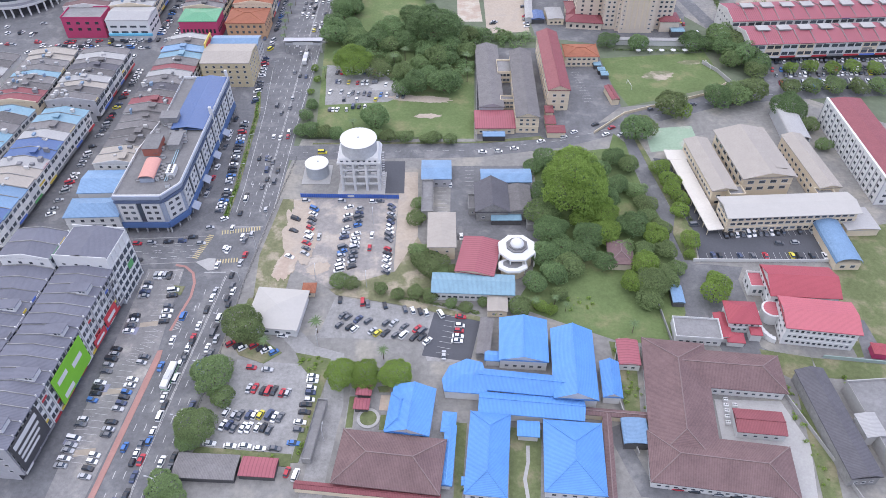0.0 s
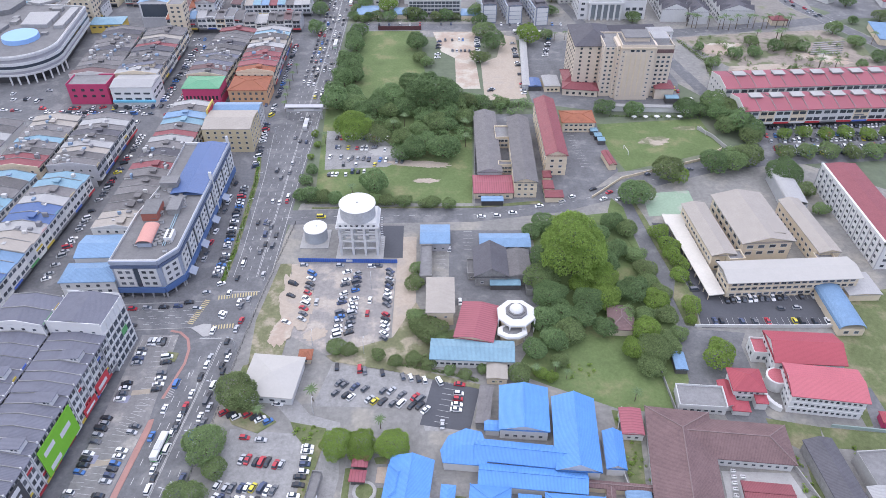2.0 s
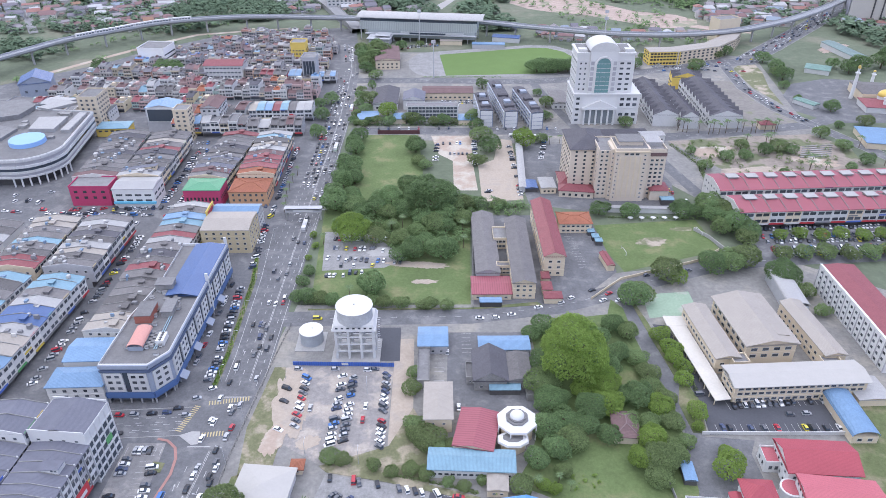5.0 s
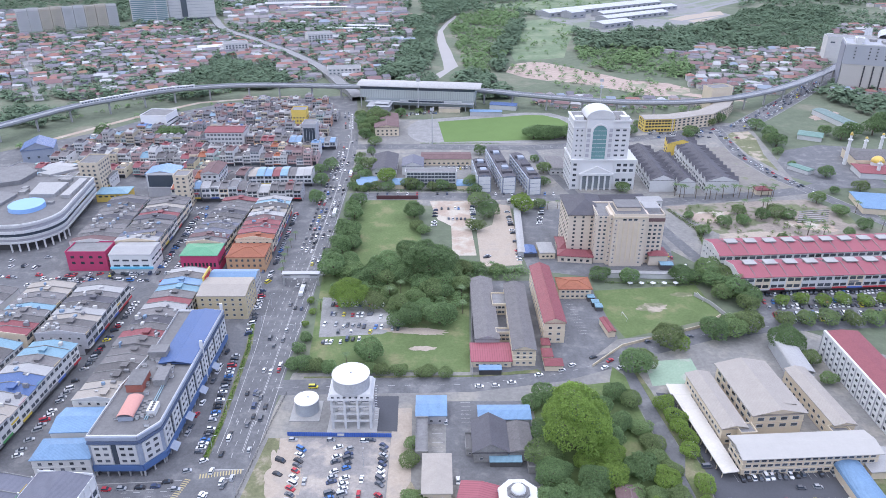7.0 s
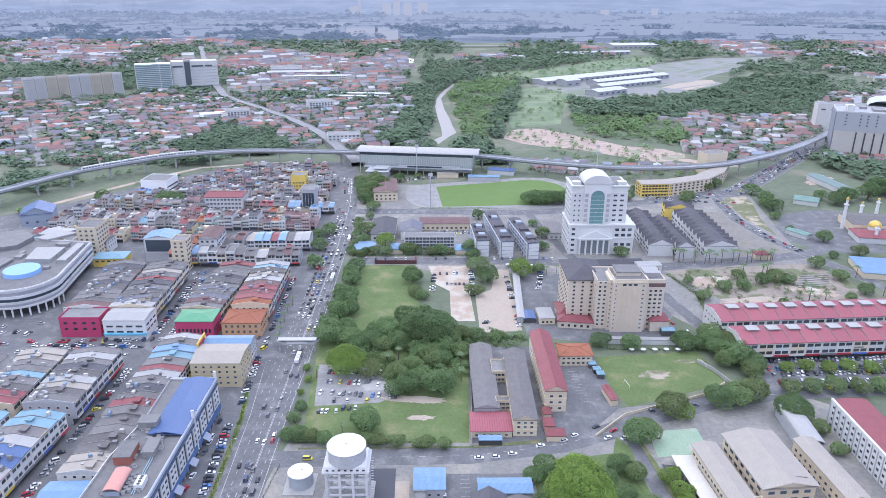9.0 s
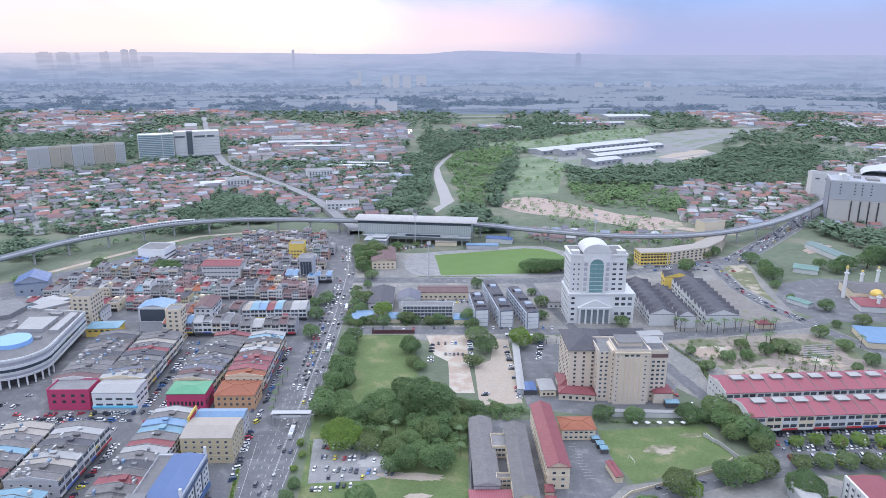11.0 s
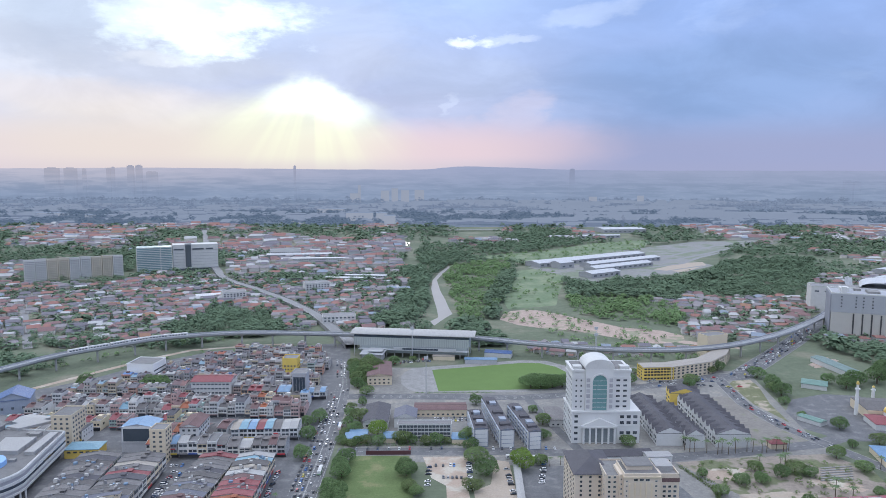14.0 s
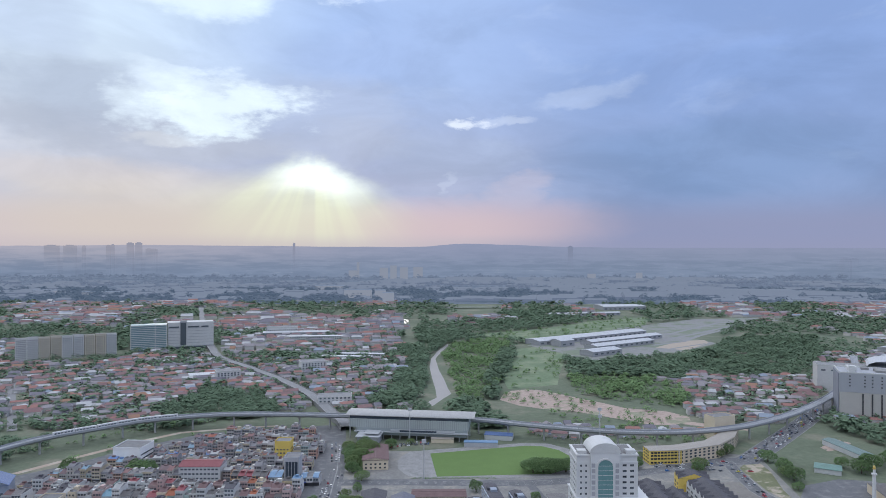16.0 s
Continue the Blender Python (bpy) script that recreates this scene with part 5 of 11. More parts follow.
part("retaining_wall", b, CONCRETE_OLD, far_road)
RIVER = [(4, 975), (20, 1015), (20, 1060), (15, 1162), (8, 1262), (7, 1353), (18, 1441), (40, 1546)]
HIGHWAY = [(312, 724), (359, 775), (441, 866), (500, 935), (620, 1080), (800, 1250)]


def near_line(x, y, pts, gap):
    """Whether a place lies within gap of a line."""
    for (x0, y0), (x1, y1) in zip(pts, pts[1:]):
        dx, dy = x1 - x0, y1 - y0
        t = max(0.0, min(1.0, ((x - x0) * dx + (y - y0) * dy) / (dx * dx + dy * dy)))
        if (x - x0 - t * dx) ** 2 + (y - y0 - t * dy) ** 2 < gap * gap:
            return True
    return False


def inside(x, y, pts):
    """Whether a place lies within an outline."""
    hit = False
    for (x0, y0), (x1, y1) in zip(pts, pts[1:] + pts[:1]):
        if (y0 > y) != (y1 > y) and x < (x1 - x0) * (y - y0) / (y1 - y0) + x0:
            hit = not hit
    return hit


# outlines of the open country beyond the railway
WOOD_WEST_BANK = [(-76, 1473), (-24, 1541), (-2, 1400), (-8, 1262), (-4, 1104), (-14, 990), (-35, 963), (-57, 945), (-90, 981), (-57, 1104), (-32, 1326)]
WOOD_EAST_BANK = [(46, 1542), (180, 1679), (155, 1360), (115, 1152), (102, 1068), (68, 990), (40, 1005), (40, 1104), (28, 1263), (24, 1396)]
WOOD_BEND = [(-35, 1767), (90, 1744), (46, 1570), (8, 1390), (-16, 1540)]
WOOD_BAND = [(248, 1326), (369, 1330), (545, 1425), (701, 1641), (887, 1642), (748, 1362), (600, 1178), (494, 1160), (430, 1200), (385, 1120), (300, 1180), (222, 1150)]
WOOD_RAIL = [(-345, 913), (-271, 880), (-190, 905), (-196, 960), (-225, 1030), (-318, 1100), (-345, 985)]
SCRUB_EAST = [(222, 1160), (300, 1190), (385, 1110), (372, 1040), (330, 950), (263, 985), (207, 1040)]
MEADOW = [(235, 1516), (264, 1411), (216, 1205), (194, 1104), (116, 1072), (115, 1152), (152, 1360)]
MEADOW_NORTH = [(88, 1711), (283, 1830), (479, 2042), (651, 2126), (547, 1832), (215, 1543), (178, 1658)]
DEPOT = [(200, 1530), (480, 1850), (774, 2090), (1010, 2140), (937, 2050), (740, 1820), (625, 1563), (487, 1415), (365, 1335), (290, 1320), (250, 1430)]
MOUND = [(96, 999), (118, 1062), (158, 1070), (254, 950), (325, 905), (315, 880), (270, 858), (147, 945)]
OPEN_LAND = (WOOD_WEST_BANK, WOOD_EAST_BANK, WOOD_BEND, WOOD_BAND, WOOD_RAIL, SCRUB_EAST, MEADOW, MEADOW_NORTH, DEPOT, MOUND)


def kept_clear(x, y, gap=0.0):
    """Places of roads, river, railway and the open country that stay free of houses and garden trees."""
    return near_line(x, y, FAR_ROAD, 13 + gap) or near_line(x, y, RIVER, 12 + gap) or near_line(x, y, HIGHWAY, 16 + gap) or near_line(x, y, TRACK_LINE, 9 + gap) or near_line(x, y, SIDE_ROAD, 7) or near_line(x, y, [(-745, 1318), (-600, 1402)], 22) or near_line(x, y, [(-606, 1432), (-450, 1515)], 34) or (y < 2150 and any(inside(x, y, p) for p in OPEN_LAND))


SIDE_ROAD = [(-470, 842), (-545, 970), (-624, 1104), (-660, 1200)]
road("road_suburb", SIDE_ROAD, 5, 0.08, ROAD_FAR, (), "pale suburban road", False)
TRACK_LINE = [(-640, 420), (-520, 560), (-440, 660), (-412, 710), (-390, 752), (-355, 790), (-306, 832), (-225, 856), (-114, 850), (-40, 843), (55, 827), (100, 808), (147, 790), (190, 777), (238, 772), (285, 777), (333, 793), (380, 821), (428, 857), (480, 905), (540, 968), (640, 1090), (760, 1290)]


sheet("courtyard_grass", [(22.5, 131), (33.2, 130), (30.2, 104), (20.4, 104)], 0.1, GRASS, "grass court between the blue-roofed halls")
sheet("court_path", [(27.4, 124), (28.6, 124), (28.2, 118), (26.6, 112), (27.2, 104), (26.0, 104), (25.4, 112), (27.0, 118)], 0.12, CONCRETE, "winding concrete path in the court")
sheet("side_court_grass", [(4.4, 133), (8.0, 132.6), (5.6, 105), (3.0, 105)], 0.1, GRASS, "planted strip between the halls")
sheet("east_court_grass", [(62.5, 168), (72, 166), (68, 136), (63, 137)], 0.1, GRASS, "grass strip beside the tiled wing")
sheet("drain_grass", [(118, 164), (136, 160), (124, 100), (118, 100), (126, 150), (118, 156)], 0.1, GRASS, "grass along the drain")
sheet("works_grass", [(136, 160), (200, 152), (200, 146), (136, 151)], 0.1, GRASS, "grass behind the works")
sheet("yard_south", [(95, 142), (118, 141), (122, 124), (116, 100), (109, 104), (113, 123), (93, 124)], 0.1, CONCRETE, "concrete yard inside the tiled wings")
sheet("drive_south", [(66, 112), (112, 104), (112, 99), (62, 106), (55, 130), (60, 132)], 0.1, ASPHALT, "asphalt drive in front of the tiled wing")
sheet("lawn_gate", [(-20, 128.5), (-17, 128), (0, 126), (1, 129), (-3, 146), (-8, 146), (-19.5, 145)], 0.07, CONCRETE_OLD, "paving beside the blue-roofed hall")
# parking bay lines
d = MB()


def bays(x0, y0, x1, y1, n, depth):
    L = math.hypot(x1 - x0, y1 - y0)
    nx, ny = (y1 - y0) / L * depth, -(x1 - x0) / L * depth
    for k in range(n + 1):
        x, y = x0 + (x1 - x0) * k / n, y0 + (y1 - y0) * k / n
        d.ribbon([(x, y), (x + nx, y + ny)], -0.06, 0.06, 0.125)


bays(-112.5, 158, -107, 173, 6, -4.8)
bays(-109, 168, -110.5, 206, 14, -4.8)
bays(-118, 118, -112, 165, 18, -4.8)
bays(-126, 120, -124, 160, 15, 4.8)
bays(-122, 205, -108.5, 205, 6, 4.6)
bays(121, 229, 164, 232, 17, 4.8)
bays(112, 216, 164, 216, 20, 4.8)
bays(108.5, 281, 120, 232, 18, -4.8)
bays(6, 180, 2, 162, 7, 4.8)
bays(62, 385, 68, 330, 20, 4.8)
bays(78, 380, 82, 335, 16, 4.8)
bays(2, 275, 2, 240, 12, 4.5)
bays(15, 276, 15, 262, 5, 4.5)
tagged(new("bay_marking", d.mesh("bay_marking", PAINT_LINE)), "white parking bay lines", "road marking", kind="stuff")

# red kerbed islands of the shop car park, pale traffic island at the crossing, verges of the school lane
b = MB()
b.ribbon([(-112, 209.2), (-107.7, 208.2), (-103.6, 204.5), (-101.6, 199), (-101.2, 191.4), (-104.6, 173.7)], -0.55, 0.55, 0.2)
tagged(new("pavement_island", b.mesh("pavement_island", RED_PAVE)), "red paved kerb strip round the car park", kind="structure")
for name, pts, material, label in (("island_grass", [(-109.6, 197.6), (-105.0, 196.8), (-105.4, 192.2), (-109.4, 192.4)], GRASS, "small grass island with a pale kerb in the car park"),
                                   ("island_traffic", [(-104.3, 210.9), (-99.5, 213.2), (-96.2, 213.0), (-95.2, 206.4), (-97.8, 205.8), (-101, 208.4)], CONCRETE, "pale concrete traffic island at the crossing"),
                                   ("verge_lane_east", [(100.8, 228), (101.8, 211.5), (107.2, 211), (110.4, 229), (106.2, 250), (102.2, 284), (99.6, 300), (97.8, 300), (100.6, 272), (104.6, 240)], GRASS, "planted verge between lane and school"),
                                   ("verge_lane_west", [(88, 304), (92.6, 296), (93.0, 272), (95.2, 245), (98.2, 225), (97.6, 212), (92, 184), (88.6, 172), (84, 172), (90, 200), (94, 222), (91, 262), (84, 292)], LAWN, "grass strip beside the lane"),
                                   ("verge_street", [(-66, 296.6), (16, 297.2), (50, 302), (52, 299.4), (20, 296), (-66, 295.4)], GRASS, "grass strip along the street")):
    sheet(name, pts, 0.2, material, label, 0.2)
PALE_BAY = mat("sandy_bay_paint", (0.36, 0.31, 0.25), 0.9, 0.15, 0.3, 1.5)
for x, y, a in ((-113.8, 177, 8), (-117.6, 146, 8), (-118.6, 122, 8)):
    c, q = math.cos(radians(a)), math.sin(radians(a))
    sheet("lot_crossing", [(x + c * u - q * v, y + q * u + c * v) for u, v in ((-3.4, -1.2), (3.4, -1.2), (3.4, 1.2), (-3.4, 1.2))], 0.115, PALE_BAY, "faded sandy coloured crossing in the car park")
d = MB()
for k in range(9):
    y = 157 + k * 0.9
    d.ribbon([(-104.2 + k * 0.12, y + 17), (-101.6 + k * 0.16, y + 18)], -0.09, 0.09, 0.066)
for y0, x0 in ((212.6, -130), (216.4, -128), (220.4, -126)):
    for k in range(5):
        d.ribbon([(x0 + 5.2 * k, y0 + 0.25 * k), (x0 + 5.2 * k + 2.6, y0 + 0.25 * k + 0.12)], -0.09, 0.09, 0.066)
tagged(new("junction_marking", d.mesh("junction_marking", PAINT_LINE)), "white lane lines before the crossing", "road marking", kind="stuff")
LILAC = mat("lilac_bay_paint", (0.25, 0.26, 0.33), 0.85, 0.15, 0.3, 1.5)
for x, y in ((-121.6, 147.6), (-124.8, 126.6), (-119.4, 173.8)):
    sheet("lot_bay", [(x - 2.4, y - 1.6), (x + 2.2, y - 2.0), (x + 2.6, y + 1.5), (x - 2.0, y + 1.9)], 0.118, LILAC, "parking bay painted pale lilac")

# ---------------------------------------------------------------- town west of the avenue
# five-storey terrace in the foreground, two rows back to back
shop_row(-132.6, 112, -125.6, 188, 20, 19, "ssssssssssssssss", "foreground terrace", [WHITE_CLEAN, WHITE_CLEAN, WHITE, GREY_WALL], 5, True, 0.55, "L", True, 1.3)
shop_row(-153.6, 114, -147.6, 188, 20, 19.2, "sssssssssssss", "foreground terrace", [WHITE_CLEAN, WHITE], 6, True, 0.55, "L", True, 1.3)
shop_row(-147.6, 188.3, -146.3, 204, 20, 24.0, "ss", "foreground terrace", WHITE_CLEAN, 6, True, 0.1, "LR", False, 1.6)


def corner_block():
    root = thing("corner_shop_block", pose(-135.6, 197.2, 0, 0, 0, -5.3), "white five-storey corner block with a slate roof and glass front", "building", "foreground terrace")
    b = MB().box(-10.5, -8.6, 0, 10.5, 8.6, 24.2)
    part("wall", b, WHITE_CLEAN, root)
    part("roof", ridge_roof(16.6, 20.4, 1.7, lap=0.1), ROOFS["s"], root, m=pose(0, 0, 24.25, 0, 0, 90))
    for y in (-8.45, 8.45):
        part("parapet", MB().box(-10.5, y - 0.15, 24.2, 10.5, y + 0.15, 25.4), WHITE_CLEAN, root)
    for z in (4, 7.8, 11.6, 15.4, 19.2):
        part("facade_rail", MB().box(10.5, -8.4, z, 10.75, 8.4, z + 0.35), WHITE_CLEAN, root)
    for y in (-8.4, -5.0, -1.7, 1.7, 5.0, 8.4):
        part("facade_post", MB().box(10.5, y - 0.2, 0, 10.8, y + 0.2, 24.2), WHITE_CLEAN, root)
    face_windows(root, (10.5, -8.6), (10.5, 8.6), (1, 4.8, 8.6, 12.4, 16.2), 5, 2.8, 2.6, 0.3, NAVY_GLASS)
    face_windows(root, (-10.5, -8.6), (10.5, -8.6), (20.4,), 4, 1.4, 1.0)
    s = MB().box(10.82, 1.0, 9.6, 10.95, 5.0, 12.4)
    part("signboard", s, AWNING[4], root, "green sign with unreadable lettering")


corner_block()


def facade_sign(x0, y0, x1, y1, z0, z1, material, label, bars=(), off=0.9):
    """A large sign hung on a front, with plain bars for its lettering."""
    dx, dy = x1 - x0, y1 - y0
    L = math.hypot(dx, dy)
    root = thing("facade_sign", pose(x0 + dy / L * off, y0 - dx / L * off, z0, 0, 0, math.degrees(math.atan2(dy, dx))), label, "sign")
    part("panel", MB().box(0, -0.1, 0, L, 0.12, z1 - z0), material, root)
    for a, c, e, f in bars:
        part("letter_bar", MB().box(a * L, -0.2, c, e * L, -0.11, f), WHITE_CLEAN, root)


GREEN_SIGN = mat("lime_green_cladding", (0.20, 0.50, 0.045), 0.6, 0.1)
facade_sign(-130.2, 137.5, -128.4, 157.5, 4.5, 17.5, GREEN_SIGN, "lime green cladding with a shop sign on the front", [(.55, 6, .85, 8.2), (.1, 1, .4, 3), (.1, 8, .4, 10)])
facade_sign(-132.6, 112.5, -131.2, 128, 5, 18, DARK_METAL, "black signboard with pale lettering over the shops", [(.08, 10, .9, 12), (.1, 7.4, .86, 8.6), (.1, 5.2, .8, 6.2), (.1, 3, .7, 4)])
facade_sign(-128.0, 162, -127.2, 170.5, 4, 7.5, AWNING[0], "red shop sign over the arcade", [(.1, 1, .8, 2)])
facade_sign(-127.4, 172, -126.5, 181, 4, 9, AWNING[0], "red and white shop banner on the front", [(.15, 1.4, .8, 3)])


SLATE_BAND = mat("slate_cladding", (0.095, 0.125, 0.20), 0.5, 0.1)


def office_block():
    """The blue and white corner office building with a long blue-roofed wing."""
    pts = [(-139, 229.5), (-119, 229.5), (-112.8, 238), (-111.2, 326), (-134, 326), (-134, 290), (-138.5, 262)]
    root = thing("office_block", pose(0, 0, 0), "blue and white office block with a rounded corner and flat roof", "office building")
    b = MB().prism(pts, 3.6, 20)
    part("wall", b, BLUE_GREY, root)
    # dark colour here stands in for shade behind the arcade columns
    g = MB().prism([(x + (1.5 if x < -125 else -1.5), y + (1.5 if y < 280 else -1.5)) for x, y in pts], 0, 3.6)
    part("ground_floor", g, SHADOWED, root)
    for k in range(len(pts) - 3):
        (x0, y0), (x1, y1) = pts[k], pts[k + 1]
        dx, dy = x1 - x0, y1 - y0
        L = math.hypot(dx, dy)
        nx, ny = dy / L, -dx / L
        ang = math.atan2(dy, dx)
        for z0, z1, band in ((3.4, 6.2, BLUE_BAND), (17.2, 18.4, SLATE_BAND), (19.3, 20.9, BLUE_GREY)):
            part("facade_band", MB().box(-0.1, -0.62, z0, L + 0.1, 0.0, z1), band, root, m=pose(x0, y0, 0, 0, 0, math.degrees(ang)))
        n = max(1, round(L / 9.5))
        for i in range(n):
            a, c = L * (i + 0.12) / n, L * (i + 0.88) / n
            part("facade_panel", MB().box(a, -0.5, 7.0, c, 0.05, 16.6), WHITE, root, m=pose(x0, y0, 0, 0, 0, math.degrees(ang)))
            q0 = (x0 + dx / L * a + nx * 0.5, y0 + dy / L * a + ny * 0.5)
            q1 = (x0 + dx / L * c + nx * 0.5, y0 + dy / L * c + ny * 0.5)
            face_windows(root, q0, q1, (8.0, 11.2, 14.2), 2, 2.1, 1.6, 0.5)
            if i < n - 1:
                part("glass_strip", MB().box(c + 0.2, -0.15, 6.6, L * (i + 1.12) / n - 0.2, 0.05, 17.4), NAVY_GLASS, root, m=pose(x0, y0, 0, 0, 0, math.degrees(ang)))
        for i in range(int(L / 4.5) + 1):
            part("arcade_column", MB().box(i * 4.5, 0.2, 0, i * 4.5 + 0.6, 0.8, 3.5), CONCRETE, root, m=pose(x0, y0, 0, 0, 0, math.degrees(ang)))
    rb = MB()
    flat_roof(rb, pts, 20, 1.1, 0.5)
    part("roof", rb, (WHITE, ROOFS["q"]), root)
    part("blue_roof", ridge_roof(47, 15.5, 1.2, lap=0.0), ROOFS["d"], root, "deep blue metal roof", m=pose(-119.6, 301.6, 21.3, 0, 0, 89))
    for y in (243, 262, 281, 300):
        part("canopy", slab_x([(0.0, 5.6), (0.0, 5.3), (3.2, 3.4), (3.2, 3.6)], -2.6, 2.6), BLUE_GREY, root, "sloping louvred canopy over the entrance", m=pose(-112.6 + (y - 238) * 0.018, y, 0, 0, 0, -90) @ pose(0, 0, 0))
    f = MB()
    for y in (291, 325.5):
        f.box(-112.3, y - 0.4, 3.6, -111.0, y + 0.6, 25)
    part("fin", f, WHITE_CLEAN, root)


office_block()


def roof_unit(x, y, z, w, d, h, material, label, name="plant_room", rise=0.0):
    root = thing(name, pose(x, y, z, 0, 0, 2), label, "roof plant")
    part("body", MB().box(-w / 2, -d / 2, 0, w / 2, d / 2, h), material, root)
    if rise:
        part("roof", arc_roof(d, w, rise), mat("salmon_sheet", (0.55, 0.28, 0.24), 0.7, 0.1), root, m=pose(0, 0, h, 0, 0, 90))
    else:
        part("roof", MB().box(-w / 2 - 0.3, -d / 2 - 0.3, h, w / 2 + 0.3, d / 2 + 0.3, h + 0.2), ROOFS["q"], root)


roof_unit(-127.5, 246, 20.1, 6, 13, 2, BLUE_GREY, "long plant room with a salmon barrel roof", rise=1.6)
roof_unit(-131, 264, 20.1, 7, 11, 4, mat("rust_red_sheet", (0.36, 0.13, 0.10), 0.7, 0.15), "rust red plant room on the flat roof")
roof_unit(-122, 268, 20.1, 5, 10, 3, CONCRETE_OLD, "grey concrete plant room on the flat roof")
roof_unit(-129.5, 286, 20.1, 8, 6, 4, CONCRETE_OLD, "stained concrete lift housing on the roof")
for k in range(26):
    r = random.Random(k)
    x, y = r.uniform(-136, -117), r.uniform(236, 285)
    roof_unit(x, y, 20.1, r.uniform(1.0, 2.0), r.uniform(1.0, 2.0), r.uniform(0.9, 1.6), WHITE_CLEAN, "small white air conditioning unit on the roof", "air_conditioner")
for k in range(10):
    roof_unit(-123.2 + (k % 2) * 1.7, 241 + k * 1.25, 20.1, 1.2, 0.9, 1.1, WHITE_CLEAN, "small white air conditioning unit on the roof", "air_conditioner")
root = thing("cooling_tower", pose(-118.2, 246, 20.1, 0, 0, 2), "white cooling unit with four dark fans on the roof", "roof plant")
part("body", MB().box(-1.7, -3.2, 0, 1.7, 3.2, 2.6), WHITE_CLEAN, root)
for y in (-2.3, -0.8, 0.8, 2.3):
    part("fan", MB().cyl(0, y, 2.6, 2.75, 0.65, 0.65, 12), DARK_METAL, root)
root = thing("roof_pipes", pose(-120.6, 262, 20.1, 0, 0, 2), "pale blue pipe run across the flat roof", "pipes")
for x in (0, 0.9):
    part("pipe", MB().box(x - 0.15, -22, 0.3, x + 0.15, 16, 0.6), mat("pale_blue_pipe", (0.30, 0.42, 0.48), 0.6, 0.1), root)
part("support", MB().box(-0.3, -0.2, 0, 1.2, 0.2, 0.3), CONCRETE_OLD, root)

# row behind the office block and its blue-roofed corner shops
GROUP_C = "terrace behind the office block"
shop_row(-138.5, 262, -136.5, 388, 23, 12.5, "ccgggggrgkgwrgtbgw", GROUP_C, SHOP_WALL, 4, True, 0.7)
house("corner_shop", -151, 234, 23, 12, 10.5, 2, WHITE, "b", "white corner shop with blue metal roof and arched arcade", "shop", 2.4, "hip", "x", (4.6, 7.6), {"S": 5, "E": 3}, (1.8, 1.6), "SE", 0.5)
house("corner_shop", -151, 251, 22, 16, 11.5, 2, WHITE, "b", "white shop with a faded blue metal roof", "shop", 1.8, "gable", "x", (4.6, 7.6), {"E": 3}, (1.8, 1.6), "E", 0.3)
house("tan_block", -120, 362, 27, 22, 14.5, 0, TAN, "c", "tan four-storey block with a cream roof", "building", 1.6, "gable", "x", (2, 5.4, 8.8, 11.8), {"S": 6, "E": 5}, (1.5, 1.4), "SE", 0.2)
house("white_block", -120, 380, 27, 12, 13, 0, SHOP_WALL, "b", "grey-white block with a blue and white metal roof", "building", 1.6, "gable", "x", (2, 5.4, 8.8), {"E": 3}, (1.5, 1.4), "E", 0.2)
root = thing("yellow_sign", pose(-134.2, 374, 0), "tall yellow sign panel on posts above a roof", "sign")
for y in (-6, 6):
    part("post", MB().box(-0.2, y - 0.2, 0, 0.2, y + 0.2, 13), METAL, root)
part("panel", MB().box(-0.3, -7, 13, 0.3, 7, 18), YELLOW, root)
part("letter_bar", MB().box(0.31, -5, 14.2, 0.4, 5, 16.6), AWNING[0], root)
# two rows west of the side street
GROUP_B = "terraces along the side street"
shop_row(-186, 216, -180, 308, 22, 13, "ddbbccwddwgtt", GROUP_B, [WHITE, SHOP_WALL], 3)
shop_row(-179.5, 316, -178.5, 370, 26, 13, "ggcwgkgwg", GROUP_B, [SHOP_WALL, GREY_WALL], 3)
shop_row(-217, 216, -207, 308, 22, 13, "wgggkbgtttggt", GROUP_B, [WHITE, SHOP_WALL], 3, True)
shop_row(-208.5, 314, -208.5, 370, 25, 13, "rrggtggcc", GROUP_B, [SHOP_WALL, CREAM], 3)
shop_row(-250, 210, -238, 300, 20, 12, "ggwgrbggwg", GROUP_B, [WHITE, SHOP_WALL], 3, False, 0.6, "", False)
shop_row(-240, 312, -240, 366, 22, 12, "grggwgg", GROUP_B, [WHITE, SHOP_WALL], 3, False, 0.6, "", False)
# blocks north of the cross street
GROUP_N = "terraces north of the cross street"
house("pink_shop", -221, 417, 25, 15, 13, 0, PINK, "q", "magenta clad shop block with a grey flat roof", "shop", 0, "flat", "x", (5, 9), {"S": 4, "E": 3}, (2.2, 1.6), "SE")
house("white_shop", -192, 415, 26, 18, 13, 0, WHITE_CLEAN, "w", "white shop block with a pale roof and blue shop band", "shop", 1.4, "gable", "x", (5, 8.6), {"S": 4, "E": 3}, (4.0, 1.2), "SE", 0.2)
house("green_shop", -149, 414, 23, 17, 12.5, 0, PINK, "n", "magenta shop block with a bright green roof", "shop", 1.6, "hip", "x", (5,), {"S": 9, "E": 6}, (1.2, 2.6), "SE", 0.4)
house("orange_shop", -121, 418, 24, 20, 10, 0, ORANGE, "o", "orange corner shop with a terracotta roof", "shop", 2.0, "hip", "x", (3.6, 7.2), {"S": 6, "E": 5}, (1.4, 1.5), "SE", 0.4)
root = thing("shop_awning", pose(-192, 406.05, 3.6), "light blue shop canopy along the front", "awning")
part("canopy", MB().box(-13, -1.2, 0, 13.6, 0, 1.3), mat("cyan_sheet", (0.16, 0.48, 0.66), 0.6, 0.1), root)
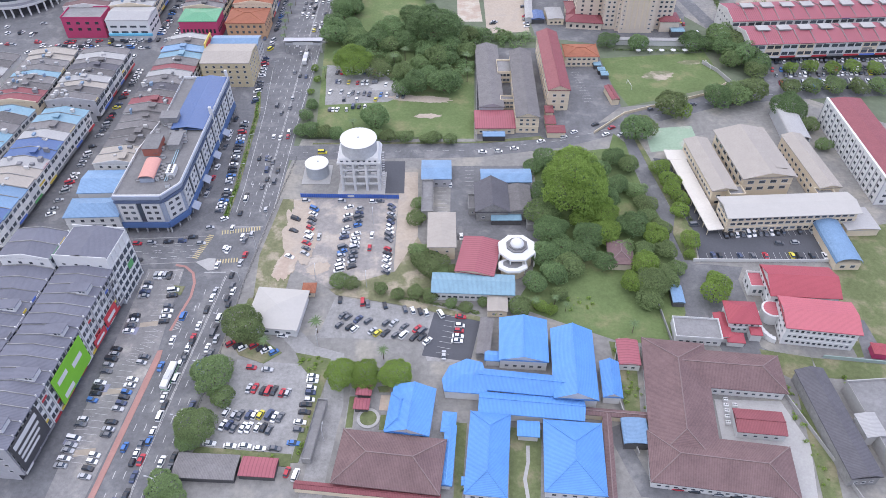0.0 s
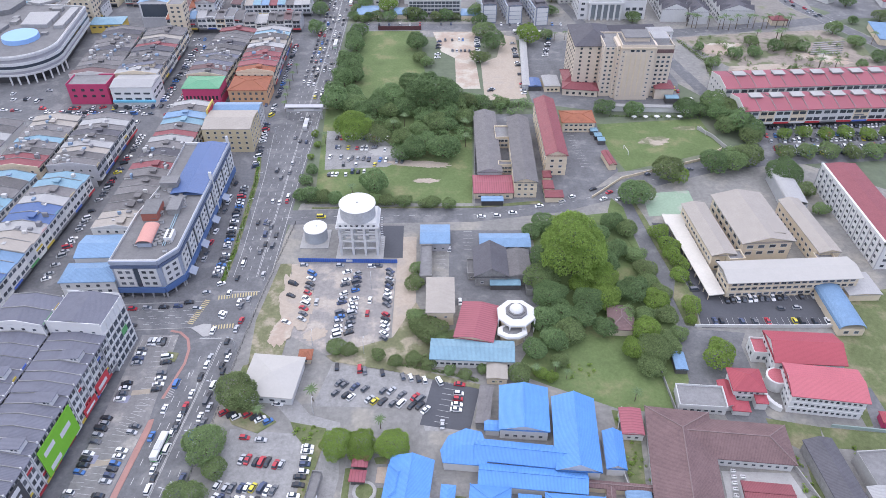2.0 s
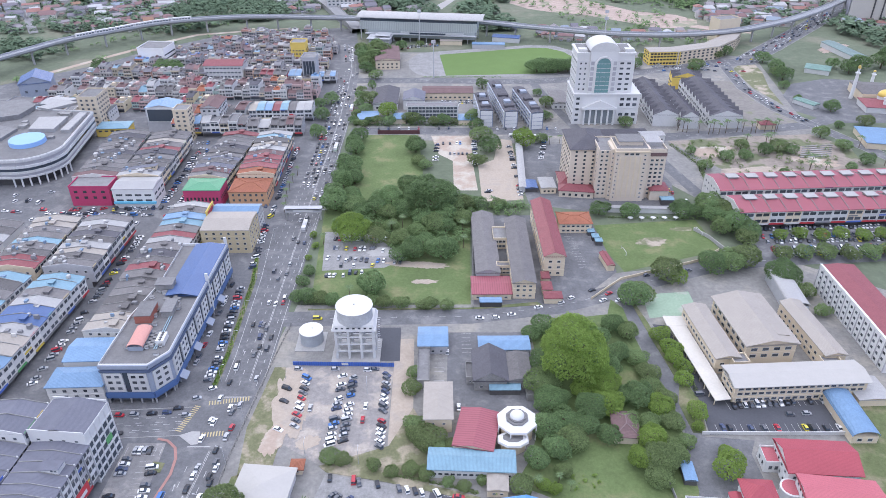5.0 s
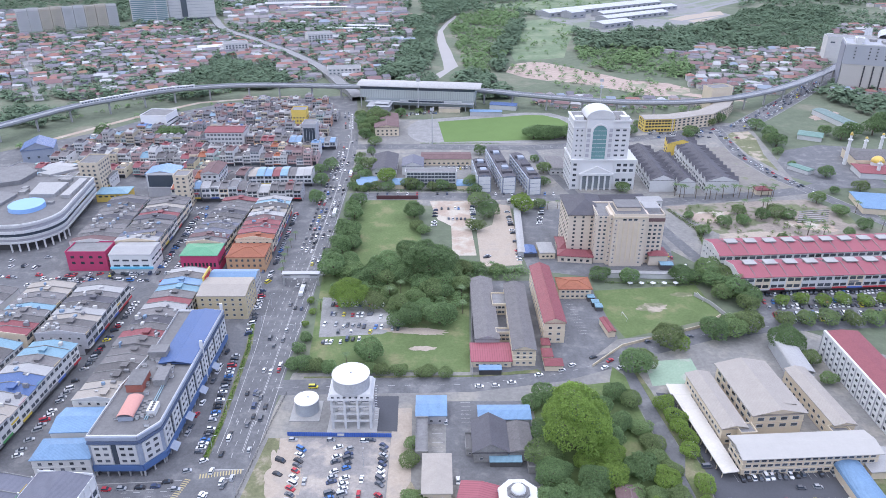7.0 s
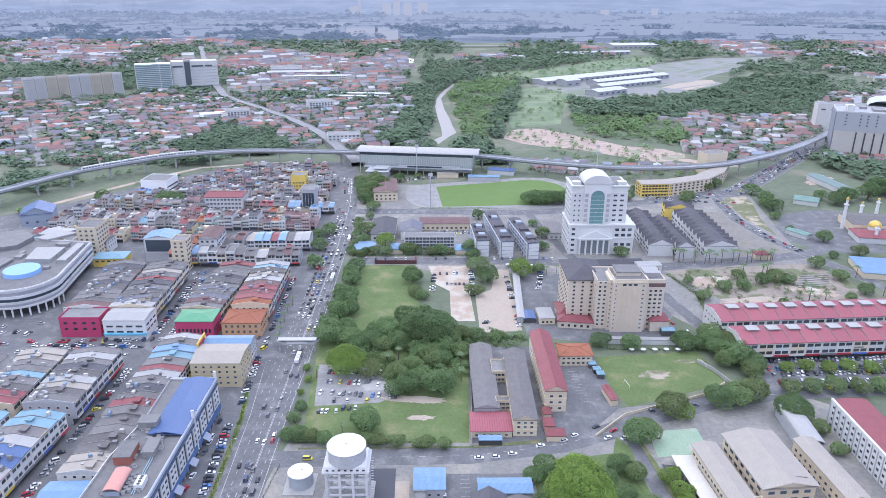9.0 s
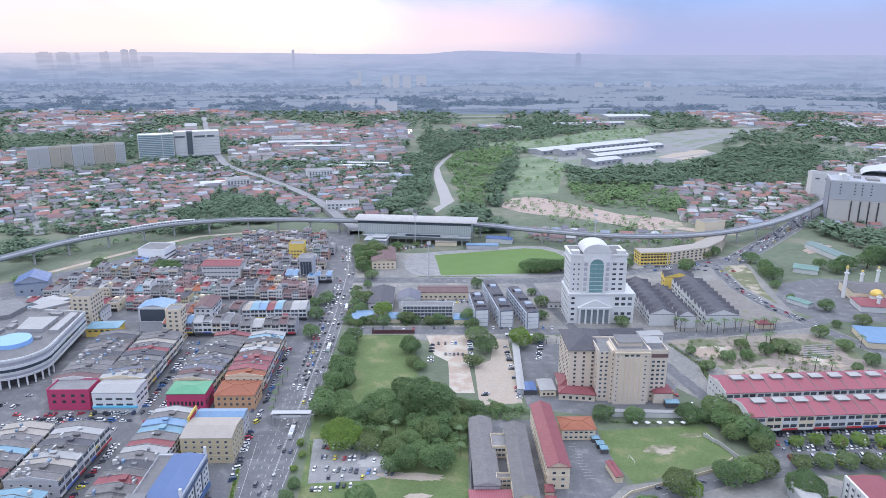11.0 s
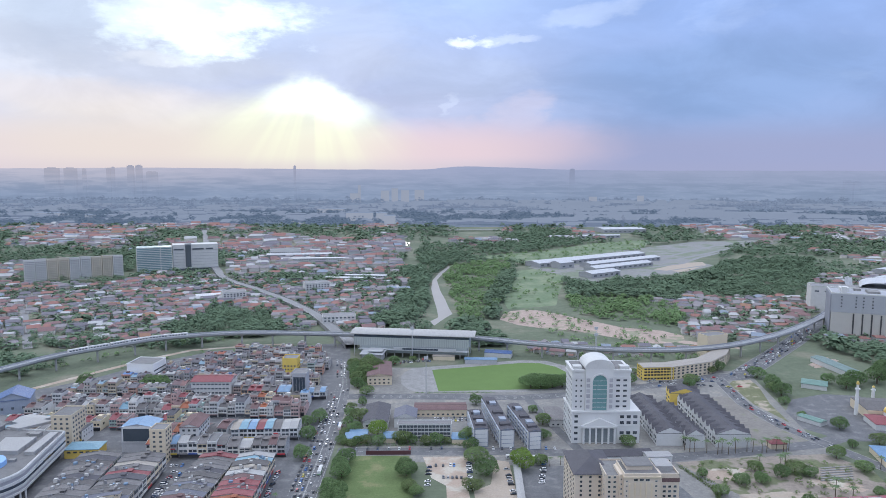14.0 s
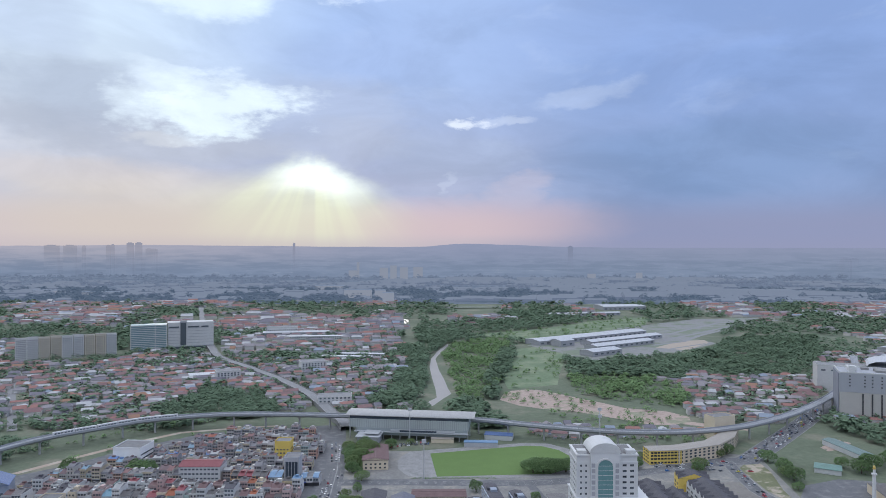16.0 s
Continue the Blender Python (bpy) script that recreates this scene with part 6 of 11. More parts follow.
shop_row(-210.5, 425, -214.5, 503, 27, 13, "mggggkgggkg", GROUP_N, [SHOP_WALL, GREY_WALL], 3)
shop_row(-182, 425, -183.4, 501, 27, 13, "wsgggkrgcgg", GROUP_N, [SHOP_WALL, CREAM], 3)
shop_row(-138.5, 424, -133.2, 500, 25, 12.5, "gmsgsggkgggr", GROUP_N, [SHOP_WALL, CREAM], 3)
shop_row(-108, 429, -108.5, 502, 24, 13, "orrrmwcgtw", GROUP_N, [CREAM, SHOP_WALL], 3)


def mall():
    """The white curved shopping centre with banded parapets and a blue roof light."""
    root = thing("shopping_centre", pose(0, 0, 0), "white shopping centre with a rounded banded front", "shopping centre")
    pts = [(-420, 432), (-300, 436)]
    for k in range(9):
        a = radians(-90 + 90 * k / 8)
        pts.append((-284 + 26 * math.cos(a), 462 + 26 * math.sin(a)))
    pts += [(-266, 528), (-420, 548)]
    part("wall", MB().prism(pts, 6.5, 19), GREY_WALL, root)
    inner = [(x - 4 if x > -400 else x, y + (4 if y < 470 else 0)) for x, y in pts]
    # set-back storey coloured dark, as shade under the overhanging floors
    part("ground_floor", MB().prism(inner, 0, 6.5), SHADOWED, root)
    for z0, z1 in ((6.3, 7.6), (9.6, 11.2), (13.4, 15.2), (17.8, 19.6)):
        big = MB()
        for (x0, y0), (x1, y1) in zip(pts[:11], pts[1:12]):
            dx, dy = x1 - x0, y1 - y0
            L = math.hypot(dx, dy)
            nx, ny = dy / L * 0.6, -dx / L * 0.6
            big.prism([(x0 + nx, y0 + ny), (x1 + nx, y1 + ny), (x1, y1), (x0, y0)], z0, z1)
        part("facade_band", big, WHITE, root)
    g = MB()
    for (x0, y0), (x1, y1) in zip(pts[:11], pts[1:12]):
        dx, dy = x1 - x0, y1 - y0
        L = math.hypot(dx, dy)
        nx, ny = dy / L * 0.15, -dx / L * 0.15
        g.prism([(x0 + nx, y0 + ny), (x1 + nx, y1 + ny), (x1, y1), (x0, y0)], 11.3, 13.2)
    part("window_strip", g, NAVY_GLASS, root)
    for (x0, y0), (x1, y1) in zip(pts[1:11], pts[2:12]):
        part("column", MB().cyl(x0, y0 + 0.8, 0, 6.6, 0.6, n=8), WHITE_CLEAN, root)
    rb = MB()
    flat_roof(rb, pts, 19, 1.0, 0.5)
    part("roof", rb, (WHITE, ROOFS["q"]), root)
    part("roof_light", MB().cyl(-286, 468.5, 19, 22.0, 12.0, 11.6, 32), mat("pale_blue_roof_light", (0.25, 0.42, 0.70), 0.4, 0.06), root, "round pale blue roof light")
    for name, pts, z, m in (("east_wing_roof", [(-271, 486), (-264.5, 486), (-267, 521), (-273, 522)], 21.4, ROOFS["w"]), ("long_roof", [(-294, 487), (-276, 487), (-277, 512), (-298, 511)], 21.8, ROOFS["w"]), ("hall_roof", [(-330, 506), (-314, 514), (-312, 534), (-326, 548), (-352, 542)], 22.5, ROOFS["q"]),
                            ("north_roof", [(-311, 534), (-300, 530), (-284, 546), (-300, 552)], 21.0, ROOFS["w"]), ("west_roof", [(-400, 470), (-330, 466), (-324, 500), (-400, 512)], 22.0, ROOFS["g"]), ("plant_roof", [(-324, 470), (-306, 468), (-304, 490), (-320, 496)], 21.0, ROOFS["q"])):
        part(name, MB().prism(pts, 19.02, z), m, root)
    for x, y, w, d, h in ((-303, 497, 5, 7, 2.0), (-282, 520, 7, 5, 2.6), (-306, 505, 4, 4, 1.6), (-273, 476, 4, 3, 1.6), (-318, 458, 6, 4, 2), (-332, 456, 5, 5, 1.6), (-300, 453, 3, 3, 1.4), (-288, 524, 4, 4, 1.5)):
        part("roof_plant", MB().box(x - w / 2, y - d / 2, 19.02, x + w / 2, y + d / 2, 19.02 + h), CONCRETE_OLD, root)
    part("ledge_glazing", MB().prism([(-281.5, 438.6), (-272.4, 443.2), (-272.6, 443.6), (-281.8, 439.0)], 15.4, 17.6), AWNING[3], root, "yellow film on the upper windows")
    house("annexe_shed", -314, 573, 22, 18, 12, -16, GREY_WALL, "w", "grey annexe shed with a pale metal roof", "building", 1.4, "gable", "x", (4,), {"S": 3}, (2, 1.6), "S", 0.4)
    house("annexe_shed", -348, 578, 30, 24, 9, -12, GREY_WALL, "q", "grey flat-roofed store behind the shopping centre", "building", 0, "flat", sides="")


mall()

# the old town beyond: short terraces facing south
GROUP_T = "old town terraces"
R_T = random.Random(77)
TOWN_ROOF = island_palette("old_town_roofs", [(0.0, (0.155, 0.15, 0.165)), (0.22, (0.20, 0.195, 0.205)), (0.40, (0.17, 0.125, 0.13)), (0.56, (0.23, 0.14, 0.135)), (0.66, (0.38, 0.375, 0.37)), (0.80, (0.245, 0.235, 0.235)), (0.90, (0.22, 0.31, 0.38)), (0.94, (0.29, 0.12, 0.09)), (0.975, (0.14, 0.22, 0.40))], 0.85, 0.3)
TOWN_WALL = island_palette("old_town_walls", [(0.0, (0.40, 0.385, 0.38)), (0.25, (0.50, 0.48, 0.45)), (0.5, (0.46, 0.40, 0.30)), (0.62, (0.31, 0.31, 0.325)), (0.80, (0.43, 0.34, 0.32)), (0.90, (0.44, 0.26, 0.20)), (0.95, (0.34, 0.41, 0.40))], 0.85, 0.25)
town = MB()


def town_unit(b, x, y, w, d, h, floors, flat):
    """One house of the old town, its front on y, facing south: main house, lower rear, parapet, clutter on the roof."""
    m = y + d * 0.62
    b.box(x, y, 0, x + w, m, h, 1)
    low = h * 0.62
    b.box(x + 0.05, m, 0, x + w - 0.05, y + d, low, 1)
    lift = 0.3 + (w * 7.31 + h) % 1.0
    if flat:
        b.box(x + 0.15, y + 0.15, h, x + w - 0.15, m - 0.1, h + 0.2, 0)
        for q in ((x, y, x + w, y + 0.2), (x, m - 0.2, x + w, m), (x, y, x + 0.2, m), (x + w - 0.2, y, x + w, m)):
            b.box(q[0], q[1], h, q[2], q[3], h + 0.9, 1)
        b.box(x + w * 0.3, y + d * 0.3, h + 0.2, x + w * 0.75, y + d * 0.45, h + 2.6, 1)
        b.box(x + w * 0.1, y + d * 0.12, h + 0.2, x + w * 0.3, y + d * 0.2, h + 1.5, 0)
    else:
        i, k, e = len(b.v), y + d * 0.31, h + d * 0.09
        b.v += [(x, y - 0.6, h + 0.05), (x + w, y - 0.6, h + 0.05), (x + w, k, e), (x, k, e), (x, m + 0.3, h + 0.05), (x + w, m + 0.3, h + 0.05)]
        b.f += [(i, i + 1, i + 2, i + 3), (i + 3, i + 2, i + 5, i + 4), (i, i + 3, i + 4), (i + 1, i + 5, i + 2)]
        b.m += [0, 0, 0, 0]
        b.box(x + w - 0.14, y - 0.3, h, x + w + 0.14, m, h + 0.55, 1)
        b.box(x + w * 0.3, k - 1.4, e - 0.9, x + w * 0.68, k + 0.8, e + 0.5 + lift * 0.6, 0)
        if lift > 0.8:
            b.box(x - 0.05, y - 0.7, h - 0.3, x + w + 0.05, y - 0.45, h + 1.3, 1)
    i = len(b.v)
    b.v += [(x, m, low + 1.3), (x + w, m, low + 1.3), (x + w, y + d + 0.4, low), (x, y + d + 0.4, low)]
    b.f.append((i, i + 1, i + 2, i + 3))
    b.m.append(0)
    if lift > 0.65:
        b.box(x + w * 0.55, m + d * 0.1, low, x + w * 0.9, m + d * 0.22, low + 2.6, 1)
    b.box(x + 0.2, y - 1.6, h / floors - 0.5, x + w - 0.2, y, h / floors - 0.25, 0)
    b.box(x + 0.3, y - 0.07, 0.2, x + w - 0.3, y + 0.05, h / floors - 0.6, 2)
    for k in range(1, floors):
        z = h / floors * k
        for s in (0.2, 0.5, 0.8) if w > 6 else (0.28, 0.72):
            b.box(x + w * s - w * 0.11, y - 0.08, z + 0.9, x + w * s + w * 0.11, y + 0.05, z + 2.3, 2)
        b.box(x, y - 0.22, z - 0.1, x + w, y, z + 0.25, 1)
    b.box(x + w - 0.08, y + d * 0.2, h * 0.5, x + w + 0.06, y + d * 0.3, h * 0.5 + 1.5, 2)


TOWN_THINGS = [0]
TOWN_WALLS = (SHOP_WALL, WHITE, CREAM, GREY_WALL, TAN, SHOP_WALL, WHITE, mat("dusty_pink_render", (0.48, 0.35, 0.33), 0.85, 0.15, 0.2, 0.9), mat("pale_green_render", (0.36, 0.45, 0.42), 0.85, 0.15, 0.2, 0.9))


def only(b, k):
    """The faces of one material of a mesh in the making."""
    out, seen = MB(), {}
    for f, m in zip(b.f, b.m):
        if m == k:
            for i in f:
                if i not in seen:
                    seen[i] = len(out.v)
                    out.v.append(b.v[i])
            out.f.append(tuple(seen[i] for i in f))
            out.m.append(0)
    return out


def town_house(x, y, w, d, h, floors, flat):
    """The same house as a thing of its own."""
    roof = "q" if flat else R_T.choices("gwromtbkc", (32, 12, 9, 7, 18, 4, 4, 14, 6))[0]
    root = thing("town_house", pose(x, y, 0), f"narrow {floors}-storey old town house with a {ROOF_WORDS[roof]} roof", "house", GROUP_T)
    b = MB()
    town_unit(b, 0, 0, w, d, h, floors, flat)
    tagged(part("wall", only(b, 1), R_T.choice(TOWN_WALLS), root), kind="stuff")
    tagged(part("roof", only(b, 0), ROOFS[roof], root), kind="stuff")
    tagged(part("glazing", only(b, 2), GLASS, root), kind="stuff")


def joined_row(x0, x1, y, dep):
    x = x0
    while x < x1 - 4:
        if R_T.random() < 0.07:
            x += R_T.uniform(2, 6)
            continue
        w = R_T.uniform(4.6, 8.5)
        h = R_T.choice((7.0, 7.5, 8.0, 8.5, 9.5, 10.5, 13.0))
        spot = (x, y + R_T.uniform(-2, 2), w, dep * R_T.uniform(0.85, 1.05), h, max(2, round(h / 3.3)), R_T.random() < 0.3)
        if y < 640 and TOWN_THINGS[0] < 160:
            TOWN_THINGS[0] += 1
            town_house(*spot)
        else:
            town_unit(town, *spot)
        x += w + R_T.choice((0, 0, 0, 0.4))


for y, x0, x1, dep in ((580, -345, -190, 25), (611, -348, -106, 27), (606, -152, -107, 22), (634, -345, -110, 20), (666, -335, -222, 25), (672, -184, -108, 24), (700, -300, -108, 20), (722, -266, -152, 23), (732, -134, -110, 22), (750, -262, -108, 24), (780, -245, -112, 22), (808, -220, -118, 19)):
    joined_row(x0, x1, y, dep)
tagged(new("old_town_houses", town.mesh("old_town_houses", TOWN_ROOF, TOWN_WALL, GLASS)), "crowded old town houses with patched roofs", "houses", kind="stuff")
for y, x0, x1, dep in ((524, -206, -106, 19), (552, -330, -266, 18), (554, -204, -156, 20)):
    x = x0
    while x < x1 - 8:
        n = R_T.randint(3, 7)
        w = R_T.uniform(5.2, 7.0)
        e = min(x + n * w, x1)
        if e - x < 8:
            break
        roofs = "".join(R_T.choices("gqwrotbcmk", (30, 15, 14, 10, 9, 6, 4, 8, 8, 8))[0] for k in range(max(1, int((e - x) / w))))
        shop_row(x, y + R_T.uniform(-1, 1), e, y + R_T.uniform(-1, 1), dep, R_T.choice((8.5, 9.5, 10.5, 11.5)), roofs, GROUP_T, [SHOP_WALL, WHITE, CREAM, SHOP_WALL, GREY_WALL], 3, True, 1.0, "LR", True)
        x = e + R_T.choice((0.6, 1.0))
# the arcaded white terrace and the painted row behind it
shop_row(-154, 555, -103, 557, 21, 10.5, "ctbrtgww", GROUP_T, [WHITE, WHITE_CLEAN], 3, True, 0.3, "LR", False, 1.6)
shop_row(-172, 652, -141, 652, 17, 10, "grrgg", GROUP_T, [YELLOW, ORANGE, CREAM, PINK, CREAM], 3, True, 0.4, "LR", True, 1.6)
shop_row(-140, 654, -128, 654, 20, 8.5, "bb", GROUP_T, [SHOP_WALL], 2, True, 0.2, "LR", False, 1.6)
shop_row(-112, 654, -96, 654, 15, 8.0, "bqb", GROUP_T, [WHITE, SHOP_WALL], 2, True, 0.3, "LR", False, 1.4)
house("screen_building", -217, 545, 24, 18, 19, 0, GREY_WALL, "b", "grey block with a large dark screen on its front", "building", 2.5, "gable", "y", (), None, sides="")
root = thing("video_screen", pose(-217, 535.6, 8), "large dark advertising screen with a pale frame", "screen")
part("frame", MB().box(-11, -0.3, 0, 11, 0.3, 12), WHITE, root)
part("panel", MB().box(-10.2, -0.42, 0.8, 10.2, -0.3, 10.4), NAVY_GLASS, root)
house("tan_tower", -194, 521, 11, 13, 25, 0, CREAM, "q", "narrow cream tower block above the shops", "building", 0, "flat", "x", (2, 5.5, 9, 12.5, 16, 19.5, 22.5), {"S": 2, "E": 3}, (1.8, 1.4), "SE")
house("white_walkup", -179, 549, 14, 26, 19, 0, WHITE, "m", "white five-storey walk-up with balconies", "building", 2.2, "gable", "y", (2, 5.5, 9, 12.5, 16), {"S": 3, "E": 6}, (1.8, 1.5), "SE")
house("yellow_tower", -275, 552, 15, 22, 26, 0, CREAM, "q", "cream and yellow tower block with a flat roof", "building", 0, "flat", "x", (2, 5.5, 9, 12.5, 16, 19.5, 23), {"S": 3, "E": 5}, (1.8, 1.5), "SE")
house("blue_awning_shop", -254, 533, 24, 15, 6.5, 4, YELLOW, "t", "yellow market hall with a bright blue roof", "building", 1.6, "hip", "x", (4,), {"S": 5}, (2.5, 1.2), "S")
house("white_cinema", -284, 722, 27, 26, 18, -6, mat("white_hall_paint", (0.78, 0.77, 0.76), 0.75, 0.05, 0.12, 0.9), "q", "large plain white windowless hall", "building", 0, "flat", "x", (3, 7, 11), {"E": 3}, (8, 1.2), "E")
house("blue_hall", -362, 632, 26, 26, 12, 20, BLUE_GREY, "d", "gabled hall with a deep blue roof", "building", 6, "gable", "y", (4,), {"S": 3}, (2, 2), "S")
house("red_shop_row", -203, 676, 36, 22, 14, 0, WHITE, "r", "white three-storey row with a red roof", "building", 2.4, "gable", "x", (3, 7, 11), {"S": 10}, (2.2, 1.4), "S")
house("yellow_block", -143, 737, 15, 16, 18, 0, YELLOW, "q", "yellow four-storey block with flat roof", "building", 0, "flat", "x", (3, 6.5, 10), {"S": 4, "E": 4}, (1.6, 1.4), "SE")
house("glass_block", -120, 664, 13, 16, 24, 0, GREY_WALL, "q", "grey block with a dark glass front", "building", 0, "flat", "x", (), None, sides="")
root = thing("glazed_screen", pose(-120, 655.8, 3), "dark glazed screen with thin metal frames", "glazing")
part("pane", MB().box(-5.4, -0.25, 0, 5.4, 0.2, 18), NAVY_GLASS, root)
for k in range(5):
    part("mullion", MB().box(-5.5 + 2.7 * k, -0.4, 0, -5.3 + 2.7 * k, -0.2, 18), METAL, root)

# ---------------------------------------------------------------- water tower and car park surroundings
def water_tower():
    root = thing("water_tower", pose(-38, 264, 0, 0, 0, 0), "white concrete water tower with a round tank on top", "water tower")
    part("base", MB().box(-11, -9, 0, 11, 8, 0.5), CONCRETE, root)
    for x in (-8.4, -2.8, 2.8, 8.4):
        for y in (-6, 0, 6):
            part("column", MB().box(x - 0.55, y - 0.55, 0.5, x + 0.55, y + 0.55, 17), WHITE, root)
    for z in (4.2, 8.2, 12.2):
        for y in (-6, 0, 6):
            part("brace", MB().box(-9, y - 0.4, z, 9, y + 0.4, z + 0.7), WHITE, root)
        for x in (-8.4, -2.8, 2.8, 8.4):
            part("brace", MB().box(x - 0.4, -6.4, z - 0.02, x + 0.4, 6.4, z + 0.66), WHITE, root)
    part("deck", MB().box(-9.8, -7.6, 16.6, 9.8, 7.6, 17.6), WHITE_CLEAN, root)
    b = MB().prism([(-9.6, -7.4), (9.6, -7.4), (9.6, 7.4), (-9.6, 7.4)], 17.6, 19.4, grow=0.9)
    part("tank_base", b, WHITE, root)
    face_windows(root, (-9.2, -7.3), (9.2, -7.3), (17.7,), 7, 1.3, 1.1, 0.4)
    part("tank", MB().cyl(0, 0, 19.3, 25.6, 8.0, 8.0, 36), mat("streaked_concrete_tank", (0.42, 0.43, 0.44), 0.8, 0.22, 0.25, 0.8), root)
    part("tank_lid", MB().cyl(0, 0, 25.6, 25.8, 8.3, 8.3, 36).cyl(0, 0, 25.8, 26.2, 8.2, 1.0, 36), WHITE_CLEAN, root)
    part("hatch", MB().cyl(0, 0, 26.1, 26.7, 0.5, n=8), METAL, root)
    for k in range(15):
        part("stair_tread", MB().box(9.9, -2.3 + 0.3 * k, 1.1 * k + 0.6, 10.9, -2.0 + 0.3 * k, 1.1 * k + 0.75), METAL, root)


water_tower()
root = thing("round_tank", pose(-60, 271, 0), "small white round water tank on a concrete pad", "water tank")
part("pad", MB().box(-7, -8, 0, 6.5, 6.5, 0.4), CONCRETE, root)
part("tank", MB().cyl(0, 0, 0.4, 6.6, 5.4, 5.4, 32), mat("weathered_grey_tank", (0.36, 0.38, 0.40), 0.6, 0.15, 0.2, 0.9), root)
part("tank_lid", MB().cyl(0, 0, 6.6, 6.9, 5.6, 5.6, 32), WHITE_CLEAN, root)
part("hatch", MB().cyl(0.5, 1, 6.9, 7.3, 0.4, n=8), METAL, root)
sheet("tank_yard", [(-48, 281), (-18.5, 281), (-18, 256), (-48, 257)], 0.09, ASPHALT_DARK, "dark asphalt yard under the tower")
BLUE_FENCE = mat("blue_hoarding", (0.06, 0.13, 0.42), 0.6, 0.1, ribs=("X", 1.0))
root = thing("hoarding", pose(-66, 253.6, 0, 0, 0, -1.6), "blue sheet metal hoarding with signs", "fence")
for k in range(15):
    part("fence_panel", MB().box(k * 3.05, -0.05, 0, k * 3.05 + 3.0, 0.05, 2.2), BLUE_FENCE, root)
part("sign", MB().box(22, -0.12, 0.6, 25, -0.06, 1.8), WHITE, root)
for x, y in ((-63, 250.5), (-46.5, 250.2), (-32, 249.6), (-29, 250)):
    car(x, y, 0, group="cars in the sandy car park")


def fence(pts, h, material, label, step=3.0, solid=False):
    """Posts and rails, or wall panels, along pts."""
    root = thing("fence", pose(0, 0, 0), label, "fence")
    for (x0, y0), (x1, y1) in zip(pts, pts[1:]):
        L = math.hypot(x1 - x0, y1 - y0)
        m = pose(x0, y0, 0, 0, 0, math.degrees(math.atan2(y1 - y0, x1 - x0)))
        b = MB()
        if solid:
            b.box(0, -0.1, 0, L, 0.1, h)
            b.box(0, -0.16, h, L, 0.16, h + 0.12)
        else:
            for k in range(int(L / step) + 1):
                b.box(k * step - 0.06, -0.06, 0, k * step + 0.06, 0.06, h)
            for z in (h * 0.3, h * 0.62, h - 0.1):
                b.box(0, -0.035, z, L, 0.035, z + 0.07)
        part("panel" if solid else "rail", b, material, root, m=m)


fence([(-87, 118), (-82, 172), (-81, 199), (-77.6, 234), (-74.6, 262), (-72, 283)], 1.8, DARK_METAL, "dark metal fence along the avenue")
fence([(17, 296), (19, 345), (20.5, 412)], 1.8, CONCRETE_OLD, "concrete fence beside the park", solid=True)
fence([(-70, 300), (-10, 300)], 1.2, DARK_METAL, "dark low fence beside the street")
fence([(105, 210.5), (140, 210), (167, 210)], 1.6, WHITE, "white wall along the school car park", solid=True)
fence([(78, 304), (97, 322), (146, 341), (160, 352)], 1.5, CREAM, "cream wall along the bent street", solid=True)
fence([(66, 168), (60, 150), (64, 120)], 2.0, CONCRETE, "pale wall beside the tiled roofs", solid=True)
fence([(85, 186), (86, 166)], 1.6, CONCRETE_OLD, "grey wall beside the lawn", solid=True)
fence([(140, 160), (200, 152)], 1.5, mat("green_grey_wall", (0.30, 0.38, 0.36), 0.8, 0.1), "grey-green wall behind the red-roofed houses", solid=True)
fence([(119, 148), (132, 100)], 1.5, CONCRETE, "pale wall along the drain", solid=True)
fence([(-48, 530), (-15, 530)], 3.0, mat("dark_red_hoarding", (0.10, 0.045, 0.05), 0.8, 0.1), "dark red wall at the end of the lawn", solid=True)

# sheds and halls of the town yard
house("blue_shed", -3, 268, 13.5, 14, 4.6, 0, GREY_WALL, "b", "low shed with a blue metal roof", "shed", 1.0, "gable", "x", (1.2,), {"S": 3}, (1.4, 1.2), "S", 0.4)
house("long_shed", -7, 249, 5, 22, 4.2, 0, CONCRETE_OLD, "q", "long grey flat-roofed shed", "shed", 0, "flat", "x", (1.2,), {"E": 5}, (1.4, 1.2), "E")
house("cream_hall", -0.5, 222.6, 10.8, 20.8, 7.4, 0, CREAM, "c", "cream hall with a flat pale roof", "hall", 0.5, "hip", "y", (4.2,), {"S": 2, "E": 6}, (1.2, 1.0), "SE", 0.7)
house("blue_roof_shed", 29.5, 262, 23, 9.5, 5.5, 0, GREY_WALL, "b", "shed with a patched blue metal roof", "shed", 1.2, "gable", "x", (1.5,), {"S": 5}, (1.4, 1.2), "S", 0.4)
house("old_hall", 22, 246, 14, 19, 5.5, 0, CONCRETE_OLD, "k", "old timber hall with a steep dark roof", "hall", 4.6, "gable", "y", (1.5,), {"S": 3}, (1.4, 1.2), "S", 0.8)
house("old_annexe", 34.5, 246, 10, 18, 5.0, 0, CONCRETE_OLD, "g", "grey annexe with a low roof", "shed", 1.4, "gable", "y", (1.5,), {"S": 2}, (1.4, 1.2), "S", 0.5)
# the porch is open; its dark box is painted shade
house("old_porch", 28, 236.2, 13, 5, 2.8, 0, SHADOWED, "t", "open porch with a pale green roof", "porch", 0.7, "gable", "x", (), None, sides="", lap=0.3)
house("store_hut", 39.5, 233, 5, 6, 3, 0, CONCRETE_OLD, "q", "small grey flat-roofed store", "shed", 0, "flat", sides="")
